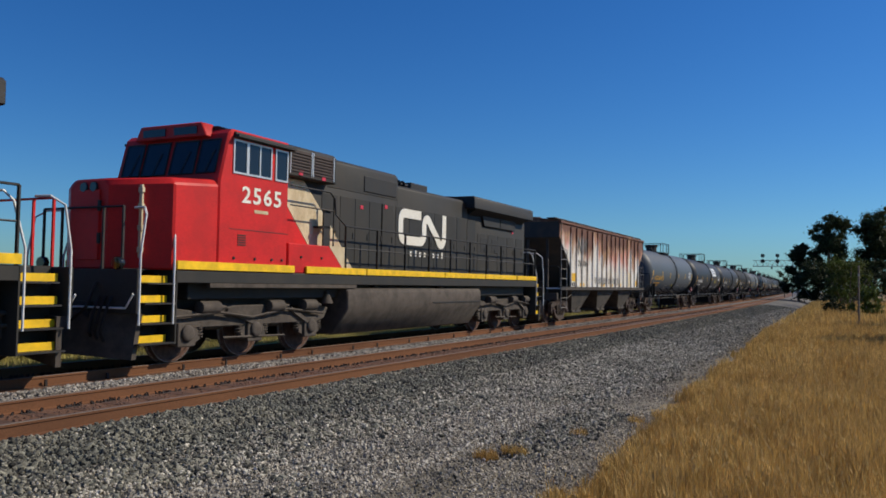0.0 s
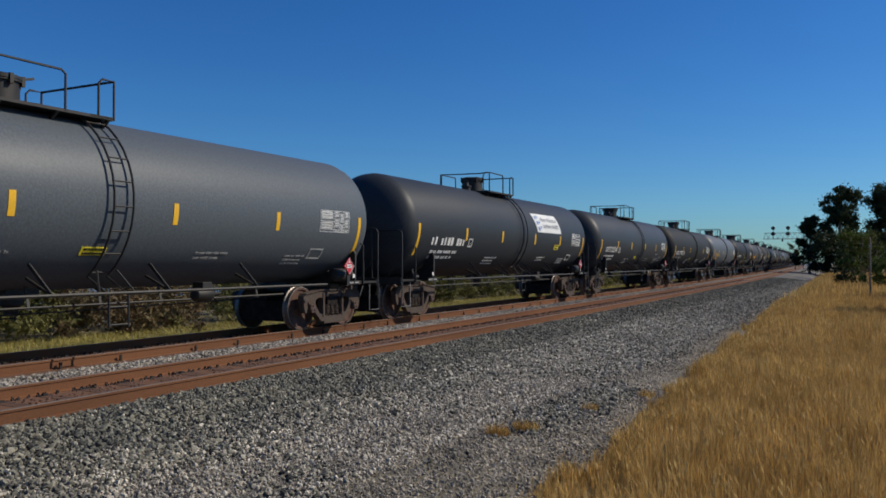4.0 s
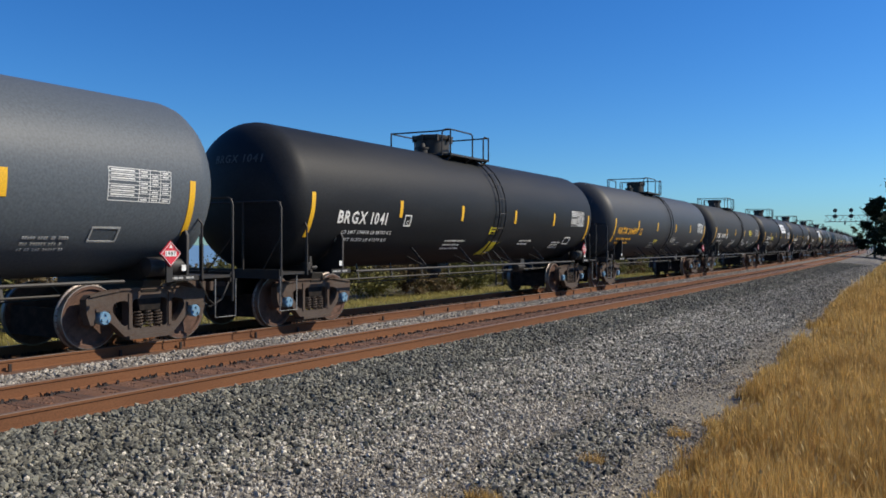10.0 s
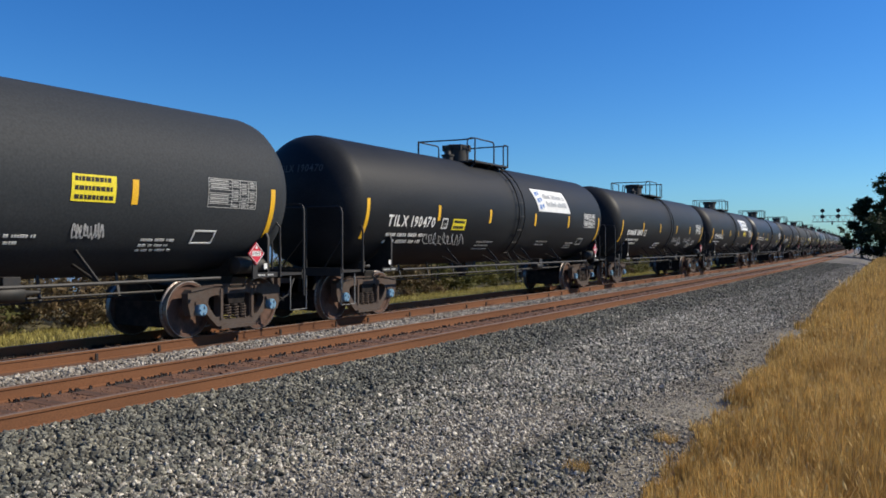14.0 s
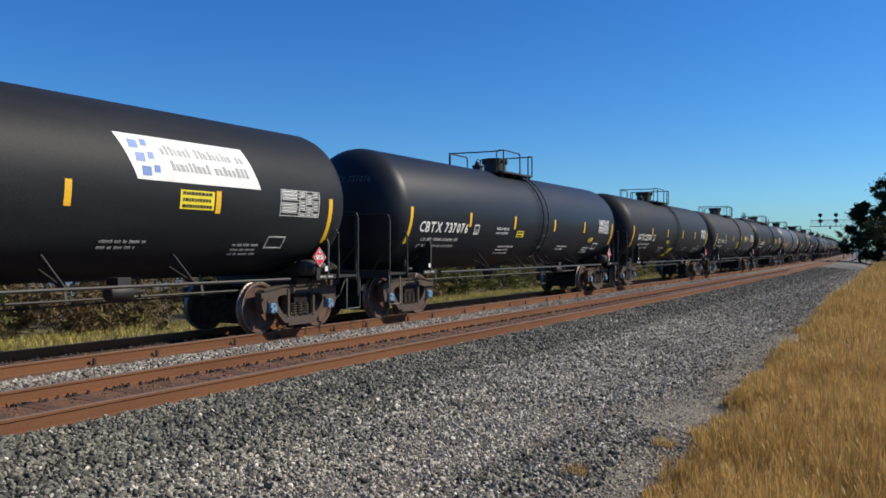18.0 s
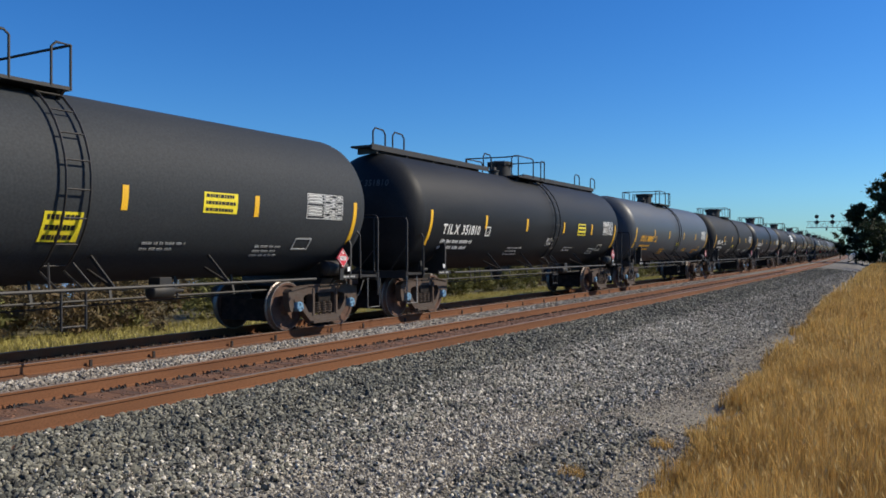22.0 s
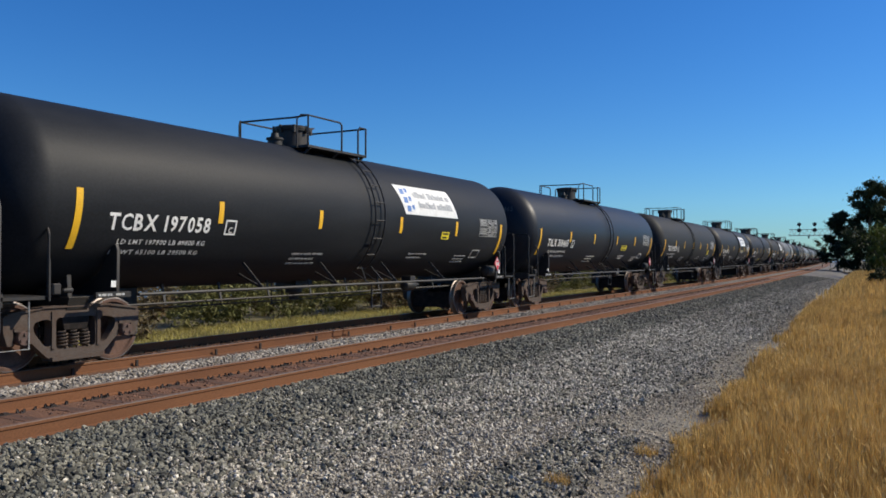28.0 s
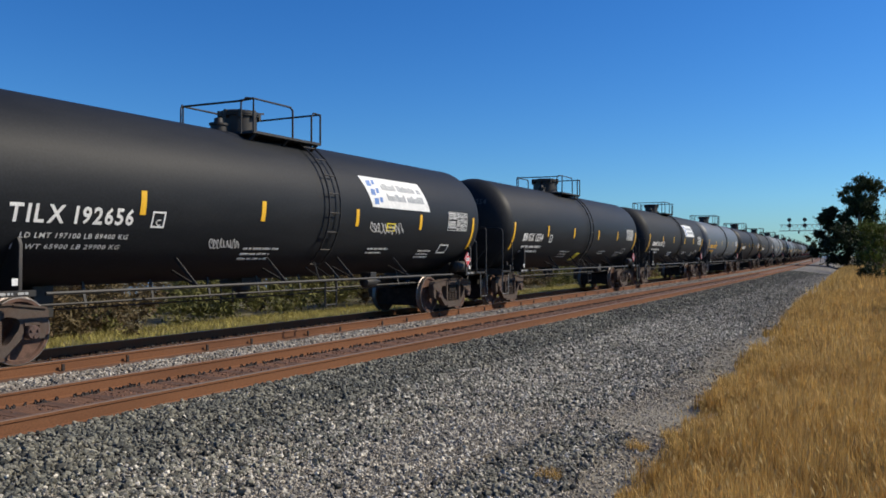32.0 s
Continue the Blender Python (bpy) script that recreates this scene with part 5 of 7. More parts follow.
def dress(car, mark="", ink=M_WHITE, limits="", width=2.3, extras=(), panel=True, seed=0, bold=0.035):
    """Lettering and decals of one car."""
    rng = random.Random(seed)
    s0 = F + (1.95 if width > 2.4 else 2.35)
    if mark:
        for name, sh in spelled(mark, s0, -0.56, 0.275, width, bold=0.026):
            part(name, sh, ink, car, "stencilled {} of the car number".format(name))
    else:
        part("road_number", bars(Shape(), [2.2], s0, -0.55, 0, 0.26, rng), ink, car, "unreadable stencilled car number")
    def on_head(s, t, lift):
        return (s, F + T0 + 0.78 - 0.78 * math.sqrt(max(0.0, 1 - (s * s + t * t) / RC ** 2)) - lift, ZC + t)
    if mark:
        part("head_number", letters(mark, -0.35, 0.62, 0.17, 1.15, place=on_head, bold=0.02), M_HEADTXT, car, "dark grey number on the tank's end")
    for k, row in enumerate(limits.split("|") if limits else ("", "")):
        line = letters(row, s0 + 0.25 - 0.08 * k, -0.80 - 0.19 * k, 0.09, 1.85, bold=0.012) if row else bars(Shape(), [1.75 - 0.1 * k], s0 + 0.1, -0.82 - 0.19 * k, 0, 0.10, rng)
        tagged(part("weight_stencil", line, ink, car), kind="stuff")
    if panel:
        part("plate_mark", plate_box(letters("C", F + 4.93, -0.54, 0.11, 0.10), F + 4.84, -0.58, 0.28, 0.28), ink, car, "boxed plate mark")
    misc = bars(Shape(), [1.0, 0.8, 0.9], F + 6.3 + rng.random(), -0.98, 0.13, 0.05, rng)
    bars(misc, [0.9, 0.7], F + 11.2 + rng.random() * 0.5, -0.95, 0.12, 0.05, rng)
    bars(misc, [0.7, 0.6, 0.7], F + 13.9 + rng.random() * 0.3, -1.0, 0.11, 0.05, rng)
    plate_box(misc, F + 15.0, -1.05, 0.5, 0.28)
    tagged(part("small_stencil", misc, M_GREYTXT if seed % 2 else ink, car), kind="stuff")
    for kind, *q in extras:
        if kind == "yellow":
            s, t, w, h = q
            part("decal", patch(Shape(), F + s, F + s + w, t, t + h, 0.009), M_LEMON, car, "yellow decal")
            if w >= 0.4:
                rows = 3 if h > 0.3 else 2
                print_ = Shape()
                for k in range(rows):
                    u, v0 = F + s + 0.05, t + h * (k + 0.25) / rows
                    while u < F + s + w - 0.1:
                        q0 = rng.uniform(0.03, 0.08)
                        patch(print_, u, u + q0, v0, v0 + h * 0.5 / rows, 0.012)
                        u += q0 + 0.015
                tagged(part("decal_print", print_, M_IRON, car), kind="stuff")
        elif kind == "slant":
            s, t, w, h = q
            part("decal", patch(Shape(), F + s, F + s + w, t - 0.15, t + h - 0.12, 0.009, shear=0.24), M_LEMON, car, "slanted yellow decal")
        elif kind == "scrawl":
            tagged(part("graffiti", scrawl(F + q[0], q[1], q[2], q[3], rng), M_CHALK, car), "white spray-painted scrawl", kind="stuff")
        elif kind == "sticker":
            sticker(car, {11: 0.85, 22: 0.35}.get(seed, 0.0))
        elif kind == "words":
            tx = Shape()
            for k, row in enumerate(q[2].split("|")):
                tx.add(*(lambda o: (o.v, o.f))(letters(row, F + q[0], q[1] - 0.14 * k, 0.085, q[3])))
            part("stencil_words", tx, ink, car)


def walkway(car):
    """The full-length running board along one tank's top."""
    wb = Shape()
    for a, b in ((0.75, 7.3), (10.0, 17.4)):
        wb.box(-0.32, 0.32, F + a, F + b, 4.22, 4.27)
        wb.box(0.30, 0.34, F + a, F + b, 4.16, 4.30)
        s = a + 0.3
        while s < b:
            wb.box(-0.3, 0.3, F + s - 0.03, F + s + 0.03, 4.08, 4.23)
            s += 1.4
    part("running_board", wb, M_IRON, car, "black running board along the tank's top")
    for s in (0.85, 1.75, 7.0, 15.2, 17.1):
        gr = Shape().tube([(0.30, F + s, 4.27), (0.30, F + s, 4.62), (0.30, F + s + 0.1, 4.72), (0.30, F + s + 0.45, 4.70), (0.30, F + s + 0.55, 4.60), (0.30, F + s + 0.55, 4.27)], 0.022, 6)
        part("grab_iron", gr, M_IRON, car)


CARS = []
# what sets one car's fittings apart: shifts of the top platform, the end stripes, the tapes and the manway
TRIM = {3: (0.3, 0, 0, 0), 4: (0.4, 0, 0, 0.15), 5: (0.15, 0, 0, 0.5), 6: (0.23, 0, 0.1, 0), 7: (0.1, 0, 0, 0.65), 8: (0.05, 0, 0.1, 0), 11: (-0.2, 0.15, 0, 0.1), 12: (0.15, 0, 0, 0.7), 13: (-0.1, 0, 0, 0.35), 14: (0.45, 0, 0.15, 0.2), 15: (0.6, 0.2, 0.25, 0), 17: (0.1, 0, 0, 0.1), 19: (0.25, 0.3, 0.15, 0), 20: (0.15, 0.1, 0.1, 0), 21: (0.5, 0, 0, 0.45), 22: (0.25, 0.1, 0.08, 0)}
PAINTED = "{} tank car with a railed manway platform on top"
WORDS = {"black": "black", "gloss": "glossy black", "slate": "slate-black", "sheen": "worn glossy black", "soot": "sooty black", "brown": "dusty brownish-black", "grey": "dark grey", "iron": "iron-grey", "pale": "weathered grey"}
MARKED = {
    1: ("grey", "UTLX 208240", M_AMBER, "", 2.12, [("yellow", 8.9, -1.0, 0.5, 0.16)]),
    2: ("slate", "", M_WHITE, "", 2.12, [("sticker",), ("yellow", 13.0, -0.55, 0.5, 0.2)]),
    3: ("slate", "GATX 222746", M_WHITE, "", 2.12, [("words", 13.75, -0.62, "FRA AIP", 0.6), ("yellow", 8.7, -0.95, 0.42, 0.18), ("scrawl", 13.7, -1.05, 1.0, 0.25)]),
    4: ("soot", "CBTX 737831", M_WHITE, "LD LMT 194000 LB 88000 KG|LT WT 92000 LB 41700 KG", 2.5, [("yellow", 7.8, -0.98, 0.5, 0.18)]),
    5: ("grey", "UTLX 210070", M_AMBER, "", 2.12, [("yellow", 9.1, -0.95, 0.5, 0.16)]),
    6: ("black", "BRGX 1041", M_WHITE, "LD LMT 194800 LB 88350 KG|LT WT 91200 LB 41350 KG", 1.8, [("yellow", 9.3, -0.72, 0.42, 0.20), ("slant", 9.35, -1.35, 0.6, 0.5)]),
    7: ("sheen", "NATX 264499", M_AMBER, "", 2.5, [("yellow", 7.5, -0.98, 0.5, 0.18), ("scrawl", 10.2, -1.0, 0.9, 0.4)]),
    8: ("brown", "TCBX 304050", M_WHITE, "LD LMT 198100 LB 89850 KG|LT WT 64900 LB 29400 KG", 2.5, [("yellow", 12.55, -0.36, 0.75, 0.40), ("scrawl", 6.9, -1.02, 1.0, 0.42), ("scrawl", 10.3, -0.95, 0.7, 0.42), ("scrawl", 12.7, -1.0, 0.55, 0.36)]),
    9: ("black", "TILX 190470", M_WHITE, "", 2.12, [("sticker",), ("scrawl", 4.2, -1.15, 2.2, 0.5), ("yellow", 5.4, -0.6, 0.7, 0.3)]),
    10: ("black", "", M_WHITE, "", 2.12, [("scrawl", 10.3, -0.9, 1.8, 0.35), ("scrawl", 12.9, -0.95, 1.5, 0.4)]),
    11: ("black", "TILX 192456", M_WHITE, "", 2.12, [("sticker",), ("yellow", 12.7, -0.32, 0.75, 0.32)]),
    12: ("gloss", "CBTX 737076", M_WHITE, "LD LMT 195000 LB 88400 KG|LT WT 91000 LB 41300 KG", 2.5, [("words", 6.2, -0.42, "THERMAL PROTECTION|SYSTEM EQUIPPED", 0.85), ("yellow", 7.7, -0.62, 0.5, 0.2), ("yellow", 14.3, -0.72, 0.4, 0.16)]),
    13: ("black", "GATX 222786", M_WHITE, "LD LMT 195300 LB 88580 KG|LT WT 90700 LB 41150 KG", 2.12, [("slant", 8.5, -1.45, 0.7, 0.6), ("yellow", 7.6, -0.7, 0.4, 0.16)]),
    14: ("brown", "TCBX 304042", M_GREYTXT, "", 2.5, [("yellow", 12.4, -0.34, 0.8, 0.36), ("yellow", 9.5, -0.92, 0.62, 0.48)]),
    15: ("black", "TILX 351810", M_WHITE, "", 2.12, [("yellow", 12.3, -0.42, 0.8, 0.42), ("scrawl", 9.6, -0.9, 0.6, 0.4)]),
    16: ("iron", "UTLX 205405", M_AMBER, "", 2.12, [("yellow", 9.4, -0.75, 0.4, 0.16)]),
    17: ("soot", "BRGX 1011", M_WHITE, "", 1.8, [("yellow", 8.0, -0.75, 0.4, 0.16)]),
    18: ("gloss", "", M_WHITE, "", 2.12, []),
    19: ("black", "TCBX 197058", M_WHITE, "LD LMT 197900 LB 89800 KG|LT WT 65100 LB 29500 KG", 2.12, [("sticker",), ("yellow", 12.9, -0.48, 0.4, 0.2)]),
    20: ("gloss", "TILX 318465", M_WHITE, "LD LMT 206600 LB 93700 KG|LT WT 79400 LB 36000 KG", 2.12, [("yellow", 11.6, -0.62, 0.8, 0.22)]),
    21: ("soot", "TILX 190853", M_WHITE, "LD LMT 196800 LB 89250 KG|LT WT 66200 LB 30050 KG", 2.12, [("yellow", 14.2, -0.75, 0.5, 0.3)]),
    22: ("black", "TILX 192656", M_WHITE, "LD LMT 197100 LB 89400 KG|LT WT 65900 LB 29900 KG", 2.12, [("sticker",), ("yellow", 12.0, -0.45, 0.4, 0.2), ("scrawl", 11.3, -0.55, 1.5, 0.35), ("scrawl", 6.3, -0.98, 0.8, 0.26)]),
    23: ("black", "BRGX 1254", M_WHITE, "", 1.8, [("slant", 8.4, -1.3, 0.5, 0.4)]),
}


def build_tank_cars():
    first = base_tank()
    # a plainer set for the cars that never come near
    skip = {"tread", "bearing_cap", "pipe_hanger", "side_brace", "grab_post", "step_stirrup", "relief_valve", "valve_box", "stencil_plate", "air_hose", "coil_spring", "bolt", "brake_beam"}
    shades = ["soot", "grey", "black", "brown", "pale", "black", "grey", "soot"]
    for n in range(1, 47):
        if n == 1:
            car = first
        elif n == 21:
            car = base_tank(-1.15, (4.2, 6.55, 9.3, 11.5, 13.9))
        elif n <= 25:
            car = copy_thing(first, Matrix())
        else:
            car = copy_thing(far, Matrix()) if n > 26 else copy_thing(first, Matrix())
        if n == 26:
            for ob in list(car.children_recursive):
                if ob.name.split(".")[0] in skip:
                    bpy.data.objects.remove(ob)
            far = car
        CARS.append(car)
    for n, car in enumerate(CARS, 1):
        paint, mark, ink, limits, width, extras = MARKED.get(n, (shades[n % 8], "", M_AMBER if n % 5 == 0 else M_WHITE, "", 2.3, [("sticker",)] if n in (24, 29, 33) else []))
        body = [o for o in car.children if o.name.split(".")[0] == "tank"][0]
        body.material_slots[0].link = "OBJECT"
        body.material_slots[0].material = PAINT[paint]
        words = PAINTED.format(WORDS[paint])
        if ("sticker",) in extras:
            words = "{} tank car with a white slanted panel".format(WORDS[paint])
        if n == 15:
            words = "black tank car with a running board along its top"
            walkway(car)
        tagged(car, words)
        top, stripe, tapes, dome = TRIM.get(n, (0, 0, 0.08, 0))
        for ob in car.children:
            kind = ob.name.split(".")[0]
            if kind in ("top_platform", "platform_railing", "cross_railing", "manway", "relief_valve", "valve_box", "ladder"):
                ob.location.y += top + (dome if kind in ("manway", "valve_box") else 0)
                if kind == "manway" and n in (6, 17, 23):
                    ob.scale = (1.3, 1.3, 1.06)
                    ob.location.y -= 0.3 * (F + 8.25)
                    ob.location.z -= 0.06 * 3.95
            elif kind == "reflective_stripe":
                a = sum(v.co.y for v in ob.data.vertices) / len(ob.data.vertices) - F
                ob.location.y += stripe if a < 2 else -stripe * 0.5 if a > 16 else tapes
        for ob in car.children_recursive:
            kind = ob.name.split(".")[0]
            if kind == "bearing_cap" and not 4 <= n <= 17 or kind == "data_panel" and n in (8, 19, 20, 21):
                ob.material_slots[0].link = "OBJECT"
                ob.material_slots[0].material = M_CAPBR if kind == "bearing_cap" else M_GREYTXT
        if n <= 25:
            dress(car, mark, ink, limits, width, extras, seed=n)
        else:
            rng = random.Random(n)
            part("road_number", bars(Shape(), [2.2], F + 2.1, -0.52, 0, 0.26, rng), ink, car)
            if extras:
                sticker(car)


# ---------------------------------------------------------------- covered hopper
HOPPERS = []


def build_hopper():
    h = base("covered_hopper", "rusty grey-white covered hopper car with vertical ribs and faded lettering", "hopper car", "train")
    y0, y1, top, low = -8.1, 8.1, 4.34, 1.50
    side = [(y0, top), (y1, top), (y1, 3.70), (y1 - 1.65, 2.35), (y1 - 1.80, low), (y0 + 1.80, low), (y0 + 1.65, 2.35), (y0, 3.70)]
    for x in (-1, 1):
        part("side_sheet", Shape().prism(side, *sorted((x * 1.46, x * 1.50))), M_HOPPER, h, "chalky side sheet, rusted along its top")
        for k in range(16):
            s = -6.6 + k * 0.88
            rb = Shape().prism([(s - 0.035, low), (s + 0.035, low), (s + 0.035, top - 0.17), (s, top - 0.12), (s - 0.035, top - 0.17)], *sorted((x * 1.50, x * 1.57)))
            part("rib", rb, M_HOPPER, h, bevel=0.01)
        edge = Shape().box(*sorted((x * 1.44, x * 1.56)), y0, y1, top - 0.06, top + 0.05)
        part("top_chord", edge, M_HOPPER, h, bevel=0.012)
        part("side_sill", Shape().box(*sorted((x * 1.42, x * 1.58)), y0 + 0.1, y1 - 0.1, low - 0.12, low), M_HOPDK, h, bevel=0.01)
        part("sill_flange", Shape().box(*sorted((x * 1.42, x * 1.60)), y0 + 0.1, y1 - 0.1, low + 0.002, low + 0.03), M_HOPDK, h)
        for e, d in ((y0, 1), (y1, -1)):
            rg = Shape().tube([(x * 1.53, e + d * 0.15, 0.55), (x * 1.53, e + d * 0.15, 4.3)], 0.015, 6)
            rg.tube([(x * 1.53, e + d * 0.95, 0.55), (x * 1.53, e + d * 0.95, 3.1)], 0.019, 6)
            for k in range(7):
                z = 0.62 + k * 0.42
                rg.tube([(x * 1.53, e + d * 0.15, z), (x * 1.53, e + d * 0.95, z)], 0.014, 5)
            part("corner_ladder", rg, M_LADDER, h, "grey steel corner ladder", smooth=30)
            pl = Shape().box(*sorted((x * 0.9, x * 1.55)), *sorted((e + d * 0.05, e + d * 1.75)), 1.42, 1.48)
            part("corner_platform", pl, M_RAILW, h)
    part("roof", Shape().loft([(-1.5, top), (-1.2, top + 0.10), (-0.5, top + 0.17), (0.5, top + 0.17), (1.2, top + 0.10), (1.5, top)], y0, y1), M_HOPPER, h)
    part("roof_walk", Shape().box(0.95, 1.35, y0 - 0.15, y1 + 0.15, top + 0.13, top + 0.17).box(-1.35, -0.95, y0 - 0.15, y1 + 0.15, top + 0.13, top + 0.17), M_HOPDK, h)
    for k in range(10):
        s = y0 + 0.9 + k * 1.6
        part("hatch", Shape().turn([(top + 0.12, 0.36), (top + 0.24, 0.36), (top + 0.28, 0.30), (top + 0.29, 0.05)], "z", (0, s, 0), 18), M_HOPDK, h)
        part("hatch_clamp", Shape().tube([(1.42, s - 0.25, top + 0.05), (1.42, s - 0.2, top + 0.13), (1.42, s + 0.2, top + 0.13), (1.42, s + 0.25, top + 0.05)], 0.03, 6), M_IRON, h)
    for d in (-1, 1):
        e = d * 8.05
        slope = Shape().prism([(e, 4.38), (e, 3.72), (e - d * 2.9, 1.55), (e - d * 2.9, 1.45), (e + d * 0.04, 3.66), (e + d * 0.04, 4.38)], -1.46, 1.46)
        part("slope_sheet", slope, M_HOPDK, h, "dark sloping end sheet")
        for x in (-0.9, 0.0, 0.9):
            part("end_post", Shape().beam((x, e - d * 0.1, 1.2), (x, e - d * 0.1, 3.75), 0.10, 0.08), M_HOPDK, h)
        part("end_rail", Shape().tube([(1.5, e, 1.45), (1.5, e, 2.3), (1.4, e, 2.4), (-1.4, e, 2.4), (-1.5, e, 2.3), (-1.5, e, 1.45)], 0.02, 6), M_IRON, h)
        coupler(h, d * 8.85, d)
        truck(h, d * 6.75)
        part("end_sill", Shape().box(-1.45, 1.45, min(e, e + d * 0.2), max(e, e + d * 0.2), 0.95, 1.25), M_HOPDK, h, bevel=0.015)
        part("stub_sill", Shape().box(-0.3, 0.3, *sorted((d * 4.6, d * 8.8)), 0.72, 1.1), M_IRON, h)
    for c in (-4.3, 0.0, 4.3):
        bay = Shape()
        t = [(-1.42, c - 1.75, 1.50), (1.42, c - 1.75, 1.50), (1.42, c + 1.75, 1.50), (-1.42, c + 1.75, 1.50)]
        b = [(-0.85, c - 0.62, 0.42), (1.05, c - 0.62, 0.42), (1.05, c + 0.62, 0.42), (-0.85, c + 0.62, 0.42)]
        bay.add(t + b, [(0, 1, 5, 4), (1, 2, 6, 5), (2, 3, 7, 6), (3, 0, 4, 7), (3, 2, 1, 0), (4, 5, 6, 7)])
        bp = part("discharge_bay", bay, M_BAY, h, "dusty sloping discharge bay")
        gate = Shape().box(-0.95, 1.12, c - 0.68, c + 0.68, 0.32, 0.43)
        gate.beam((1.15, c - 0.2, 0.40), (1.22, c + 0.25, 0.62), 0.05, 0.05)
        part("outlet_gate", gate, M_BAY, bp, bevel=0.01)
    part("train_pipe", Shape().tube([(1.3, -6.6, 0.95), (1.38, -5.2, 1.38), (1.38, 5.2, 1.38), (1.3, 6.6, 0.95)], 0.025, 5), M_BAY, h)
    flat = lambda s, t, lift: (1.502 + lift, s, t)
    for s, t, w, hh in ((-6.55, 1.78, 0.78, 0.36), (-5.05, 1.56, 0.7, 0.14), (-1.45, 1.56, 0.7, 0.14), (0.35, 1.56, 0.6, 0.14), (2.1, 1.58, 0.6, 0.15), (5.75, 1.64, 0.6, 0.26)):
        part("reflector", Shape().box(1.498, 1.505, s, s + w, t, t + hh), M_YEL, h, "faded yellow reflector patch")
    part("white_patch", Shape().box(1.498, 1.506, 4.25, 5.0, 1.58, 2.35), M_CREAM, h)
    part("road_letters", letters("N", -5.46, 3.02, 0.82, 0.62, place=flat, bold=0.04), M_FADED, h, "faded black letter")
    part("road_letters", letters("W", -4.72, 3.02, 0.82, 0.78, place=flat, bold=0.04), M_FADED, h, "faded black letter")
    part("road_number", letters("76", -5.40, 2.46, 0.30, 0.48, place=flat, bold=0.03), M_FADED, h)
    part("road_number", letters("704", -4.64, 2.46, 0.30, 0.72, place=flat, bold=0.03), M_FADED, h)
    rng = random.Random(12)
    gr = Shape()
    for s in (-2.6, -1.75, -1.1, -0.3, 0.5, 1.2):
        pts = [(s + 0.85 * k / 26 + 0.10 * math.cos(k * 1.15), 1.84 + 0.22 * math.sin(k * 1.15 + 0.4 * math.sin(k * 0.6 + s)) * rng.uniform(0.5, 1)) for k in range(27)]
        for (a, b), (c, d) in zip(pts, pts[1:]):
            q = Vector((-(d - b), c - a)).normalized() * 0.013
            gr.add([(1.508, a + q.x, b + q.y), (1.508, a - q.x, b - q.y), (1.508, c - q.x, d - q.y), (1.508, c + q.x, d + q.y)], [(0, 1, 2, 3)])
    part("graffiti", gr, M_FADED, h, "dark spray-painted scrawl", smooth=0)
    part("notice_box", Shape().box(1.498, 1.504, -6.45, -6.1, 1.56, 1.72).box(1.498, 1.504, -6.05, -5.85, 1.56, 1.72), M_FADED, h)
    for ob in h.children_recursive:
        if ob.name.split(".")[0] == "bearing_cap":
            ob.material_slots[0].link = "OBJECT"
            ob.material_slots[0].material = M_CAPBR
    HOPPERS.append(h)


# ---------------------------------------------------------------- locomotives
LOCOS = []


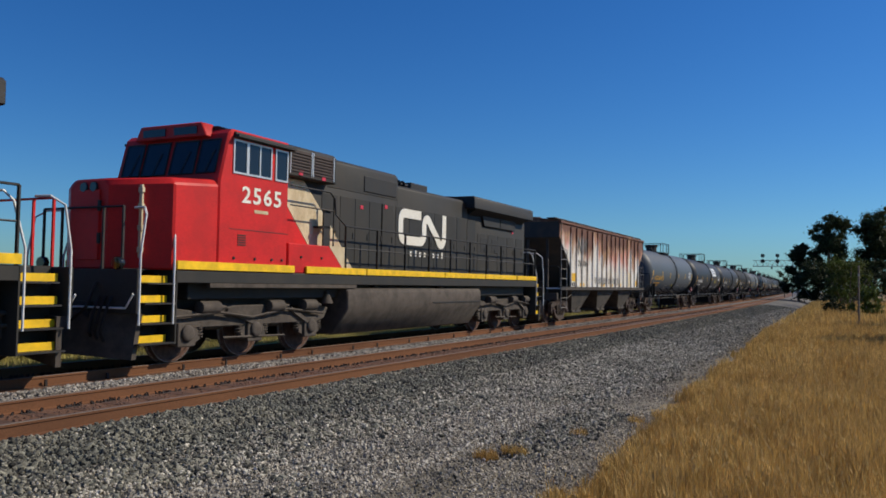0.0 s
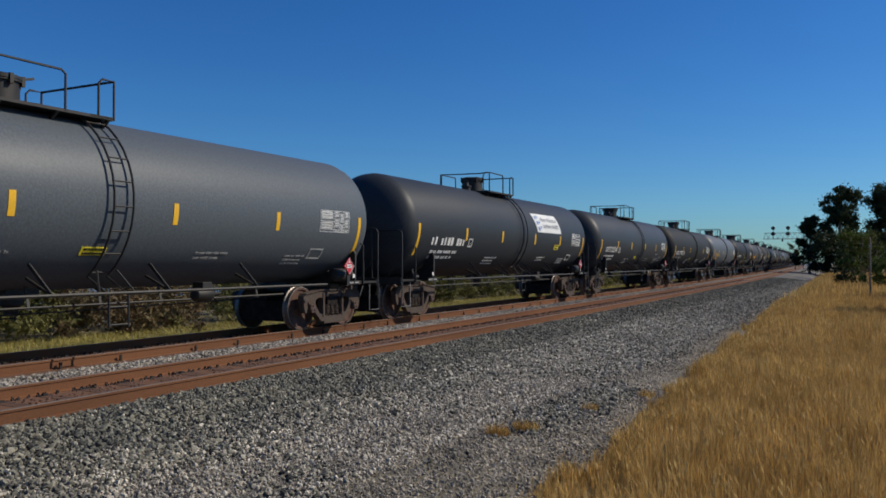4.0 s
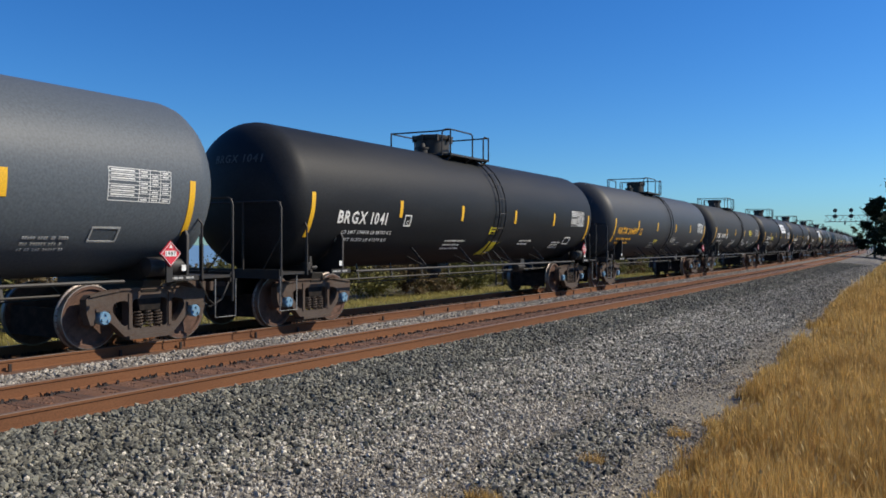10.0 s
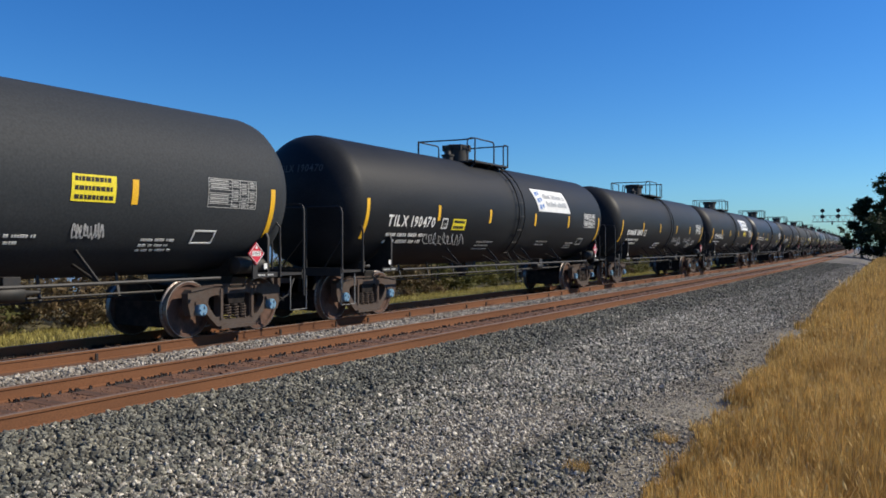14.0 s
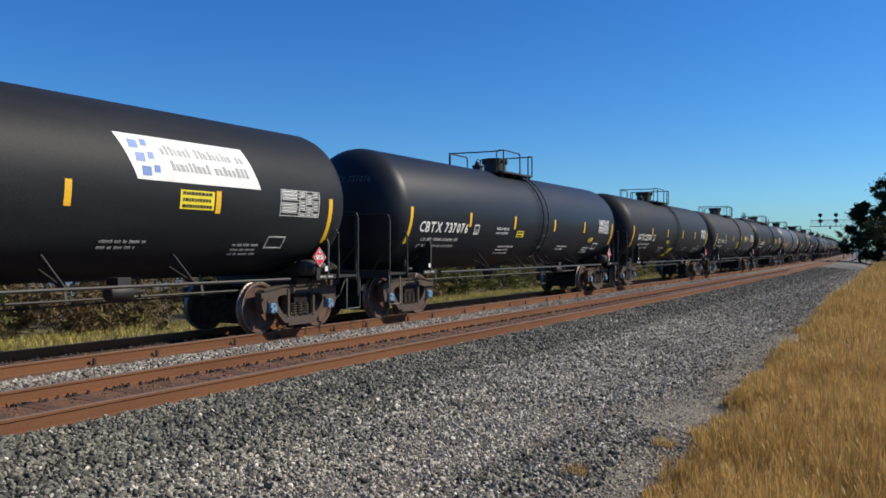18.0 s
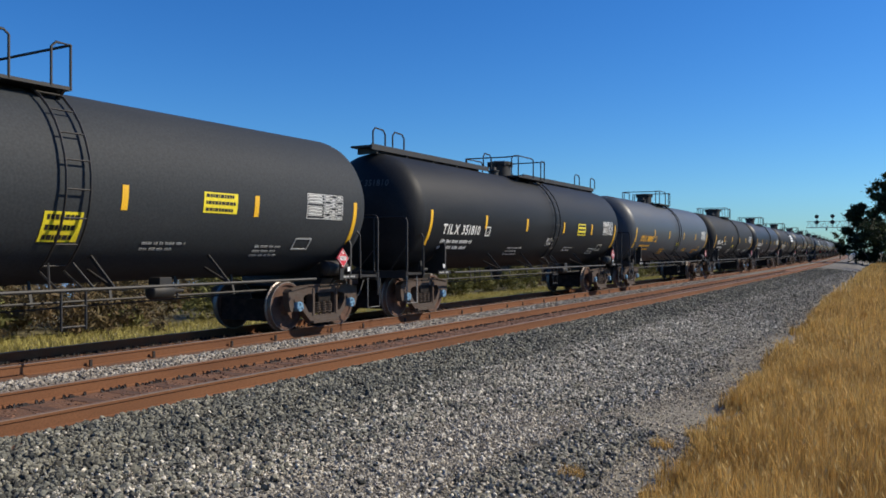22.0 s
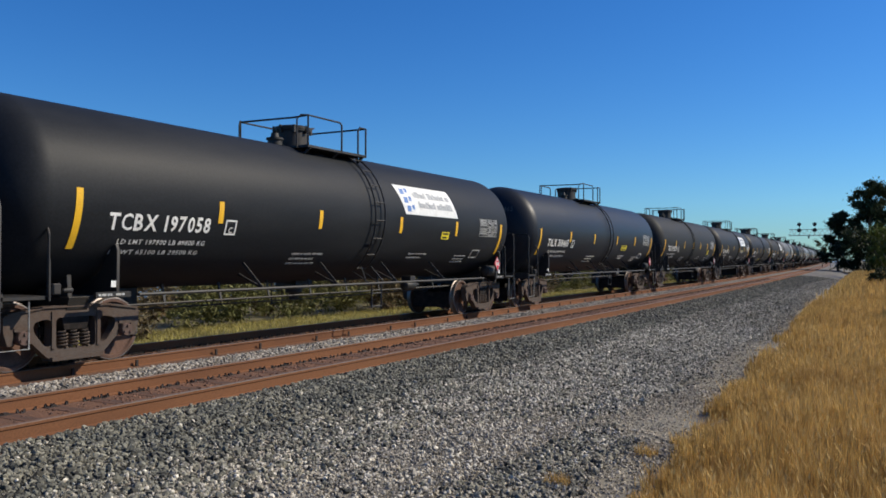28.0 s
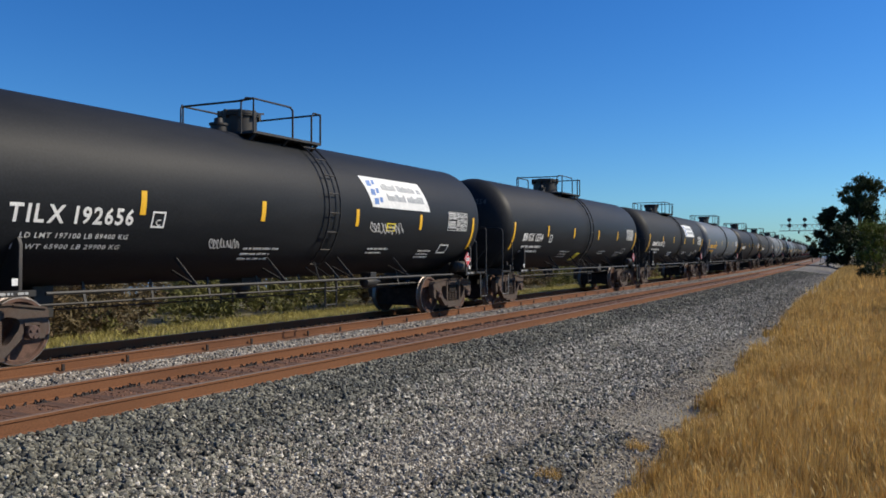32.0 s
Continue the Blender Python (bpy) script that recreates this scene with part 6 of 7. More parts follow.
def engine_truck(parent, y):
    """A three-axle locomotive truck."""
    r = 0.533
    sh = Shape()
    for x in (-1, 1):
        a, b = sorted((x * 0.98, x * 1.16))
        sh.prism([(-2.75, 0.95), (-2.6, 0.70), (-2.35, 0.62), (2.35, 0.62), (2.6, 0.70), (2.75, 0.95), (2.3, 1.02), (1.5, 0.92), (0.6, 1.05), (-0.6, 1.05), (-1.5, 0.92), (-2.3, 1.02)], a, b)
    sh.box(-0.9, 0.9, -1.2, -0.7, 0.55, 1.0).box(-0.9, 0.9, 0.7, 1.2, 0.55, 1.0)
    t = part("engine_truck", sh, M_DIRT, parent, "dusty three-axle locomotive truck", bevel=0.02, at=pose(0, y, 0))
    if "eset" not in MESH:
        MESH["eset"] = wheel_meshes(r)
    part("transom", Shape().box(-0.85, 0.85, -2.7, 2.7, 0.98, 1.20).box(-0.6, 0.6, -0.5, 0.5, 1.1, 1.25), M_IRON, t, bevel=0.02)
    for s in (-2.0, 0.0, 2.0):
        wheelset(parent, y + s, r, MESH["eset"], False)
        part("traction_motor", Shape().turn([(-0.60, 0.30), (-0.55, 0.40), (0.55, 0.40), (0.60, 0.30)], "x", (0, s + 0.62, 0.60), 14).box(-0.55, 0.55, s, s + 0.6, 0.28, 0.95), M_IRON, t, bevel=0.02)
        for x in (-1, 1):
            bx = Shape().box(*sorted((x * 0.95, x * 1.20)), s - 0.24, s + 0.24, r - 0.26, r + 0.20)
            bx.prism([(s - 0.42, r - 0.14), (s - 0.24, r - 0.22), (s - 0.24, r + 0.12), (s - 0.42, r + 0.02)], *sorted((x * 1.0, x * 1.14)))
            bx.prism([(s + 0.42, r - 0.14), (s + 0.24, r - 0.22), (s + 0.24, r + 0.12), (s + 0.42, r + 0.02)], *sorted((x * 1.0, x * 1.14)))
            bx.turn([(x * 1.20, 0.17), (x * 1.25, 0.16), (x * 1.27, 0.10), (x * 1.27, 0.02)], "x", (0, s, r), 16)
            part("journal_box", bx, M_DIRT, t, bevel=0.015)
            for d in (-0.42, 0.42):
                sp = Shape().tube([(x * 1.08 + 0.075 * math.cos(k * 0.8), s + d + 0.075 * math.sin(k * 0.8), r - 0.10 + k * 0.0075) for k in range(40)], 0.02, 4)
                part("coil_spring", sp, M_DIRT, t)
    for x in (-1, 1):
        for s, ln in ((-1.75, 0.55), (0.35, 0.5), (1.6, 0.5)):
            cy = Shape().turn([(0, 0.06), (0.03, 0.13), (ln, 0.13), (ln + 0.03, 0.06), (ln + 0.25, 0.03)], "y", (x * 1.22, s, 1.02), 14)
            part("brake_cylinder", cy, M_DIRT, t)
        rg = Shape().tube([(x * 1.25, -2.5, 0.85), (x * 1.27, -1.2, 0.92), (x * 1.27, -0.2, 0.80), (x * 1.25, 1.0, 0.95), (x * 1.25, 2.4, 0.82)], 0.03, 5)
        rg.beam((x * 1.2, -0.9, 0.95), (x * 1.2, 0.2, 0.60), 0.05, 0.09)
        rg.beam((x * 1.2, 1.2, 0.95), (x * 1.2, 1.9, 0.62), 0.05, 0.09)
        rg.tube([(x * 1.2, -1.0, 0.4), (x * 1.2, 1.0, 0.36)], 0.025, 5)
        part("brake_rigging", rg, M_DIRT, t)
    return t


def steps(parent, y, s, x):
    """A corner stairwell with yellow-edged treads; s is the way that it faces along the engine."""
    st = Shape()
    st.box(*sorted((x * 1.02, x * 1.06)), *sorted((y, y + s * 0.85)), 0.38, 1.75)
    st.box(*sorted((x * 1.06, x * 1.50)), *sorted((y - s * 0.03, y)), 0.38, 1.75)
    well = part("stairwell", st, M_ENGBLK, parent)
    for k in range(4):
        z = 0.42 + k * 0.36
        part("tread_board", Shape().box(*sorted((x * 1.04, x * 1.50)), *sorted((y, y + s * (0.82 - 0.05 * k))), z - 0.03, z), M_IRON, well)
        part("tread_edge", Shape().box(*sorted((x * 1.32, x * 1.335)), *sorted((y + s * 0.06, y + s * 0.76)), z + 0.004, z + 0.13), M_STRIPE, well, "yellow step riser")


def build_loco():
    """A six-axle road engine, facing -y, its origin amidships on the rail."""
    e = base("locomotive", "red, cream and black freight locomotive with a yellow sill stripe", "locomotive", "train")
    fr, rr = -9.72, 9.46
    part("platform", Shape().box(-1.5, 1.5, fr, rr, 1.50, 1.74).box(-1.2, 1.2, fr + 0.6, rr - 0.6, 1.18, 1.50), M_ENGBLK, e, bevel=0.015)
    part("front_deck", Shape().box(-1.06, 1.06, fr - 0.86, fr, 1.50, 1.74), M_ENGBLK, e, bevel=0.015)
    for x in (-1, 1):
        for a, b in ((fr, -6.2), (-5.75, -3.2), (-3.15, 1.3), (1.35, 4.4), (4.45, 7.3), (7.4, rr)):
            part("sill_stripe", Shape().box(*sorted((x * 1.47, x * 1.525)), a, b, 1.755, 1.915), M_STRIPE, e, "yellow sill stripe", bevel=0.006)
        part("skirt", Shape().box(*sorted((x * 1.38, x * 1.49)), fr + 0.9, -3.6, 1.42, 1.75), M_DIRT, e)
        part("skirt", Shape().box(*sorted((x * 1.36, x * 1.46)), -3.2, rr - 0.2, 1.58, 1.75), M_IRON, e)
    # fuel tank
    tank = Shape().loft([(-1.45, 1.42), (-1.50, 1.30), (-1.50, 0.95), (-1.05, 0.25), (1.05, 0.25), (1.50, 0.90), (1.50, 1.30), (1.45, 1.42)], -4.0, 4.1)
    part("fuel_tank", tank, M_DIRT, e, "dusty grey-brown fuel tank", bevel=0.03)
    for x in (-1, 1):
        part("tank_seam", Shape().box(*sorted((x * 1.495, x * 1.515)), 0.6, 4.0, 0.98, 1.02), M_IRON, e)
        for s in (-3.6, -2.4, 1.4):
            part("filler_cap", Shape().turn([(1.42, 0.07), (1.52, 0.07)], "z", (x * 1.3, s, 0), 10), M_DIRT, e)
        bell = Shape().turn([(1.05, 0.16), (1.08, 0.15), (1.25, 0.08), (1.34, 0.03)], "z", (x * 1.25, -4.55, 0), 14)
        part("sand_pipe", bell, M_DIRT, e)
        part("air_tank", Shape().turn([(-2.1, 0.05), (-2.05, 0.17), (2.05, 0.17), (2.1, 0.05)], "y", (x * 0.75, 0.0, 1.33), 14), M_IRON, e)
    engine_truck(e, -7.1)
    engine_truck(e, 7.1)
    # nose and cab
    zt, zb = 3.62, 1.74
    nose = Shape()
    v = []
    for y, w, za in ((-10.45, 0.50, 3.40), (-9.76, 1.44, 3.47), (-8.62, 1.46, 3.56)):
        v.append([(-w, y, zb), (-w, y, za - 0.12), (-w + 0.12, y, za), (w - 0.12, y, za), (w, y, za - 0.12), (w, y, zb)])
    flat_v = [p for r in v for p in r]
    f = [(i * 6 + k, i * 6 + (k + 1) % 6, i * 6 + 6 + (k + 1) % 6, i * 6 + 6 + k) for i in range(2) for k in range(6)]
    f += [tuple(range(5, -1, -1)), tuple(range(12, 18))]
    nose.add(flat_v, f)
    ns = part("nose", nose, M_ENGRED, e, "red tapered nose", bevel=0.03, smooth=22)
    part("nose_top", Shape().add([(-0.42, -10.36, 3.418), (0.42, -10.36, 3.418), (1.20, -9.74, 3.484), (1.28, -8.66, 3.568), (-1.28, -8.66, 3.568), (-1.20, -9.74, 3.484)], [(0, 1, 2, 5), (5, 2, 3, 4)]), M_ENGDK, ns, smooth=0)
    part("nose_door", Shape().box(-0.28, 0.30, -10.485, -10.445, 1.9, 3.2), M_ENGRED, ns, bevel=0.01)
    part("door_hinge", Shape().box(0.28, 0.34, -10.50, -10.46, 2.8, 3.0), M_IRON, ns)
    part("door_hinge", Shape().box(0.28, 0.34, -10.50, -10.46, 2.2, 2.4), M_IRON, ns)
    post = Shape().beam((0.985, -10.125, 1.95), (0.985, -10.125, 3.30), 0.07, 0.05)
    for z in (2.05, 2.45, 2.85, 3.15):
        post.box(0.94, 1.05, -10.17, -10.10, z, z + 0.10)
    part("nose_handrail_post", post, M_CREAM, ns, "grimy hinge post on the nose", bevel=0.008)
    cab = Shape().prism([(-8.62, zb), (-8.62, 3.56), (-8.36, 4.54), (-8.24, 4.64), (-6.4, 4.64), (-6.4, zb)], -1.46, 1.46)
    cb = part("cab", cab, M_ENGRED, e, "red driving cab", bevel=0.04)
    roof = Shape().loft([(-1.56, 4.46), (-1.50, 4.58), (-1.0, 4.74), (1.0, 4.74), (1.50, 4.58), (1.56, 4.46)], -8.22, -6.3)
    part("cab_roof", roof, M_ENGDK, e, "sooty black cab roof", bevel=0.015)
    brow = Shape().loft([(-1.0, 4.48), (-0.85, 4.78), (0.85, 4.78), (1.0, 4.48)], -8.52, -8.16)
    bw = part("number_box", brow, M_ENGRED, e, "red brow with number boards", bevel=0.02)
    part("number_board", Shape().box(-0.75, -0.12, -8.54, -8.51, 4.54, 4.70).box(0.12, 0.75, -8.54, -8.51, 4.54, 4.70), M_GLASS, bw)
    slab = lambda s, t, lift: (s, -8.62 + (t - 3.56) * 0.265 - lift, t)
    for a, b in ((-1.30, -0.80), (-0.72, -0.06), (0.06, 0.72), (0.80, 1.30)):
        w = Shape()
        w.add([slab(a, 3.72, 0.012), slab(b, 3.72, 0.012), slab(b, 4.42, 0.012), slab(a, 4.42, 0.012), slab(a, 3.72, -0.02), slab(b, 3.72, -0.02), slab(b, 4.42, -0.02), slab(a, 4.42, -0.02)], [(0, 1, 2, 3), (4, 7, 6, 5), (0, 4, 5, 1), (1, 5, 6, 2), (2, 6, 7, 3), (3, 7, 4, 0)])
        pn = part("windscreen", w, M_GLASS, cb, "dark windscreen pane", smooth=0)
        rim = Shape()
        for p, q in (((a, 3.72), (b, 3.72)), ((b, 3.72), (b, 4.42)), ((b, 4.42), (a, 4.42)), ((a, 4.42), (a, 3.72))):
            rim.tube([slab(*p, 0.014), slab(*q, 0.014)], 0.018, 5)
        rim.tube([slab((a + b) / 2, 3.74, 0.03), slab((a + b) / 2 + 0.15, 4.2, 0.03)], 0.010, 4)
        part("gasket", rim, M_IRON, pn)
    for x in (-1, 1):
        for a, b in ((-8.20, -7.84), (-7.76, -7.06), (-6.86, -6.50)):
            w = Shape().box(*sorted((x * 1.455, x * 1.468)), a, b, 3.78, 4.40)
            pn = part("side_window", w, M_GLASS, cb, "dark cab side window", smooth=0)
            rim = Shape()
            for y0, y1, z0, z1 in ((a - 0.04, a, 3.74, 4.44), (b, b + 0.04, 3.74, 4.44), (a, b, 3.74, 3.78), (a, b, 4.40, 4.44)):
                rim.box(*sorted((x * 1.455, x * 1.482)), y0, y1, z0, z1)
            if b - a > 0.5:
                rim.box(*sorted((x * 1.455, x * 1.480)), (a + b) / 2 - 0.02, (a + b) / 2 + 0.02, 3.78, 4.40)
            part("window_frame", rim, M_FRAME, pn, "pale window frame")
        awn = Shape().prism([(-8.25, 4.47), (-6.35, 4.47), (-6.35, 4.52), (-8.25, 4.52)], *sorted((x * 1.46, x * 1.62)))
        part("drip_rail", awn, M_ENGDK, cb)
        lou = Shape()
        for k in range(5):
            lou.box(*sorted((x * 1.458, x * 1.472)), -8.05, -7.80, 2.28 + 0.05 * k, 2.305 + 0.05 * k)
        part("louvre", lou, M_ENGBLK, cb)
        part("panel_seam", Shape().box(*sorted((x * 1.458, x * 1.466)), -8.3, -6.4, 2.60, 2.615), M_ENGBLK, cb)
        for s in (-8.15, -7.5, -6.95, -6.6, -5.9, -5.1):
            part("latch", Shape().turn([(x * 1.45, 0.035), (x * 1.485, 0.03)], "x", (0, s, 2.02 + (0.1 if s > -6.3 else 0)), 8), M_IRON, cb)
    part("cab_number", letters("2565", -7.95, 3.16, 0.36, 1.28, place=lambda s, t, lift: (1.462 + lift, s, t), bold=0.02), M_IVORY, e, "cream engine number")
    part("class_stencil", Shape().box(1.466, 1.470, -7.55, -7.1, 2.98, 3.05), M_CREAM, e)
    # long hood
    def hood(name, a, b, w, z0, z1, material, chamfer=0.12, label="", bevel=0.02):
        o = Shape().loft([(-w, z0), (-w, z1 - chamfer), (-w + chamfer, z1), (w - chamfer, z1), (w, z1 - chamfer), (w, z0)], a, b)
        return part(name, o, material, e, label, bevel=bevel)
    hood("equipment_hood", -6.4, -0.95, 1.10, 1.74, 3.96, M_ENGBLK, 0.02)
    hood("blower_housing", -6.4, -4.45, 1.40, 3.95, 4.66, M_ENGBLK, 0.10)
    hood("brake_grid_housing", -4.43, -0.95, 1.11, 3.90, 4.66, M_ENGBLK, 0.10, "black box over the brake grids")
    hood("engine_hood", -0.95, 3.8, 1.10, 1.74, 4.38, M_ENGBLK, 0.10, "black engine hood with access doors")
    hood("rear_hood", 3.8, 9.2, 1.08, 1.74, 4.02, M_ENGBLK, 0.04)
    hood("radiator", 3.6, 9.15, 1.46, 4.10, 4.52, M_ENGDK, 0.06, "overhanging black radiator")
    part("radiator_throat", Shape().loft([(-1.05, 3.9), (-1.4, 4.12), (1.4, 4.12), (1.05, 3.9)], 3.9, 8.8), M_ENGDK, e)
    for x in (-1, 1):
        for a, b in ((-6.28, -5.52), (-5.42, -4.62)):
            gr = part("intake_grille", Shape().box(*sorted((x * 1.39, x * 1.405)), a, b, 4.02, 4.55), M_MESH, e, "rusty dark intake louvres")
            for k in range(7):
                z = 4.06 + k * 0.07
                part("slat", Shape().prism([(a, z), (b, z), (b, z + 0.02), (a, z + 0.02)], *sorted((x * 1.40, x * 1.43))), M_MESH, gr)
            for q in (a - 0.03, b + 0.01):
                part("grille_trim", Shape().box(*sorted((x * 1.40, x * 1.42)), q, q + 0.03, 4.0, 4.57), M_FRAME, gr)
        part("grid_door", Shape().box(*sorted((x * 1.11, x * 1.135)), -2.75, -1.06, 3.98, 4.40), M_ENGDK, e, bevel=0.015)
        for s in (-4.3, -3.5, -2.8, -2.1, -1.5, -0.7, 0.1, 0.9, 1.7, 2.5, 3.3, 4.1, 5.0, 5.9, 6.8, 7.7, 8.6):
            w = 1.10 if s < 4.4 else 1.08
            dr = Shape().box(*sorted((x * w, x * (w + 0.012))), s - 0.34, s + 0.34, 2.0, 3.75 if s < 4.4 else 3.35)
            d = part("hood_door", dr, M_ENGBLK, e, bevel=0.012)
            part("door_latch", Shape().box(*sorted((x * (w + 0.01), x * (w + 0.03))), s + 0.24, s + 0.29, 2.7, 2.85), M_IRON, d)
        for s in (5.2, 6.2):
            part("vent_panel", Shape().box(*sorted((x * 1.07, x * 1.10)), s - 0.3, s + 0.3, 2.7, 3.2), M_ENGDK, e, bevel=0.01)
        part("radiator_panel", Shape().prism([(5.1, 3.62), (6.5, 3.62), (6.5, 3.98), (4.9, 3.98)], *sorted((x * 1.05, x * 1.16))), M_ENGDK, e, bevel=0.01)
        part("radiator_panel", Shape().prism([(6.55, 3.62), (8.0, 3.62), (8.0, 3.98), (6.55, 3.98)], *sorted((x * 1.05, x * 1.16))), M_ENGDK, e, bevel=0.01)
        for s, z in ((-2.85, 3.50), (-1.6, 3.62), (7.9, 3.52), (-5.0, 3.97), (-5.9, 3.99)):
            w = 1.115 if s < -1.25 and z < 3.9 else 1.09 if s > 0 else 1.405
            part("warning_label", Shape().box(*sorted((x * w, x * (w + 0.012))), s - 0.07, s + 0.07, z, z + 0.16 if s == -3.35 else z + 0.10), M_REDP, e)
    # cream and red paint bands beside the cab
    for x in (-1, 1):
        o = sorted((x * 1.10, x * 1.125))
        part("cream_band", Shape().prism([(-6.38, 3.93), (-5.40, 3.93), (-4.20, 2.90), (-3.10, 1.76), (-4.4, 1.76), (-5.2, 2.45), (-6.38, 3.66)], *o), M_CREAM, e, "cream diagonal band")
        part("red_band", Shape().prism([(-6.38, 3.64), (-5.22, 2.44), (-4.42, 1.76), (-6.38, 1.76)], *o), M_ENGRED, e, "red lower band")
        box = part("battery_box", Shape().box(*sorted((x * 1.13, x * 1.46)), -6.36, -4.05, 1.75, 2.42), M_ENGRED, e, "red battery box", bevel=0.02)
        part("box_corner", Shape().prism([(-4.80, 2.424), (-4.045, 2.424), (-4.045, 1.755)], *sorted((x * 1.45, x * 1.467))), M_CREAM, box)
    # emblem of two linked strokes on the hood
    def stroke(pts, w=0.26):
        sh = Shape()
        out = []
        for i, p in enumerate(pts):
            a, b = Vector(pts[max(0, i - 1)]), Vector(pts[min(len(pts) - 1, i + 1)])
            d = (b - a).normalized()
            nrm = Vector((-d.y, d.x)) * w / 2
            out.append((Vector(p) + nrm, Vector(p) - nrm))
        v = [(x, q.x, q.y) for a, b in out for x, q in ((1.135, a), (1.135, b), (1.105, b), (1.105, a))]
        f = [(4 * k + i, 4 * k + (i + 1) % 4, 4 * k + 4 + (i + 1) % 4, 4 * k + 4 + i) for k in range(len(out) - 1) for i in range(4)]
        sh.add(v, f + [(0, 1, 2, 3), tuple(4 * len(out) - 4 + i for i in range(4))])
        return sh

    def arc(cx, cz, r, a0, a1, n=8):
        return [(cx + r * math.cos(radians(a0 + (a1 - a0) * k / n)), cz + r * math.sin(radians(a0 + (a1 - a0) * k / n))) for k in range(n + 1)]
    b0, b1 = 2.68, 3.72
    es = 0.02
    left = [(0.42, b1 - 0.13)] + arc(-0.57, b1 - 0.36, 0.23, 90, 180) + arc(-0.57, b0 + 0.36, 0.23, 180, 270) + arc(0.40, b0 + 0.36, 0.23, 270, 360)
    right = left[-3:] + [(0.63, b1 - 0.40)] + arc(0.82, b1 - 0.40, 0.19, 180, 30) + [(1.55, b0 + 0.25)] + arc(1.75, b0 + 0.32, 0.22, 210, 360) + [(1.97, b1)]
    left, right = [[(p[0] + es, p[1]) for p in line] for line in (left, right)]
    part("emblem", stroke(left), M_IVORY, e, "cream linked-stroke railway emblem", smooth=0)
    part("emblem", stroke(right), M_IVORY, e, "cream linked-stroke railway emblem", smooth=0)
    web = Shape()
    for k in range(8):
        web.box(1.112, 1.126, -0.20 + 0.29 * k, -0.10 + 0.29 * k, 2.36, 2.50 + 0.04 * (k % 3 == 1))
    part("stencil_bars", web, M_IVORY, e)
    # roof fittings
    horn = Shape()
    for s in (-0.55, -0.3, -0.05):
        horn.turn([(-0.02, 0.10), (0.0, 0.12), (0.12, 0.05), (0.3, 0.04)], "y", (0.5, s + 0.4, 4.55), 12)
        horn.tube([(0.5, s + 0.5, 4.36), (0.5, s + 0.5, 4.52)], 0.03, 6)
    part("horns", horn, M_IRON, e)
    part("exhaust_stack", Shape().box(-0.45, 0.45, 1.0, 2.1, 4.34, 4.70), M_ENGDK, e, bevel=0.02)
    for k in range(3):
        part("radiator_fan_guard", Shape().turn([(4.50, 0.6), (4.58, 0.6), (4.60, 0.5), (4.60, 0.05)], "z", (0, 4.6 + 1.6 * k, 0), 24), M_ENGDK, e)
    # handrails
    for x in (-1, 1):
        xx = x * 1.47
        posts = [-4.1, -2.6, -1.1, 0.35, 1.8, 3.25, 4.6, 5.9, 7.2, 8.4, 9.4]
        for s in posts:
            part("handrail_post", Shape().beam((xx, s, 1.75), (xx, s, 2.95), 0.06, 0.03), M_IRON, e)
        rl = Shape().tube([(xx, -4.6, 3.6), (xx, -4.55, 3.2), (xx, -4.1, 2.95)] + [(xx, s, 2.95) for s in posts[1:]], 0.022, 6)
        rl.tube([(xx, s, 2.40) for s in posts], 0.018, 6)
        part("handrail", rl, M_IRON, e, "black walkway handrail")
        gr = Shape().tube([(x * 1.44, -6.3, 3.72), (x * 1.44, -4.75, 3.72), (x * 1.44, -4.6, 3.6), (x * 1.44, -4.6, 2.3)], 0.02, 6)
        gr.tube([(x * 1.44, -6.3, 3.28), (x * 1.44, -4.62, 3.28)], 0.018, 6)
        part("cab_grab_rail", gr, M_IRON, e)
        part("cab_step", Shape().box(*sorted((x * 1.05, x * 1.4)), -5.0, -4.65, 2.85, 2.9).box(*sorted((x * 1.36, x * 1.4)), -4.95, -4.68, 2.4, 3.3), M_IRON, e)
        for s, d in ((fr, -1), (rr, 1)):
            steps(e, s, d, x)
            for o in (0.06, 0.86):
                hr = Shape().tube([(x * 1.50, s + d * o, 0.75), (x * 1.50, s + d * o, 2.0), (x * (1.48 - 0.12 * (o < 0.5)), s + d * (o - 0.12), 2.72), (x * 1.30, s + d * (o - 0.25), 2.86), (x * 1.0, s + d * (o - 0.3), 2.86)], 0.022, 6)
                part("stair_rail", hr, M_RAILW, e, "white curved stair handrail")
    for s, d in ((fr, -1), (rr, 1)):
        pil = Shape().box(-1.5, 1.5, *sorted((s + d * 0.84, s + d * 0.92)), 0.95, 1.74)
        part("pilot", pil, M_ENGBLK, e, bevel=0.01)
        plow = Shape()
        for q in (-1, 1):
            plow.add([(0, s + d * 1.25, 0.22), (q * 1.35, s + d * 0.86, 0.14), (q * 1.42, s + d * 0.80, 0.95), (0, s + d * 1.02, 1.0), (0, s + d * 1.15, 0.22), (q * 1.35, s + d * 0.76, 0.14), (q * 1.42, s + d * 0.70, 0.95), (0, s + d * 0.92, 1.0)], [(0, 1, 2, 3), (4, 7, 6, 5), (0, 4, 5, 1), (1, 5, 6, 2), (2, 6, 7, 3)])
        part("snow_plough", plow, M_DIRT, e, "dusty steel pilot plough")
        part("coupler_pocket", Shape().box(-0.4, 0.4, *sorted((s + d * 0.8, s + d * 1.0)), 0.62, 1.15), M_IRON, e)
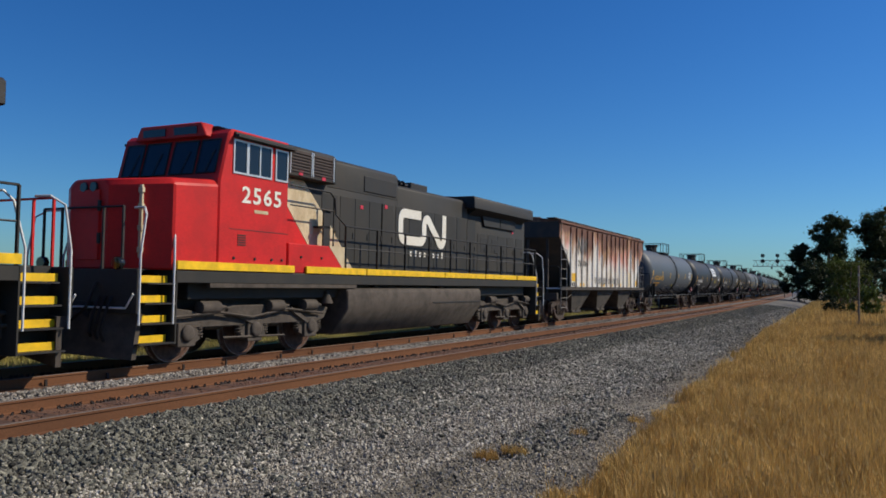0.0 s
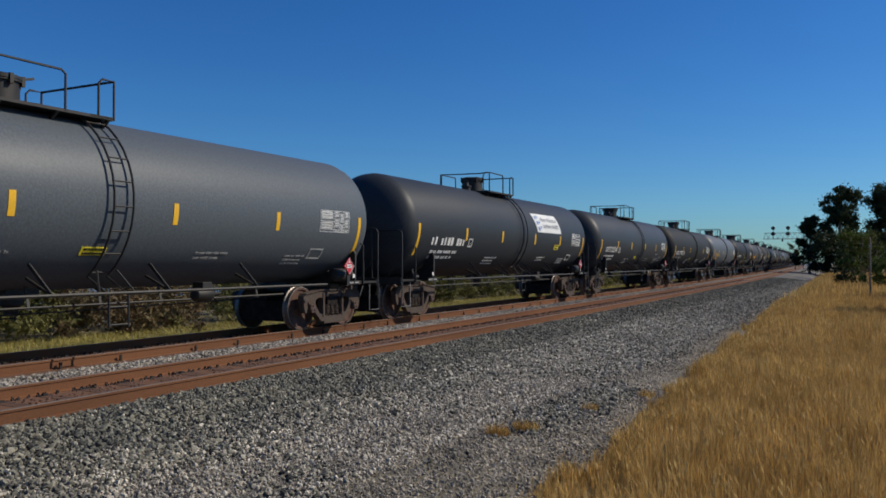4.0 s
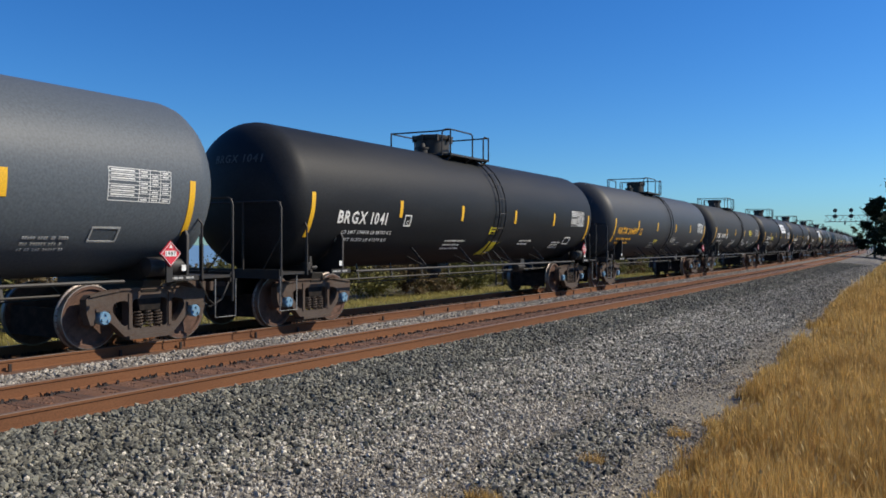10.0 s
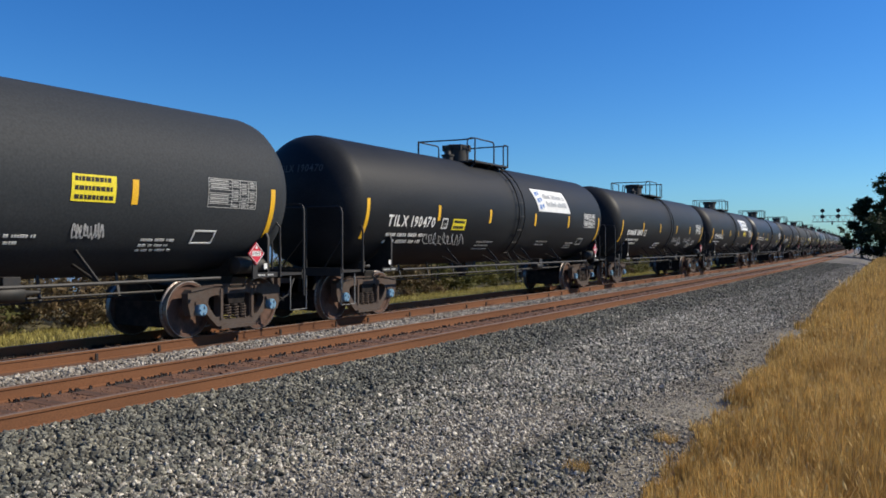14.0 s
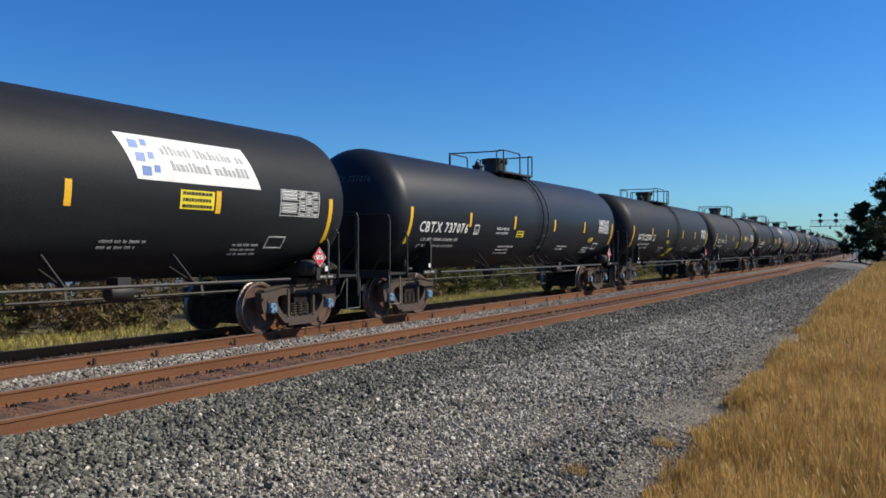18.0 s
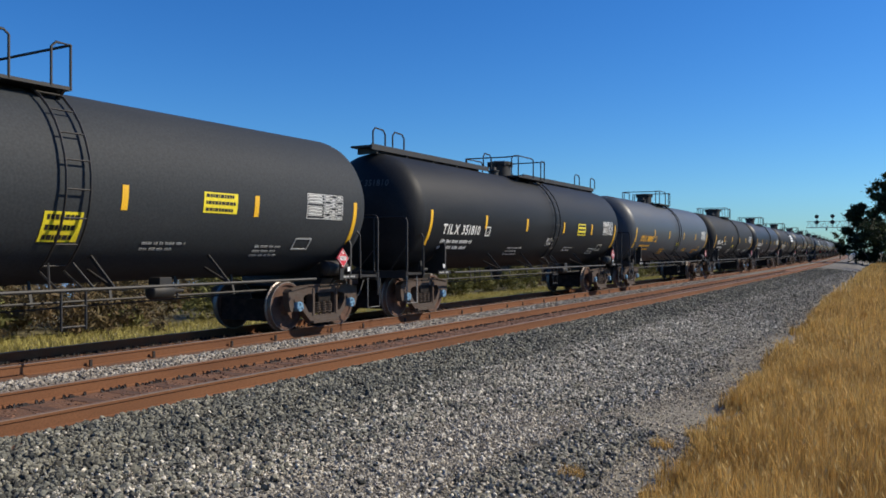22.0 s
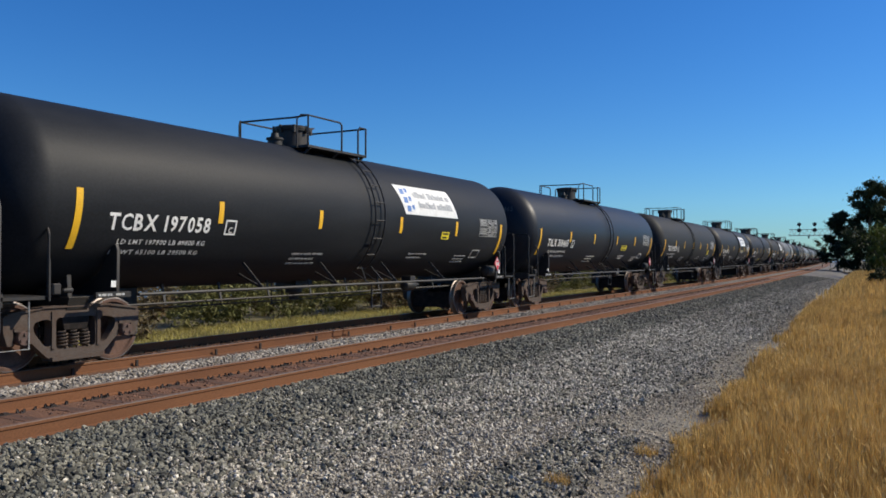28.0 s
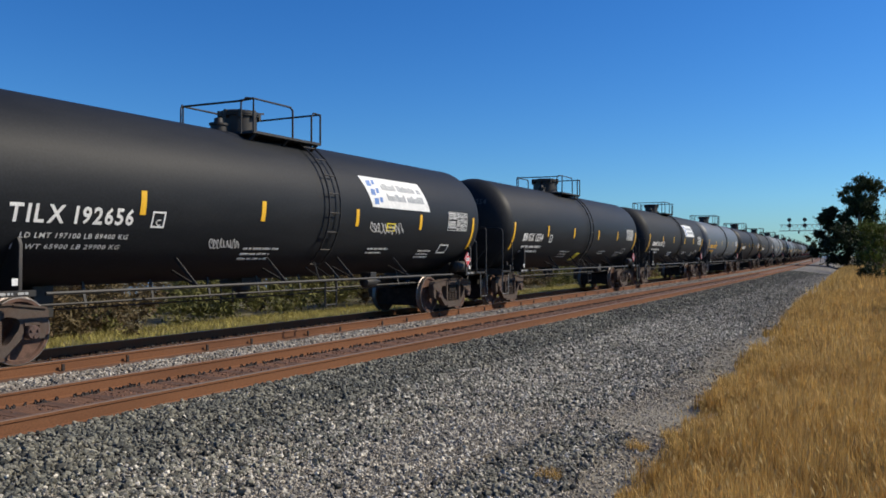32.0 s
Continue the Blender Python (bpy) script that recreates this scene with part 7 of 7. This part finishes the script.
        cp = Shape().beam((0, s + d * 0.8, 0.86), (0, d * 11.0, 0.86), 0.2, 0.22).box(-0.2, 0.2, *sorted((d * 10.92, d * 11.16)), 0.68, 1.04)
        part("coupler", cp, M_CAST, e, bevel=0.02)
        for q in (-0.75, -0.6, 0.6, 0.75, 0.9):
            part("air_hose", Shape().tube([(q, s + d * 0.92, 1.25), (q, s + d * 1.05, 1.0), (q * 0.95, s + d * 1.12, 0.62), (q * 0.9, s + d * 1.0, 0.45)], 0.025, 5), M_IRON, e)
        part("jumper_cable", Shape().tube([(0.5, s + d * 0.93, 1.5), (0.45, s + d * 1.1, 1.05), (0.1, s + d * 1.12, 0.8), (-0.4, s + d * 1.0, 1.2)], 0.03, 6), M_IRON, e)
        posts = Shape()
        for q in (-0.55, 0.55, -1.05, 1.05):
            posts.beam((q, s + d * 0.86, 1.74), (q, s + d * 0.86, 2.86), 0.04, 0.04)
        posts.tube([(-1.05, s + d * 0.86, 2.86), (1.05, s + d * 0.86, 2.86)], 0.022, 6)
        part("end_rail", posts, M_ENGRED if d > 0 else M_IRON, e)
        part("uncoupling_lever", Shape().tube([(-1.45, s + d * 0.98, 1.0), (0.2, s + d * 1.02, 1.05), (1.3, s + d * 0.98, 1.05), (1.48, s + d * 0.98, 1.3)], 0.02, 5), M_RAILW, e)
    for q in (-1.0, 1.0):
        part("ditch_light", Shape().turn([(-0.06, 0.11), (-0.04, 0.12), (0.05, 0.12)], "y", (q, -10.62, 1.84), 14), M_GLASS, e)
    part("headlight", Shape().turn([(-0.03, 0.09), (0.05, 0.11)], "y", (-0.13, -10.46, 3.25), 12).turn([(-0.03, 0.09), (0.05, 0.11)], "y", (0.13, -10.46, 3.25), 12), M_GLASS, e)
    part("rear_box", Shape().box(-0.6, 0.6, rr - 0.6, rr - 0.2, 1.74, 2.4), M_ENGRED, e, bevel=0.02)
    LOCOS.append(e)
    lead = copy_thing(e, Matrix())
    LOCOS.append(lead)
    for ob in e.children:
        if ob.name.split(".")[0] in ("end_rail", "rear_box"):
            ob.material_slots[0].link = "OBJECT"
            ob.material_slots[0].material = M_IRON
    tagged(lead, "red and black freight locomotive coupled ahead of another")


build_tank_cars()
build_hopper()
build_loco()


# ---------------------------------------------------------------- the train's run
def run(t):
    """How far along the line the first tank car's front coupling stands at t seconds."""
    knots = ((-3, 85.0), (0, 47.4), (3.2, 6.85), (6, -29.02), (7.6, -49.52), (9, -67.6), (10.5, -87.2), (12, -107.05), (14, -133.21), (17, -172.88), (18.7, -195.78), (20, -213.27), (22.4, -245.89), (24, -267.9), (25, -281.84), (28, -323.6), (29.3, -341.89), (30.5, -358.82), (32, -380.05), (35, -422.6))
    i = max(1, min(len(knots) - 3, sum(k[0] <= t for k in knots) - 1))
    (ta, a), (tb, b), (tc, c), (td, d) = knots[i - 1:i + 3]
    w = tc - tb
    q = (t - tb) / w
    m0, m1 = (c - a) / (tc - ta) * w, (d - b) / (td - tb) * w
    s = (2 * q ** 3 - 3 * q ** 2 + 1) * b + (q ** 3 - 2 * q ** 2 + q) * m0 + (3 * q ** 2 - 2 * q ** 3) * c + (q ** 3 - q ** 2) * m1
    return s - 0.12


def standing(a, pivot):
    """The pose of a car whose middle is at arc a and whose trucks stand pivot metres from it."""
    p, _ = track(a - pivot)
    q, _ = track(a + pivot)
    d = q - p
    return Matrix.Translation((p + q) / 2 + Vector((0, 0, DROP))) @ Matrix.Rotation(math.atan2(-d.x, d.y), 4, "Z")


TIMES = [0.5 * k for k in range(65)]


def motions():
    rows = [(car, (n + 0.5) * CAR, CAR / 2 - 2.08) for n, car in enumerate(CARS)]
    rows.append((HOPPERS[0], -HOPPER / 2 - 0.12, 6.75))
    rows.append((LOCOS[0], -HOPPER - LOCO / 2, 7.1))
    rows.append((LOCOS[1], -HOPPER - LOCO * 1.5, 7.1))
    for thing, off, pivot in rows:
        walk(thing, [(t, standing(run(t) + off, pivot)) for t in TIMES])
    # wheels turn while their car is near
    for thing, off, pivot in rows:
        near = [k for k in range(32 * FPS + 1) if -26 < run(k / FPS) + off < 62]
        if not near:
            continue
        for ob in thing.children:
            if ob.name.split(".")[0] != "wheelset":
                continue
            at = ob.location.copy()
            first = run(near[0] / FPS)
            spin = [(k / FPS, Matrix.Translation(at) @ Matrix.Rotation((first - run(k / FPS)) / (at.z + DROP), 4, "X")) for k in near]
            if near[0] > 0:
                spin.insert(0, (0, spin[0][1]))
            if near[-1] < 32 * FPS:
                spin.append((32, spin[-1][1]))
            walk(ob, spin)


motions()
